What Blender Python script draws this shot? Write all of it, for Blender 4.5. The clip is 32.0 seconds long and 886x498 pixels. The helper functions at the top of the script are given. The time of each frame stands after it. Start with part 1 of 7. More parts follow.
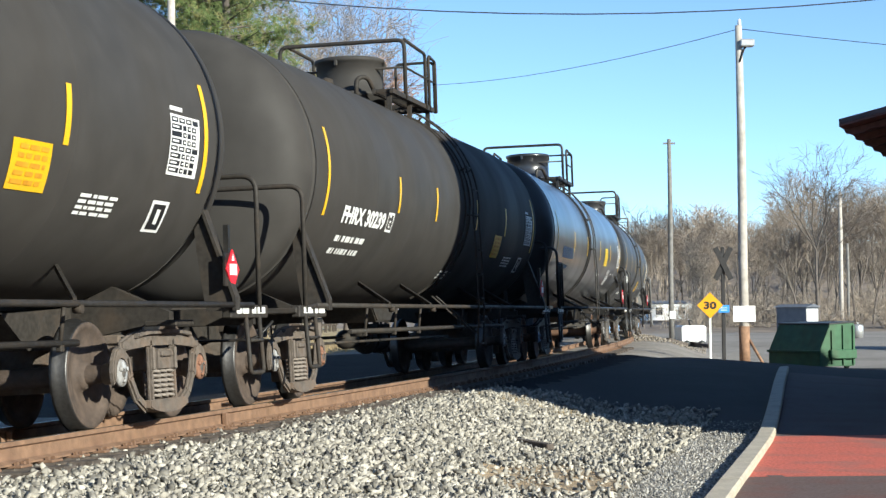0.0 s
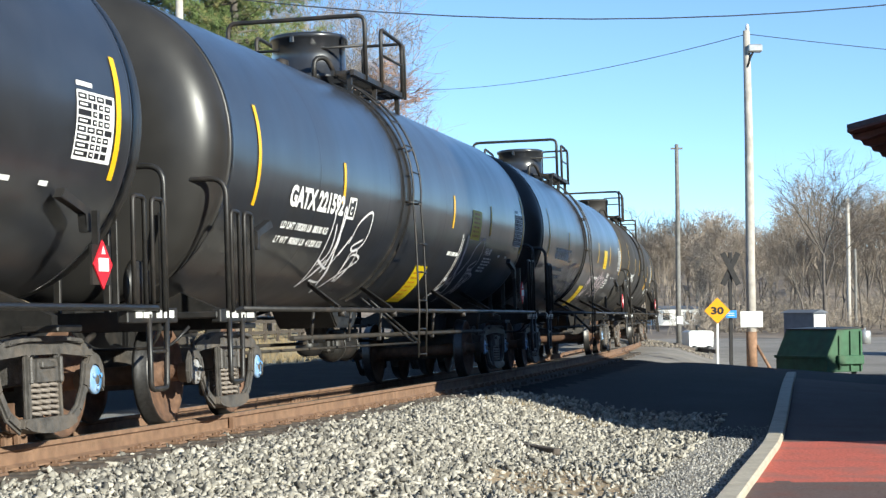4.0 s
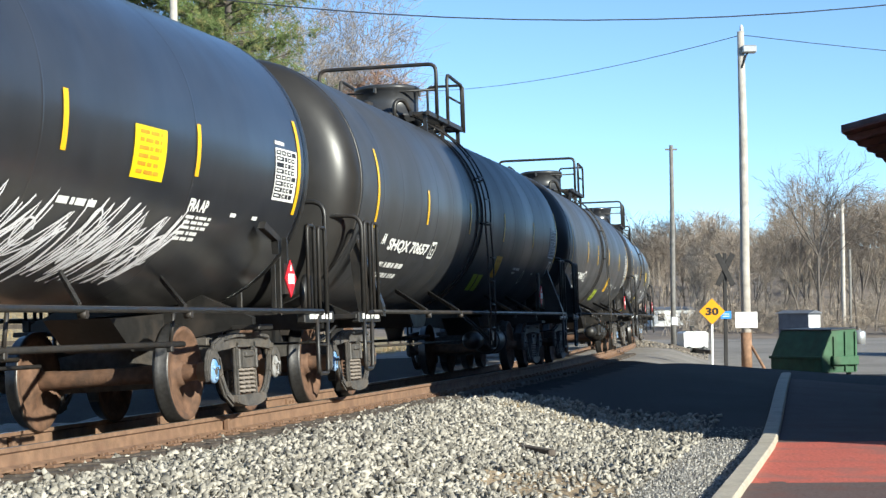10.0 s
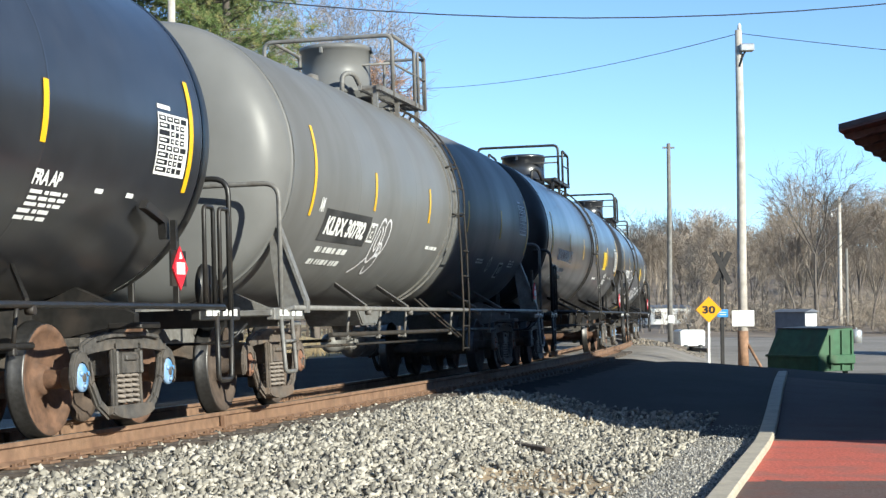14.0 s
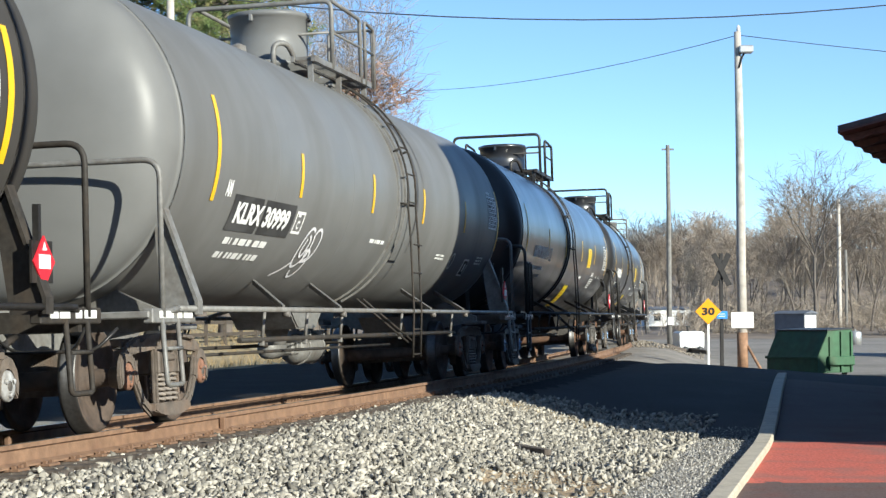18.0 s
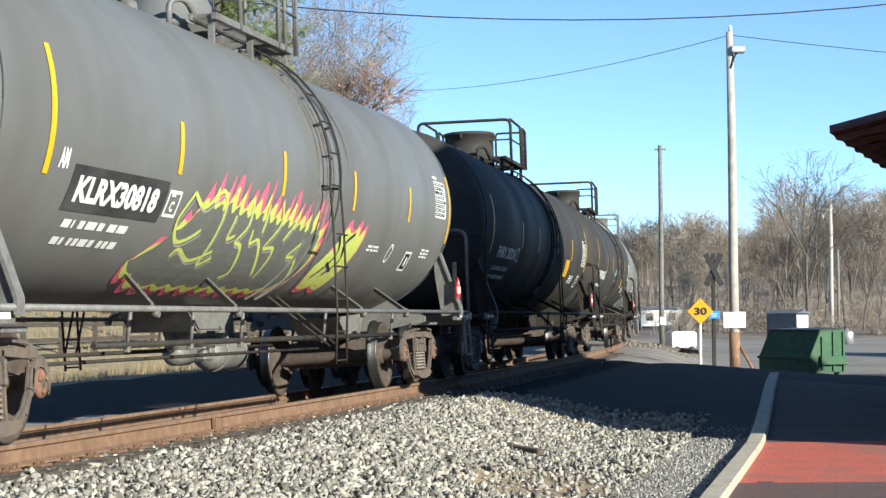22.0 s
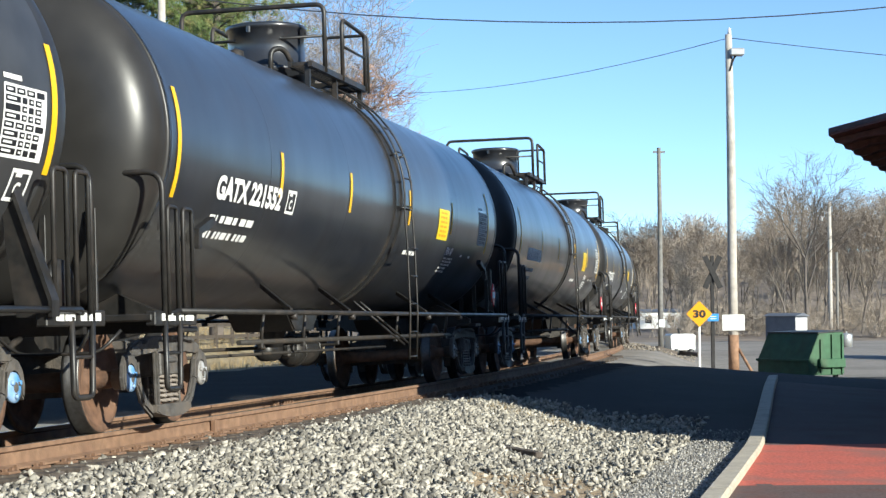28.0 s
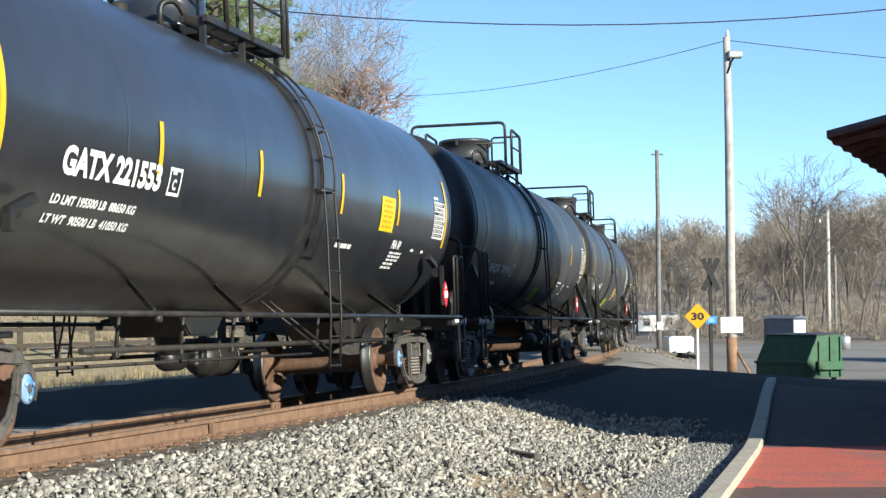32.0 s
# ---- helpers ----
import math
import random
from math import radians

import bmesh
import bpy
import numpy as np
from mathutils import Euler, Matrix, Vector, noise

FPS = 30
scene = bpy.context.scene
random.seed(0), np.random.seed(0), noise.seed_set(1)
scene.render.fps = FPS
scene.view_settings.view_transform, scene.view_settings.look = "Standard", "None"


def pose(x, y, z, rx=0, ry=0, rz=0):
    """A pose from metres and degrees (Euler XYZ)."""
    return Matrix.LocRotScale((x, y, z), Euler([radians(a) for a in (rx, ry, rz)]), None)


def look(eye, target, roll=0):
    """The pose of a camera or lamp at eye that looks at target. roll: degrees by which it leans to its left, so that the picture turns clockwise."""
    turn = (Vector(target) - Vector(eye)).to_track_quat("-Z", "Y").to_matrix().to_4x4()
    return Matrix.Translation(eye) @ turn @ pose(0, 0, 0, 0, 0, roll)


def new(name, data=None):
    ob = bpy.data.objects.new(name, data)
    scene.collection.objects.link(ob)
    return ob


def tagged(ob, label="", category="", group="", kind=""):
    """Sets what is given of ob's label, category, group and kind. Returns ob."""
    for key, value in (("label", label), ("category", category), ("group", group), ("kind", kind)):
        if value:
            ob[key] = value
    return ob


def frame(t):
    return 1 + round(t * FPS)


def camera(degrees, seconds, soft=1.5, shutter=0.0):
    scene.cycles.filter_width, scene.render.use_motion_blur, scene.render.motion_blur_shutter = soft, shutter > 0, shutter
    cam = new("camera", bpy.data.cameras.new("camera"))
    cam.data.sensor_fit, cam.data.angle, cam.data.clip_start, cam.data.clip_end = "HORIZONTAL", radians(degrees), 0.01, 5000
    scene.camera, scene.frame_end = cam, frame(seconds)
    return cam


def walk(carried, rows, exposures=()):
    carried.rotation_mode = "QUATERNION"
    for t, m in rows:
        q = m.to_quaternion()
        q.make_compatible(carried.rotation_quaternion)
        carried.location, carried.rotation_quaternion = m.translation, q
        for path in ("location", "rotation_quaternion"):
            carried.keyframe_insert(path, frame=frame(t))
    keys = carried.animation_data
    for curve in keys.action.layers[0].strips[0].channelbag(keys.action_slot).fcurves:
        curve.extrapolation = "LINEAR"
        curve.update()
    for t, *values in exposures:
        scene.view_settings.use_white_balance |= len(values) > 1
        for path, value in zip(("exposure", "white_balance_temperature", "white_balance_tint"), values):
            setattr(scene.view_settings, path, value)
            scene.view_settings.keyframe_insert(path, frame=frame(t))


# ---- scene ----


# ---- camera: hand-held on the platform, turning slightly ----
EYE_Z = 0.9445                       # above the near rail's head, which is z = 0
cam = camera(26.87, 32.0, soft=1.4)
# seconds, turn to the left, tilt up, lean to the right (degrees)
TURNS = [(0, -0.000, 2.007, 0.556), (0.5, 0.225, 2.019, 0.424), (1, 0.252, 2.006, 0.394), (1.5, 0.262, 2.058, 0.507), (2, 0.251, 2.063, 0.375),
         (2.5, 0.250, 2.114, 0.342), (3, 0.245, 2.156, 0.454), (3.5, 0.225, 2.164, 0.400), (5.5, 0.199, 2.071, 0.421), (6, 0.160, 2.106, 0.481),
         (6.5, 0.140, 2.122, 0.425), (7, 0.110, 2.132, 0.403), (7.5, 0.069, 2.140, 0.372), (8, 0.043, 2.192, 0.373), (8.5, 0.059, 2.232, 0.457),
         (9, 0.053, 2.227, 0.422), (9.5, 0.063, 2.202, 0.353), (10, 0.060, 2.188, 0.503), (10.5, 0.066, 2.170, 0.391), (11, 0.056, 2.143, 0.360),
         (11.5, 0.006, 2.197, 0.386), (12, 0.026, 2.271, 0.454), (12.5, 0.000, 2.227, 0.417), (13, -0.005, 2.185, 0.458), (13.5, -0.007, 2.141, 0.384),
         (14, -0.030, 2.105, 0.298), (14.5, -0.011, 2.119, 0.384), (16.5, -0.035, 2.107, 0.376), (17, -0.037, 2.077, 0.418), (17.5, -0.034, 2.152, 0.314),
         (18, -0.052, 2.165, 0.351), (18.5, -0.083, 2.180, 0.459), (19, -0.139, 2.169, 0.352), (19.5, -0.218, 2.163, 0.365), (20, -0.208, 2.131, 0.330),
         (20.5, -0.237, 2.164, 0.378), (21, -0.246, 2.188, 0.374), (21.5, -0.269, 2.158, 0.351), (22, -0.290, 2.168, 0.411), (22.5, -0.287, 2.189, 0.349),
         (23, -0.254, 2.221, 0.412), (23.5, -0.244, 2.215, 0.363), (24, -0.270, 2.189, 0.367), (24.5, -0.290, 2.201, 0.378), (25, -0.290, 2.220, 0.403),
         (25.5, -0.328, 2.276, 0.498), (27.5, -0.327, 2.229, 0.359), (28, -0.322, 2.241, 0.360), (28.5, -0.323, 2.257, 0.383), (29, -0.345, 2.277, 0.381),
         (29.5, -0.377, 2.323, 0.381), (30, -0.388, 2.347, 0.343), (30.5, -0.388, 2.356, 0.248), (31, -0.380, 2.338, 0.286), (31.5, -0.385, 2.354, 0.419),
         (32, -0.377, 2.320, 0.398)]


def held(turn, tilt, lean):
    return pose(0, 0, EYE_Z, 0, 0, turn) @ pose(0, 0, 0, 90 + tilt) @ pose(0, 0, 0, 0, 0, -lean)


walk(cam, [(t, held(a, b, c)) for t, a, b, c in TURNS])

# ---- world and sun ----
SUN_AZ, SUN_EL = 135.0, 21.0         # degrees clockwise from +y, and above the horizon
world = bpy.data.worlds.new("world")
scene.world = world
world.use_nodes = True
wn = world.node_tree
sky = wn.nodes.new("ShaderNodeTexSky")
sky.sky_type, sky.sun_disc = "NISHITA", False
sky.sun_elevation, sky.sun_rotation = radians(SUN_EL), radians(SUN_AZ)
sky.air_density, sky.dust_density, sky.ozone_density, sky.altitude = 0.62, 0.0, 2.7, 1200
wn.links.new(sky.outputs["Color"], wn.nodes["Background"].inputs["Color"])
wn.nodes["Background"].inputs["Strength"].default_value = 0.122
sun_data = bpy.data.lights.new("sun", "SUN")
sun_data.energy, sun_data.angle, sun_data.color = 4.8, radians(0.55), (1.0, 0.93, 0.83)
sun = new("sun", sun_data)
_az, _el = radians(SUN_AZ), radians(SUN_EL)
TO_SUN = Vector((math.sin(_az) * math.cos(_el), math.cos(_az) * math.cos(_el), math.sin(_el)))
sun.matrix_world = look(TO_SUN * 120, (0, 0, 0))
scene.view_settings.exposure = 0.89
scene.view_settings.use_white_balance = True
scene.view_settings.white_balance_temperature, scene.view_settings.white_balance_tint = 6300, 1.0

# ---- materials ----
MATS = {}


def mat(name, base, rough=0.6, metal=0.0, grain=8.0, vary=0.25, stain=1.2, stain_col=None, stain_amt=0.0,
        bump=0.0, bump_scale=40.0, coat=0.0, island=0.0, rand=0.0, streak=False, spec=0.5):
    """A procedural surface: base colour, fine grain, large stains, relief, and variation from piece to piece."""
    if name in MATS:
        return MATS[name]
    m = bpy.data.materials.new(name)
    m.use_nodes = True
    nt = m.node_tree
    b = nt.nodes["Principled BSDF"]
    b.inputs["Roughness"].default_value, b.inputs["Metallic"].default_value = rough, metal
    b.inputs["Coat Weight"].default_value, b.inputs["Coat Roughness"].default_value = coat, 0.20
    b.inputs["Specular IOR Level"].default_value = spec
    tc = nt.nodes.new("ShaderNodeTexCoord")
    co = tc.outputs["Object"]

    def noise_node(scale, detail=4.0, squash=None):
        n = nt.nodes.new("ShaderNodeTexNoise")
        n.inputs["Scale"].default_value, n.inputs["Detail"].default_value = scale, detail
        if squash:
            mp = nt.nodes.new("ShaderNodeMapping")
            mp.inputs["Scale"].default_value = squash
            nt.links.new(co, mp.inputs["Vector"])
            nt.links.new(mp.outputs["Vector"], n.inputs["Vector"])
        else:
            nt.links.new(co, n.inputs["Vector"])
        return n

    def mix(fac, a, bcol, kind="MIX"):
        x = nt.nodes.new("ShaderNodeMix")
        x.data_type, x.blend_type = "RGBA", kind
        for sock, v in ((x.inputs[0], fac), (x.inputs[6], a), (x.inputs[7], bcol)):
            if isinstance(v, (int, float)):
                sock.default_value = v
            elif isinstance(v, tuple):
                sock.default_value = (*v, 1) if len(v) == 3 else v
            else:
                nt.links.new(v, sock)
        return x.outputs[2]

    def ramp(src, lo, hi, a=0.0, c=1.0):
        r = nt.nodes.new("ShaderNodeMapRange")
        r.inputs["From Min"].default_value, r.inputs["From Max"].default_value = lo, hi
        r.inputs["To Min"].default_value, r.inputs["To Max"].default_value = a, c
        nt.links.new(src, r.inputs["Value"])
        return r.outputs[0]

    g = noise_node(grain, 6.0)
    dark = tuple(c * (1 - vary) for c in base)
    light = tuple(min(1, c * (1 + vary)) for c in base)
    col = mix(ramp(g.outputs["Fac"], 0.3, 0.7), dark, light)
    if stain_amt > 0:
        sn = noise_node(stain, 5.0, (1, 1, 0.12) if streak else None)
        sc = stain_col or tuple(c * 0.4 for c in base)
        col = mix(ramp(sn.outputs["Fac"], 0.48, 0.72, 0, stain_amt), col, sc)
        nt.links.new(ramp(sn.outputs["Fac"], 0.4, 0.75, rough * 0.9, min(1, rough * 1.35)), b.inputs["Roughness"])
    if island > 0:
        ge = nt.nodes.new("ShaderNodeNewGeometry")
        v = ramp(ge.outputs["Random Per Island"], 0, 1, 1 - island, 1 + island)
        col = mix(1.0, col, v, "MULTIPLY")
    if rand > 0:
        oi = nt.nodes.new("ShaderNodeObjectInfo")
        v = ramp(oi.outputs["Random"], 0, 1, 1 - rand, 1 + rand)
        col = mix(1.0, col, v, "MULTIPLY")
    nt.links.new(col, b.inputs["Base Color"])
    if bump > 0:
        bn = noise_node(bump_scale, 6.0)
        bp = nt.nodes.new("ShaderNodeBump")
        bp.inputs["Strength"].default_value, bp.inputs["Distance"].default_value = bump, 0.02
        nt.links.new(bn.outputs["Fac"], bp.inputs["Height"])
        nt.links.new(bp.outputs["Normal"], b.inputs["Normal"])
    MATS[name] = m
    return m


GLOSS_BLACK = mat("gloss_black_paint", (0.026, 0.0275, 0.032), 0.34, grain=3, vary=0.2, stain=0.9, stain_col=(0.03, 0.027, 0.023), stain_amt=0.5, coat=0.75, bump=0.02, bump_scale=1.4, streak=True)
SATIN_BLACK = mat("satin_black_paint", (0.042, 0.043, 0.046), 0.38, grain=3, vary=0.2, stain=0.8, stain_col=(0.05, 0.047, 0.043), stain_amt=0.5, bump=0.05, bump_scale=1.2, streak=True)
MATT_BLACK = mat("matt_dark_paint", (0.050, 0.0465, 0.043), 0.6, grain=3, vary=0.12, stain=0.7, stain_col=(0.052, 0.046, 0.040), stain_amt=0.55, bump=0.03, bump_scale=1.5, streak=True, spec=0.12)
GREY_PAINT = mat("grey_paint", (0.160, 0.160, 0.156), 0.42, grain=3, vary=0.06, stain=0.7, stain_col=(0.10, 0.095, 0.088), stain_amt=0.6, bump=0.03, bump_scale=1.5, streak=True, spec=0.25)
# uncoated black with brown stains for the heads of black tanks
HEAD_DULL = mat("dull_stained_black_paint", (0.026, 0.0245, 0.023), 0.40, grain=3, vary=0.2, stain=0.8, stain_col=(0.042, 0.037, 0.032), stain_amt=0.5, bump=0.03, bump_scale=4, spec=0.4)
STEEL_BLACK = mat("black_steel", (0.018, 0.017, 0.016), 0.45, grain=20, vary=0.3, stain=4, stain_col=(0.06, 0.045, 0.035), stain_amt=0.5)
STEEL_GREY = mat("grey_steel", (0.17, 0.165, 0.155), 0.5, grain=20, vary=0.2, stain=4, stain_col=(0.08, 0.06, 0.045), stain_amt=0.6)
STEEL_DARK = mat("dark_brown_steel", (0.036, 0.032, 0.028), 0.65, grain=20, vary=0.3, stain=4, stain_col=(0.07, 0.05, 0.035), stain_amt=0.5, spec=0.2)
TRUCK_BLACK = mat("dusty_black_casting", (0.078, 0.072, 0.066), 0.6, grain=14, vary=0.35, stain=5, stain_col=(0.15, 0.118, 0.09), stain_amt=0.6, bump=0.3, bump_scale=60)
TRUCK_RUST = mat("rusty_casting", (0.112, 0.092, 0.076), 0.8, grain=14, vary=0.3, stain=5, stain_col=(0.17, 0.115, 0.08), stain_amt=0.7, bump=0.3, bump_scale=60)
WHEEL_RUST = mat("rusty_wheel_steel", (0.13, 0.07, 0.042), 0.85, grain=10, vary=0.35, stain=6, stain_col=(0.06, 0.04, 0.03), stain_amt=0.7, bump=0.25, bump_scale=50)
WHEEL_DARK = mat("grimy_brown_wheel_steel", (0.078, 0.056, 0.043), 0.85, grain=10, vary=0.3, stain=6, stain_col=(0.045, 0.036, 0.03), stain_amt=0.7, bump=0.25, bump_scale=50)
WHEEL_TREAD = mat("worn_bright_steel", (0.075, 0.072, 0.07), 0.42, metal=0.8, grain=30, vary=0.2)
RAIL_RUST = mat("rusty_rail_steel", (0.205, 0.122, 0.075), 0.85, grain=8, vary=0.25, stain=3, stain_col=(0.13, 0.07, 0.045), stain_amt=0.6, bump=0.25, bump_scale=40)
RAIL_HEAD = mat("polished_rail_head", (0.30, 0.26, 0.22), 0.4, metal=0.7, grain=20, vary=0.2)
SPRING = mat("dusty_coil_steel", (0.20, 0.17, 0.145), 0.7, grain=20, vary=0.3)
BEARING_BLUE = mat("blue_bearing_cap", (0.10, 0.28, 0.55), 0.45, grain=15, vary=0.3, stain=6, stain_col=(0.5, 0.5, 0.5), stain_amt=0.5)
BEARING_GREY = mat("grey_bearing_cap", (0.38, 0.38, 0.38), 0.5, grain=15, vary=0.3, stain=6, stain_col=(0.1, 0.08, 0.06), stain_amt=0.7)
BEARING_RUST = mat("rusty_bearing_cap", (0.24, 0.12, 0.075), 0.8, grain=15, vary=0.3, stain=6, stain_amt=0.5)
YELLOW = mat("yellow_reflective_film", (0.74, 0.43, 0.012), 0.4, grain=6, vary=0.06, stain=3, stain_col=(0.62, 0.38, 0.03), stain_amt=0.3)
YELLOW_PANEL = mat("lemon_yellow_film", (0.74, 0.56, 0.010), 0.4, grain=6, vary=0.05)
LIME_PANEL = mat("lime_film", (0.52, 0.62, 0.03), 0.4, grain=6, vary=0.06)
ORANGE_INK = mat("orange_print", (0.62, 0.28, 0.02), 0.5)
WHITE = mat("white_lettering_paint", (0.78, 0.78, 0.76), 0.5, grain=10, vary=0.06, stain=3, stain_col=(0.5, 0.5, 0.48), stain_amt=0.35)
BLACK_INK = mat("black_print", (0.015, 0.015, 0.016), 0.5)
RED = mat("red_placard_film", (0.62, 0.02, 0.035), 0.45, grain=6, vary=0.08)
SPILL = mat("dried_dark_spill", (0.045, 0.043, 0.042), 0.5, grain=6, vary=0.3, stain=2, stain_col=(0.10, 0.10, 0.098), stain_amt=0.6, streak=True)
PANEL_BLACK = mat("faded_black_panel_paint", (0.035, 0.035, 0.035), 0.6, stain=2, stain_col=(0.08, 0.08, 0.08), stain_amt=0.5)


def mixed_spray(name, colour):
    return mat(name, colour, 0.6, grain=5, vary=0.1)


SPRAY_WHITE = mixed_spray("white_spray_paint", (0.72, 0.71, 0.73))
SPRAY_PINK = mixed_spray("pale_pink_spray_paint", (0.62, 0.52, 0.55))
SPRAY_GREY = mixed_spray("thin_grey_spray_paint", (0.34, 0.34, 0.33))
SPRAY_HOT = mixed_spray("hot_pink_spray_paint", (0.66, 0.12, 0.20))
SPRAY_LIME = mixed_spray("lime_spray_paint", (0.52, 0.58, 0.13))
SPRAY_GREEN = mixed_spray("grey_green_spray_paint", (0.135, 0.140, 0.125))
SPRAY_CYAN = mixed_spray("pale_cyan_spray_paint", (0.45, 0.72, 0.75))


# ---- mesh helpers ----
def box(bm, c, s, m=None, bevel=0.0):
    """An upright box of size s round c, under the matrix m."""
    vs = []
    for dx in (-0.5, 0.5):
        for dy in (-0.5, 0.5):
            for dz in (-0.5, 0.5):
                v = Vector((c[0] + dx * s[0], c[1] + dy * s[1], c[2] + dz * s[2]))
                vs.append(bm.verts.new(m @ v if m else v))
    fs = [bm.faces.new([vs[i] for i in q]) for q in ((0, 1, 3, 2), (4, 6, 7, 5), (0, 4, 5, 1), (2, 3, 7, 6), (0, 2, 6, 4), (1, 5, 7, 3))]
    if bevel:
        bmesh.ops.bevel(bm, geom=list({e for f in fs for e in f.edges}), offset=bevel, segments=1, affect="EDGES")
    return fs


def ring_pts(c, u, v, r, n):
    return [c + u * (r * math.cos(2 * math.pi * i / n)) + v * (r * math.sin(2 * math.pi * i / n)) for i in range(n)]


def tube(bm, pts, r, n=7, cap=True, radii=None):
    """A round bar along pts."""
    pts = [Vector(p) for p in pts]
    prev, first = None, None
    u = None
    for i, p in enumerate(pts):
        d = (pts[min(i + 1, len(pts) - 1)] - pts[max(i - 1, 0)]).normalized()
        if u is None:
            u = d.orthogonal().normalized()
        else:
            u = (u - d * u.dot(d)).normalized()
        v = d.cross(u)
        ring = [bm.verts.new(q) for q in ring_pts(p, u, v, radii[i] if radii else r, n)]
        if prev:
            for k in range(n):
                bm.faces.new((prev[k], prev[(k + 1) % n], ring[(k + 1) % n], ring[k])).smooth = True
        else:
            first = ring
        prev = ring
    if cap:
        bm.faces.new(list(reversed(first)))
        bm.faces.new(prev)


def rounded(pts, r=0.08, k=4):
    """Round the corners of an open path."""
    pts = [Vector(p) for p in pts]
    out = [pts[0]]
    for a, b, c in zip(pts, pts[1:], pts[2:]):
        ra = min(r, (a - b).length * 0.45, (c - b).length * 0.45)
        p, q = b + (a - b).normalized() * ra, b + (c - b).normalized() * ra
        for i in range(k + 1):
            t = i / k
            out.append(p * (1 - t) ** 2 + b * 2 * t * (1 - t) + q * t * t)
    out.append(pts[-1])
    return out


def lathe(bm, profile, n, axis="x", c=(0, 0, 0), smooth=True):
    """Turn (along, radius) pairs round an axis."""
    c = Vector(c)
    ax = {"x": (Vector((1, 0, 0)), Vector((0, 1, 0)), Vector((0, 0, 1))), "y": (Vector((0, 1, 0)), Vector((0, 0, 1)), Vector((1, 0, 0))),
          "z": (Vector((0, 0, 1)), Vector((1, 0, 0)), Vector((0, 1, 0)))}[axis]
    prev = None
    for a, r in profile:
        if r < 1e-5:
            ring = [bm.verts.new(c + ax[0] * a)]
        else:
            ring = [bm.verts.new(q) for q in ring_pts(c + ax[0] * a, ax[1], ax[2], r, n)]
        if prev:
            for k in range(n):
                k2 = (k + 1) % n
                if len(prev) == 1 and len(ring) == 1:
                    continue
                if len(prev) == 1:
                    f = bm.faces.new((prev[0], ring[k2], ring[k]))
                elif len(ring) == 1:
                    f = bm.faces.new((prev[k], prev[k2], ring[0]))
                else:
                    f = bm.faces.new((prev[k], prev[k2], ring[k2], ring[k]))
                f.smooth = smooth
        prev = ring


def prism(bm, outline, y0, y1, plane="xz", bevel=0.0):
    """A plate: an outline in a plane, given thickness from y0 to y1 along the third axis."""
    def put(a, b, t):
        return {"xz": (a, t, b), "xy": (a, b, t), "yz": (t, a, b)}[plane]
    lo = [bm.verts.new(put(a, b, y0)) for a, b in outline]
    hi = [bm.verts.new(put(a, b, y1)) for a, b in outline]
    n = len(outline)
    fs = [bm.faces.new(lo), bm.faces.new(list(reversed(hi)))]
    fs += [bm.faces.new((lo[(i + 1) % n], lo[i], hi[i], hi[(i + 1) % n])) for i in range(n)]
    if bevel:
        bmesh.ops.bevel(bm, geom=list({e for f in fs[:2] for e in f.edges}), offset=bevel, segments=2, affect="EDGES")


MESHES = {}


def finished(name, bm, material):
    bmesh.ops.recalc_face_normals(bm, faces=bm.faces[:])
    me = bpy.data.meshes.new(name)
    bm.to_mesh(me)
    bm.free()
    for one in (material if isinstance(material, (list, tuple)) else [material]):
        me.materials.append(one)
    return me


def shared(key, name, material, build):
    """A mesh that alike parts share: built the first time that key is asked for."""
    if key not in MESHES:
        bm = bmesh.new()
        build(bm)
        MESHES[key] = finished(name, bm, material)
    return MESHES[key]


def put(name, me, parent=None, m=None, label="", kind=""):
    ob = new(name, me)
    if parent:
        ob.parent = parent
    if m is not None:
        ob.matrix_basis = m
    return tagged(ob, label, kind=kind)


def part(name, bm, material, parent=None, label="", m=None):
    """Link a bmesh as one mesh object under a thing or a part."""
    return put(name, finished(name, bm, material), parent, m, label)


def thing(name, label, category, group="", kind="", m=None):
    """An empty at the base of a thing, for its parts."""
    ob = new(name)
    ob.empty_display_size = 0.3
    if m is not None:
        ob.matrix_basis = m
    return tagged(ob, label, category, group, kind)


def from_arrays(name, verts, faces, material, smooth=False):
    me = bpy.data.meshes.new(name)
    me.from_pydata([tuple(v) for v in verts] if not isinstance(verts, list) else verts, [], faces)
    if smooth:
        me.polygons.foreach_set("use_smooth", [True] * len(me.polygons))
    me.materials.append(material)
    return me


# ---- the line of the track ----
TRACK_X, TRACK_Y, TRACK_HEAD, TRACK_BEND, CANT = -2.9779, 15.818, 0.2320, 0.0018, 0.0547
STRAIGHT_BEFORE = -20.0


BEND_FROM, BEND_BEYOND = 50.0, 0.0035    # the curve tightens past the crossing


def arc(x, y, a, bend, run):
    """Follow an arc from (x, y) with heading a for run metres."""
    b = a - bend * run
    return x + (math.cos(b) - math.cos(a)) / bend, y - (math.sin(b) - math.sin(a)) / bend, b


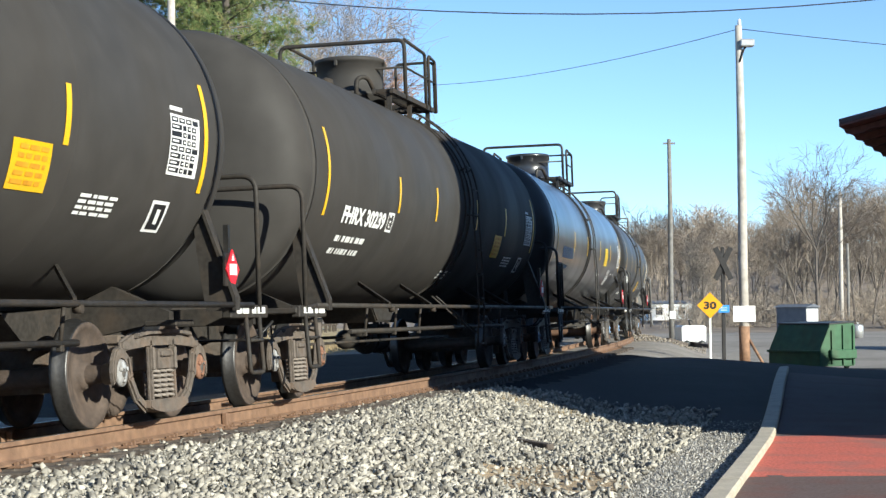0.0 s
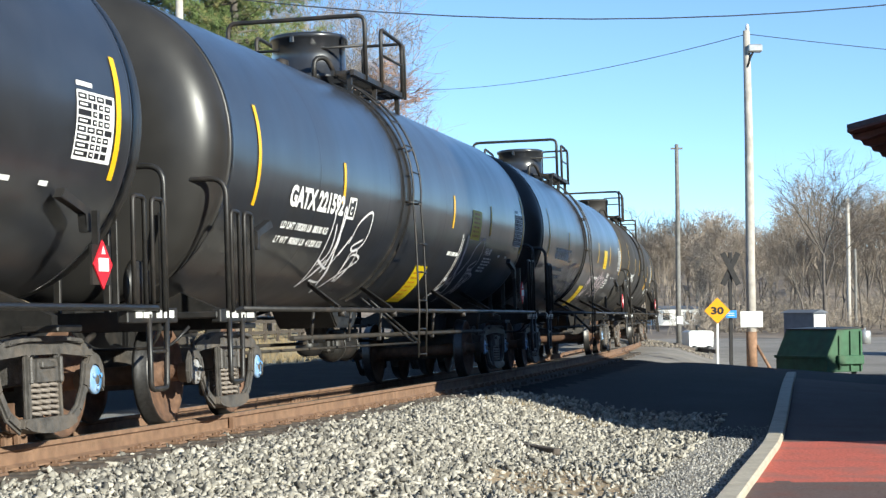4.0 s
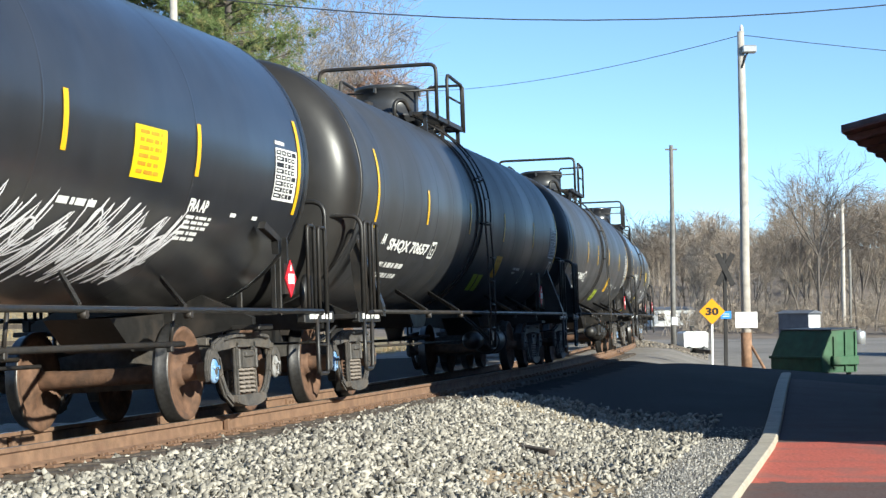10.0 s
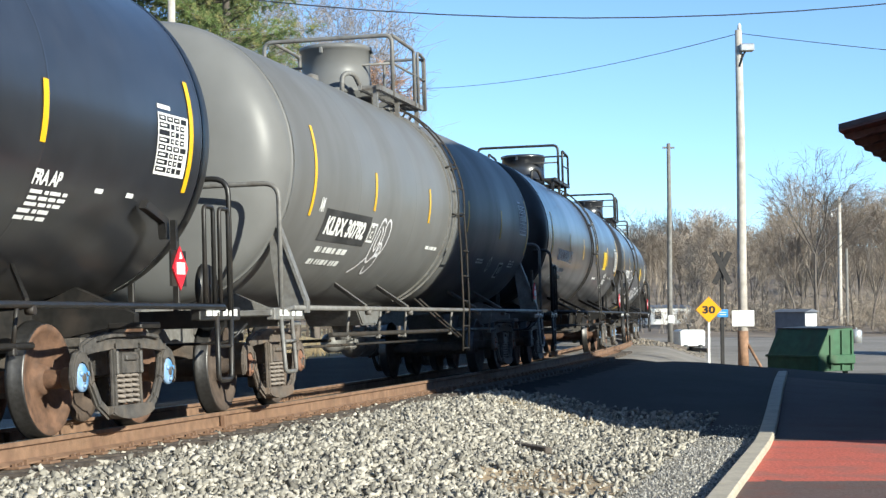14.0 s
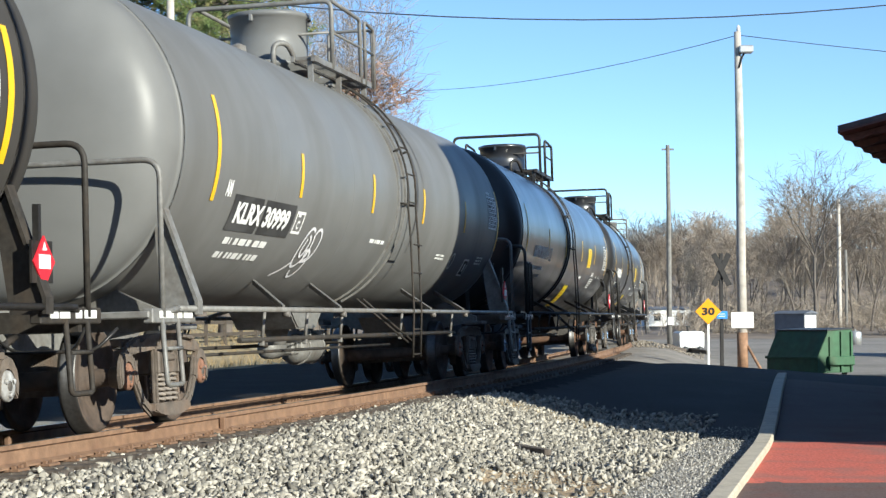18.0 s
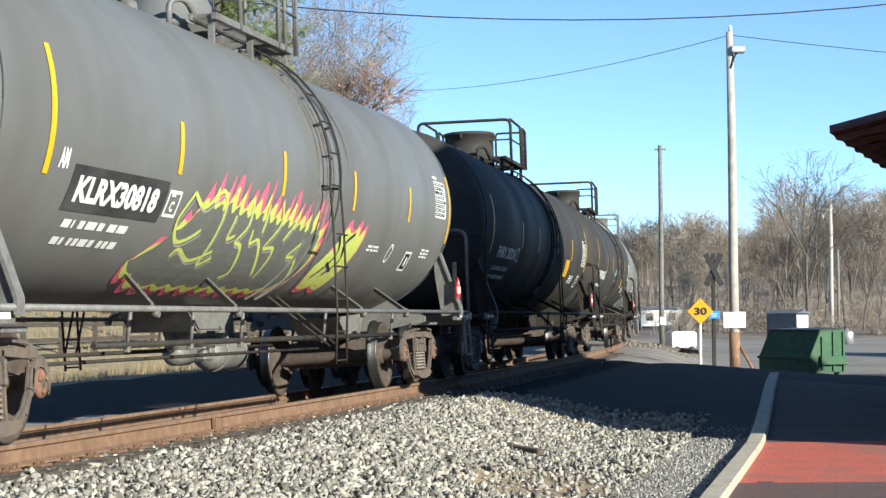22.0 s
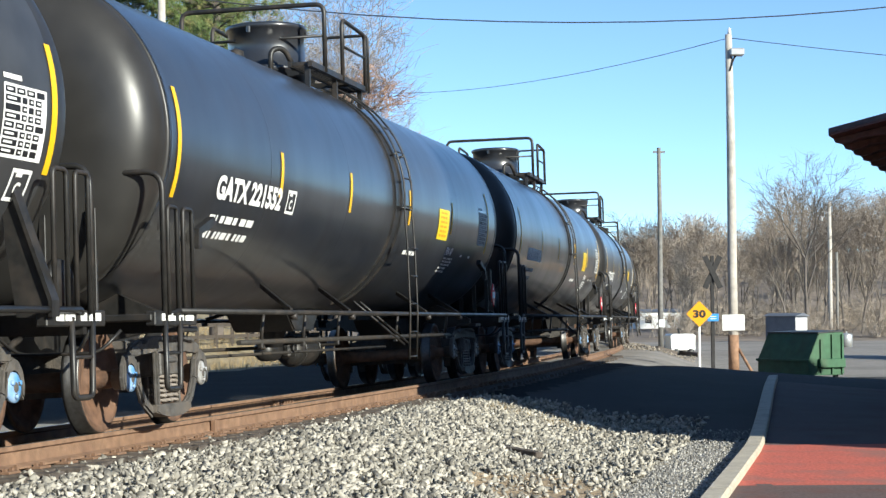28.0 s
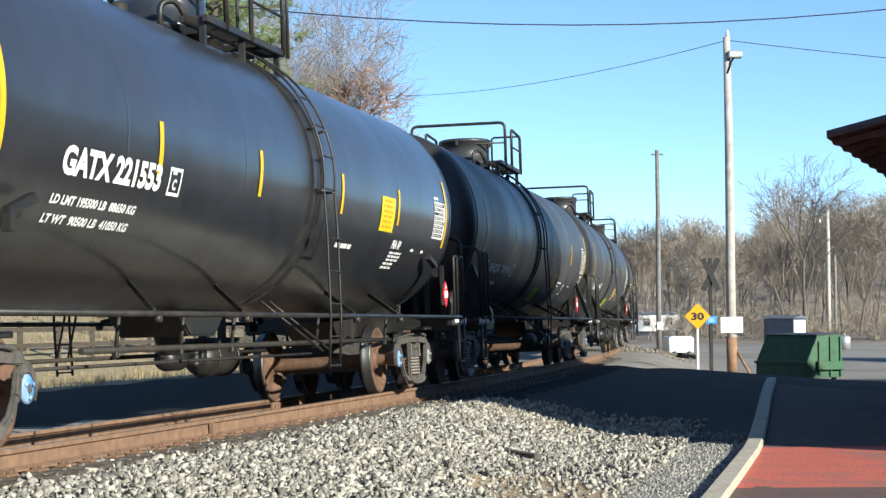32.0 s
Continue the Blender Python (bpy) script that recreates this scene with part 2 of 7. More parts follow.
def rail_line(s, lat=0.0):
    """Plan position and heading at s metres along the near rail, lat metres to its left."""
    over = min(0.0, s - STRAIGHT_BEFORE)
    x, y, a = arc(TRACK_X, TRACK_Y, TRACK_HEAD, TRACK_BEND, min(max(s, STRAIGHT_BEFORE), BEND_FROM))
    if s > BEND_FROM:
        x, y, a = arc(x, y, a, BEND_BEYOND, s - BEND_FROM)
    x, y = x + over * math.sin(a), y + over * math.cos(a)
    return x - math.cos(a) * lat, y + math.sin(a) * lat, a


def on_track(s, lat, z):
    """World place of a point lat to the left of the near rail and z above the tilted plane of the rail heads."""
    x, y, a = rail_line(s, lat + CANT * z)
    return Vector((x, y, z - CANT * lat))

# ---- tank cars ----
PITCH, SPEED, SLOWING, START = 17.4875, 12.512, -0.0107, 2.693
TANK_R, TANK_Z, BODY_LEAN = 1.50, 2.59, 0.024
TRUCK_AT, WHEEL_R, HALF_BASE = 6.75, 0.457, 0.889

# half length of the straight shell, depth of the heads, stripe places, lettering (x, degrees round the shell), ladder place
KINDS = {
    "gloss": dict(shell=GLOSS_BLACK, steel=STEEL_BLACK, truck=TRUCK_BLACK, half=7.58, head=0.62, ends=(-7.02, 7.32), short=(-3.98, -1.24, 1.79, 4.50), mark=(-5.93, -18.8, 0.235, 2.02), ladder=-0.70, words="glossy black"),
    "ribbed": dict(shell=SATIN_BLACK, steel=STEEL_BLACK, truck=TRUCK_BLACK, half=7.58, head=0.62, ends=(-7.12, 7.34), short=(-3.88, -1.47, 1.46, 4.59), mark=(-6.09, -30.6, 0.19, 2.30), ladder=-0.20, words="satin black ribbed"),
    "matt": dict(shell=MATT_BLACK, steel=STEEL_DARK, truck=TRUCK_RUST, half=7.20, head=0.66, ends=(-6.70, 7.04), short=(-3.34, -1.13, 1.77, 4.24), mark=(-5.90, -23.0, 0.215, 1.97), ladder=1.15, words="matt charcoal"),
    "grey": dict(shell=GREY_PAINT, steel=STEEL_GREY, truck=TRUCK_RUST, half=7.20, head=0.66, ends=(-6.62, 6.98), short=(-3.98, -1.00, 1.68, 4.40), mark=(-5.86, -28.0, 0.225, 1.70), ladder=0.86, words="grey painted"),
}


def on_shell(x, deg, out=0.0, side=-1):
    a = radians(deg)
    r = TANK_R + out
    return Vector((x, side * r * math.cos(a), TANK_Z + r * math.sin(a)))


def shell_patch(bm, x0, x1, d0, d1, out=0.005, lean=0.0, idx=0):
    """A thin film on the near side of the shell between two places along it and two angles round it; lean shifts it along by height."""
    n = max(2, int(abs(d1 - d0) / 3))
    rows = []
    for i in range(n + 1):
        d = d0 + (d1 - d0) * i / n
        sh = lean * i / n
        rows.append([bm.verts.new(on_shell(x0 + sh, d, out)), bm.verts.new(on_shell(x1 + sh, d, out))])
    for a, b in zip(rows, rows[1:]):
        f = bm.faces.new((a[0], a[1], b[1], b[0]))
        f.material_index = idx


def lettering(text, height, width, bold=0.045):
    """Flat text, bottom left at the origin, scaled to a height and width; returned as a bmesh cut into bands."""
    cu = bpy.data.curves.new("text", "FONT")
    cu.body, cu.size, cu.resolution_u, cu.offset = text, 1.0, 3, bold
    ob = bpy.data.objects.new("text", cu)
    scene.collection.objects.link(ob)
    bpy.context.view_layer.update()
    me = bpy.data.meshes.new_from_object(ob.evaluated_get(bpy.context.evaluated_depsgraph_get()))
    bm = bmesh.new()
    bm.from_mesh(me)
    bpy.data.meshes.remove(me)
    bpy.data.objects.remove(ob)
    bpy.data.curves.remove(cu)
    xs, ys = [v.co.x for v in bm.verts], [v.co.y for v in bm.verts]
    x0, y0, kx, ky = min(xs), min(ys), width / (max(xs) - min(xs)), height / (max(ys) - min(ys))
    for v in bm.verts:
        v.co = ((v.co.x - x0) * kx, (v.co.y - y0) * ky, 0)
    return bm


def shell_text(parent, name, text, x, deg, height, width, material, out=0.006, slant=0.0, label="", bold=0.045):
    """Text painted on the near side of the shell; deg is the angle of its foot."""
    key = ("text", text, x, deg, height, width, material.name)
    if key not in MESHES:
        bm = lettering(text, height, width, bold)
        for k in range(1, 4):
            bmesh.ops.bisect_plane(bm, geom=bm.verts[:] + bm.edges[:] + bm.faces[:], plane_co=(0, height * k / 4, 0), plane_no=(0, 1, 0))
        for v in bm.verts:
            v.co = on_shell(x + v.co.x + slant * v.co.y, deg + math.degrees(v.co.y / TANK_R), out)
        me = bpy.data.meshes.new(name)
        bm.to_mesh(me)
        bm.free()
        me.materials.append(material)
        MESHES[key] = me
    return put(name, MESHES[key], parent, label=label)


def print_bars(bm, x, deg, w, h, rows, out=0.006, seed=1, idx=0):
    """Writing too small to read: rows of short bars."""
    r = random.Random(seed)
    dh = math.degrees(h / TANK_R)
    for k in range(rows):
        d1 = deg - k * dh * 1.7
        u = x
        while u < x + w:
            ln = min(r.uniform(0.06, 0.2), x + w - u)
            if ln > 0.02:
                shell_patch(bm, u, u + ln, d1 - dh, d1, out, idx=idx)
            u += ln + r.uniform(0.02, 0.045)


def spray(parent, name, strokes, x, deg, w, h, width, material, out=0.008, label=""):
    """Sprayed strokes: paths in a unit square set on the near side of the shell."""
    bm = bmesh.new()
    for st in strokes:
        pts = []
        st = [Vector((a, b, 0)) for a, b in st]
        for i in range(len(st) - 1):
            p0, p1, p2, p3 = st[max(i - 1, 0)], st[i], st[i + 1], st[min(i + 2, len(st) - 1)]
            for k in range(5):
                t = k / 5
                pts.append(0.5 * ((2 * p1) + (p2 - p0) * t + (2 * p0 - 5 * p1 + 4 * p2 - p3) * t * t + (3 * p1 - p0 - 3 * p2 + p3) * t ** 3))
        pts.append(st[-1])
        pts = [Vector((p.x * w, p.y * h, 0)) for p in pts]
        prev = None
        for i, p in enumerate(pts):
            d = pts[min(i + 1, len(pts) - 1)] - pts[max(i - 1, 0)]
            if d.length < 1e-6:
                continue
            nrm = Vector((-d.y, d.x, 0)).normalized() * width / 2
            pair = [bm.verts.new(on_shell(x + q.x, deg + math.degrees(q.y / TANK_R), out)) for q in (p - nrm, p + nrm)]
            if prev:
                bm.faces.new((prev[0], pair[0], pair[1], prev[1]))
            prev = pair
    return part(name, bm, material, parent, label)


def scrawl(seed, letters, top=1.0):
    """A row of zigzag letter-like strokes in the unit square."""
    r = random.Random(seed)
    out = []
    for i in range(letters):
        a, b = i / letters, (i + 1) / letters
        pts = [(a + r.uniform(-0.08, 0.0), r.uniform(0, 0.12))]
        for k in range(r.randint(3, 6)):
            up = k % 2 == 0
            pts.append((a + (b - a) * r.uniform(0.1, 1.1) + (0.06 if up else -0.05), r.uniform(0.65, top) if up else r.uniform(0.0, 0.35)))
        out.append(pts)
        if r.random() < 0.55:
            out.append(loop(a + (b - a) * r.uniform(0.3, 0.8), r.uniform(0.3, 0.8), (b - a) * r.uniform(0.25, 0.5), r.uniform(0.10, 0.2), 9, r.uniform(0, 90), r.uniform(300, 420)))
    return out


def loop(cx, cy, rx, ry, n=10, a0=0, a1=360):
    return [(cx + rx * math.cos(radians(a0 + (a1 - a0) * i / n)), cy + ry * math.sin(radians(a0 + (a1 - a0) * i / n))) for i in range(n + 1)]


# -- pieces that alike cars share --
def build_tank(bm, half, head, ribs):
    prof = []
    for i in range(17):                                   # rear head: a shallow ellipsoid
        a = math.pi / 2 * i / 16
        prof.append((-half - head * math.cos(a) ** 0.62, TANK_R * math.sin(a) ** 0.62))
    prof[0] = (-half - head, 0)
    seams = sorted({-half + 0.02, *([-half + 1.05 * k for k in range(1, 14)] if ribs else [-half * 0.62, -half * 0.22, half * 0.2, half * 0.6, half - 0.02])})
    for s in seams:
        w = 0.035 if ribs else 0.02
        rise = 0.0035 if ribs else 0.002
        for a, up in ((-w - 0.03, 0), (-w - 0.004, 0), (-w, 0), (-w * 0.4, rise), (w * 0.4, rise), (w, 0), (w + 0.004, 0), (w + 0.03, 0)):
            prof.append((s + a, TANK_R + up))
    for i in range(17):
        a = math.pi / 2 * i / 16
        prof.append((half + head * math.sin(a) ** 0.62, TANK_R * math.cos(a) ** 0.62))
    prof[-1] = (half + head, 0)
    lathe(bm, prof, 80, "x", (0, 0, TANK_Z))
    for f in bm.faces:
        f.material_index = 1 if abs(f.calc_center_median().x) > half + 0.06 else 0


def build_sideframe(bm, side):
    """Cast side frame: top chord, diagonals to a bowed spring seat, columns round the window, hooded pedestals; side -1 is the near one."""
    y0, y1 = (-1.13, -1.075) if side < 0 else (1.075, 1.13)

    def beam(a, b, w, t0=y0, t1=y1, w2=None):
        a, b = Vector(a), Vector(b)
        d = (b - a).normalized()
        nn = Vector((-d.y, d.x))
        w2 = w2 or w
        prism(bm, [tuple(p) for p in (a - nn * w / 2, b - nn * w2 / 2, b + nn * w2 / 2, a + nn * w / 2)], t0, t1, "xz", 0.02)
    prism(bm, [(-0.88, 0.63), (-0.86, 0.73), (-0.64, 0.79), (-0.34, 0.815), (0.34, 0.815), (0.64, 0.79), (0.86, 0.73), (0.88, 0.63), (0.62, 0.655), (0.30, 0.675), (-0.30, 0.675), (-0.62, 0.655)], y0, y1, "xz", 0.02)
    out = y0 - 0.045 if side < 0 else y1 + 0.045            # flange that stands proud along the top
    prism(bm, [(-0.62, 0.745), (-0.34, 0.775), (0.34, 0.775), (0.62, 0.745), (0.60, 0.785), (0.34, 0.812), (-0.34, 0.812), (-0.60, 0.785)], min(out, y0 + 0.02), max(out, y1 - 0.02), "xz", 0.01)
    for k in (-1, 1):
        arch = [(k * (0.889 + 0.175 * math.cos(radians(a))), 0.468 + 0.215 * math.sin(radians(a))) for a in range(-30, 211, 30)]
        inner = [(k * (0.889 + 0.125 * math.cos(radians(a))), 0.468 + 0.130 * math.sin(radians(a))) for a in range(210, -31, -30)]
        prism(bm, arch + inner, y0, y1, "xz", 0.012)
        beam((k * 0.76, 0.60), (k * 0.70, 0.40), 0.10)
        beam((k * 0.715, 0.42), (k * 0.57, 0.225), 0.095)
        beam((k * 0.59, 0.245), (k * 0.38, 0.135), 0.095)
        beam((k * 0.262, 0.15), (k * 0.250, 0.74), 0.075)
        box(bm, (k * 0.245, (y0 + y1) / 2, 0.56), (0.04, 0.11, 0.20), bevel=0.01)
    n = 9                                                   # bowed spring seat
    low = [(-0.44 + 0.88 * i / (n - 1), 0.085 + 0.055 * (2 * i / (n - 1) - 1) ** 2) for i in range(n)]
    prism(bm, low + [(0.42, 0.205), (-0.42, 0.205)], y0 - 0.045, y1 + 0.03, "xz", 0.012)


def build_springs(bm, side):
    for k in (-0.145, 0.0, 0.145):
        pts = []
        for i in range(66):
            a = 2 * math.pi * 5.5 * i / 65
            pts.append((k + 0.058 * math.cos(a), side * (1.085 + 0.058 * math.sin(a)), 0.222 + 0.235 * i / 65))
        tube(bm, pts, 0.0155, 5)


def build_wheelset(bm):
    """Axle and two wheels; the treads take the second material."""
    for sd in (-1, 1):
        fl = 0.7525 - 0.035
        prof = [(fl - 0.055, 0.0), (fl - 0.055, 0.11), (fl - 0.02, 0.13), (fl + 0.045, 0.30), (fl + 0.005, 0.385), (fl - 0.02, 0.40), (fl - 0.03, 0.482), (fl + 0.0, 0.486), (fl + 0.022, 0.460),
                (fl + 0.10, 0.455), (fl + 0.115, 0.445), (fl + 0.11, 0.395), (fl + 0.085, 0.38), (fl + 0.075, 0.30), (fl + 0.02, 0.15), (fl + 0.06, 0.12), (fl + 0.10, 0.11), (fl + 0.10, 0.0)]
        lathe(bm, [(a * sd, r) for a, r in prof], 40, "y")
    lathe(bm, [(-0.99, 0.07), (-0.80, 0.085), (-0.66, 0.10), (-0.3, 0.085), (0.3, 0.085), (0.66, 0.10), (0.80, 0.085), (0.99, 0.07)], 14, "y")
    for f in bm.faces:
        c = f.calc_center_median()
        r = math.hypot(c.x, c.z)
        f.material_index = 1 if r > 0.447 else 0


def build_bearing(bm, side):
    lathe(bm, [(side * 0.97, 0.0), (side * 0.97, 0.09), (side * 1.09, 0.095), (side * 1.10, 0.115), (side * 1.125, 0.115), (side * 1.13, 0.085), (side * 1.14, 0.04), (side * 1.145, 0.0)], 18, "y")
    for k in range(3):
        a = 2 * math.pi * k / 3 + 0.5
        lathe(bm, [(side * 1.12, 0.0), (side * 1.12, 0.02), (side * 1.155, 0.02), (side * 1.155, 0.0)], 6, "y", (0.065 * math.cos(a), 0, 0.065 * math.sin(a)))
    for f in bm.faces:                                    # painted rim, dark housing and centre
        c = f.calc_center_median()
        f.material_index = 0 if abs(c.y) > 1.094 and math.hypot(c.x, c.z) > 0.052 else 1


def build_bolster(bm):
    """Truck bolster with its ends in the frame windows, centre plate, and brake beams with heads and shoes."""
    prism(bm, [(-1.15, 0.47), (-1.15, 0.64), (-0.95, 0.66), (-0.5, 0.72), (0.5, 0.72), (0.95, 0.66), (1.15, 0.64), (1.15, 0.47), (0.5, 0.42), (-0.5, 0.42)], -0.185, 0.185, "yz", 0.02)
    lathe(bm, [(0.74, 0.0), (0.74, 0.2), (0.82, 0.2), (0.82, 0.0)], 20, "z")
    for sd in (-1, 1):
        box(bm, (0.0, sd * 1.16, 0.60), (0.25, 0.04, 0.05), bevel=0.01)
        box(bm, (0.0, sd * 0.64, 0.75), (0.16, 0.22, 0.08), bevel=0.01)
        for k in (-1, 1):                                # friction wedge beside the bolster's end
            prism(bm, [(k * 0.19, 0.47), (k * 0.23, 0.47), (k * 0.225, 0.61), (k * 0.19, 0.56)], sd * 1.06 - 0.07, sd * 1.06 + 0.07, "xz", 0.006)
    for k in (-1, 1):
        box(bm, (k * 0.42, 0, 0.36), (0.07, 1.45, 0.09))
        for sd in (-1, 1):
            prism(bm, [(k * 0.37, 0.22), (k * 0.42, 0.20), (k * 0.435, 0.38), (k * 0.42, 0.56), (k * 0.37, 0.54)], sd * 0.72 - 0.05, sd * 0.72 + 0.05, "xz", 0.008)


def build_coupler(bm, end):
    e = end
    box(bm, (e * 8.15, 0, 0.86), (0.9, 0.14, 0.16), bevel=0.02)
    prism(bm, [(e * 8.5, -0.16), (e * 8.5, 0.16), (e * 8.68, 0.17), (e * 8.83, 0.10), (e * 8.83, 0.02), (e * 8.72, 0.0), (e * 8.72, -0.1), (e * 8.8, -0.16)], 0.70, 1.02, "xy", 0.02)


def build_draft_sill(bm, end):
    e = end
    box(bm, (e * 7.35, 0, 0.88), (2.3, 0.42, 0.34), bevel=0.02)
    prism(bm, [(e * 5.6, 0.92), (e * 8.4, 0.92), (e * 8.4, 1.06), (e * 7.9, 1.12), (e * 5.6, 1.02)], -0.26, 0.26, "xz")
    prism(bm, [(e * 5.7, 0.70), (e * 6.3, 0.70), (e * 6.5, 1.0), (e * 5.2, 1.02)], -0.34, 0.34, "xz")


def build_end_platform(bm, end):
    e = end
    box(bm, (e * 8.10, 0, 1.0), (0.36, 3.1, 0.06), bevel=0.01)
    box(bm, (e * 7.93, 0, 0.95), (0.06, 3.1, 0.16))
    for sd in (-1, 1):
        box(bm, (e * 7.75, sd * 1.53, 0.99), (1.0, 0.09, 0.12), bevel=0.01)


def build_body_bolster(bm, end):
    """The saddle that carries the tank over the truck: web, sloping wings and an upright stub."""
    e = end
    x = e * TRUCK_AT
    cup = [(1.22 * math.sin(radians(a)), TANK_Z - 1.49 * math.cos(radians(a))) for a in range(-28, 29, 7)]      # follows the tank's belly
    prism(bm, [(-1.20, 0.93), (-1.20, 1.0)] + cup + [(1.20, 1.0), (1.20, 0.93), (0.55, 0.81), (-0.55, 0.81)], x - 0.05, x + 0.05, "yz")
    for sd in (-1, 1):
        box(bm, (x, sd * 1.18, 0.90), (0.42, 0.30, 0.05), bevel=0.01)


def build_head_brace(bm, end, sd):
    """Upright gusset across the car, from the shell out to the corner of the platform."""
    x = end * 7.28
    prism(bm, [(sd * 1.22, 1.98), (sd * 1.31, 1.98), (sd * 1.61, 1.12), (sd * 1.61, 1.0), (sd * 1.33, 1.0), (sd * 1.25, 1.55)], x - 0.02, x + 0.02, "yz")
    prism(bm, [(sd * 1.29, 1.985), (sd * 1.32, 1.985), (sd * 1.63, 1.12), (sd * 1.63, 1.0), (sd * 1.60, 1.0), (sd * 1.60, 1.11)], x - 0.06, x + 0.06, "yz")
    box(bm, (x, sd * 1.27, 1.96), (0.16, 0.14, 0.05), bevel=0.01)


def build_hook_plate(bm, end, sd):
    """Small bent plate that stands off the shell above the placard."""
    e = end
    prism(bm, [(e * 6.35, 1.86), (e * 6.42, 1.93), (e * 6.85, 1.80), (e * 6.86, 1.62), (e * 6.78, 1.62), (e * 6.77, 1.76)], sd * 1.40, sd * 1.47, "xz", 0.006)


def build_handrail(bm, sd):
    y = sd * 1.60
    tube(bm, [(-7.75, y, 1.05), (7.75, y, 1.05)], 0.027, 8)
    for e in (-1, 1):
        tube(bm, [(e * 7.75, y, 1.05), (e * 7.95, y * 0.95, 1.0)], 0.027, 8)


def build_brace(bm, sd):
    """A flat bar from the shell out to the side rail."""
    a, b = Vector((1.1, sd * 0.90, 1.37)), Vector((0.0, sd * 1.57, 1.07))
    d = (b - a).normalized()
    m = Matrix.Translation((a + b) / 2) @ d.to_track_quat("X", "Z").to_matrix().to_4x4()
    box(bm, (0, 0, 0), ((b - a).length, 0.028, 0.05), m)
    tube(bm, [(0.0, sd * 1.56, 1.01), (0.0, sd * 1.63, 1.01)], 0.035, 6)


def build_end_loop(bm, end, tall):
    """The cross-over handrail: an inverted U over the car's end."""
    x = end * 8.02
    tube(bm, rounded([(x, -1.57, 0.98), (x, -1.57, tall), (x, 1.57, tall), (x, 1.57, 0.98)], 0.16, 5), 0.026, 8)


def build_end_step(bm, end, sd):
    """Hanging step under the platform's corner: a bar bent into a U."""
    e, y = end, sd * 1.57
    tube(bm, rounded([(e * 7.66, y, 1.0), (e * 7.68, y, 0.40), (e * 8.00, y, 0.40), (e * 8.02, y, 1.0)], 0.06, 3), 0.024, 6)


def build_step_rung(bm, end, sd):
    tube(bm, [(end * 7.67, sd * 1.57, 0.70), (end * 8.01, sd * 1.57, 0.70)], 0.016, 6)


def build_grab_iron(bm, tall):
    """Upright loop of round bar."""
    tube(bm, rounded([(-0.11, 0, 1.02), (-0.11, 0, tall), (0.11, 0, tall), (0.11, 0, 1.02)], 0.05, 3), 0.020, 6)


def build_end_post(bm, tall):
    box(bm, (0, 0, 1.0 + (tall - 1.0) / 2), (0.04, 0.06, tall - 1.0), bevel=0.006)


def build_stirrup(bm, end, sd):
    e = end
    tube(bm, rounded([(e * 8.02, sd * 1.56, 1.0), (e * 8.02, sd * 1.60, 0.42), (e * 7.66, sd * 1.60, 0.42), (e * 7.66, sd * 1.56, 1.0)], 0.05, 3), 0.022, 6)
    tube(bm, rounded([(e * 8.02, sd * 1.60, 0.72), (e * 7.66, sd * 1.60, 0.72)], 0.05, 3), 0.016, 6)


def ladder(car, x, sd, st):
    """Two bowed stiles up the shell with rungs, straight below the widest point, with stays to the rail."""
    w = 0.21

    def stile(bm, k):
        tube(bm, [on_shell(x + k, d, 0.10, sd) for d in range(66, -7, -6)] + [Vector((x + k, sd * 1.615, 1.95)), Vector((x + k, sd * 1.63, 1.05)), Vector((x + k, sd * 1.60, 0.46))], 0.015, 6)
    top = put("ladder", shared(("stile", x, sd, st.name), "ladder", st, lambda bm: stile(bm, -w)), car)
    put("stile", shared(("stile2", x, sd, st.name), "stile", st, lambda bm: stile(bm, w)), top)
    rungs = [on_shell(x, d, 0.10, sd) for d in range(60, -12, -13)] + [Vector((x, sd * (1.59 + 0.034 * z), z)) for z in (1.9, 1.54, 1.18, 0.82, 0.5)]
    for p in rungs:
        put("rung", shared(("rung", st.name), "rung", st, lambda bm: tube(bm, [(-w, 0, 0), (w, 0, 0)], 0.011, 5)), top, pose(p.x, p.y, p.z))
    for d in (58, 20, -6):
        for k in (-w, w):
            put("standoff", shared(("standoff", x, sd, d, k, st.name), "standoff", st, lambda bm: tube(bm, [on_shell(x + k, d, 0.0, sd), on_shell(x + k, d, 0.10, sd)], 0.016, 5)), top)
    for dx in (-0.75, -0.45):
        put("stay", shared(("stay", sd, st.name), "stay", st, lambda bm: tube(bm, [(-0.3, sd * 1.10, 1.22), (0.45, sd * 1.56, 0.66)], 0.014, 6)), top, pose(x + dx, 0, 0))


def build_band(bm, x):
    """A raised strap round the near side of the shell."""
    prev = None
    for d in range(-66, 67, 4):
        ring = [bm.verts.new(on_shell(x + dx, d, o)) for dx, o in ((-0.03, 0.0), (-0.03, 0.025), (0.03, 0.025), (0.03, 0.0))]
        for k in range(3 if prev else 0):
            bm.faces.new((prev[k], prev[k + 1], ring[k + 1], ring[k]))
        prev = ring


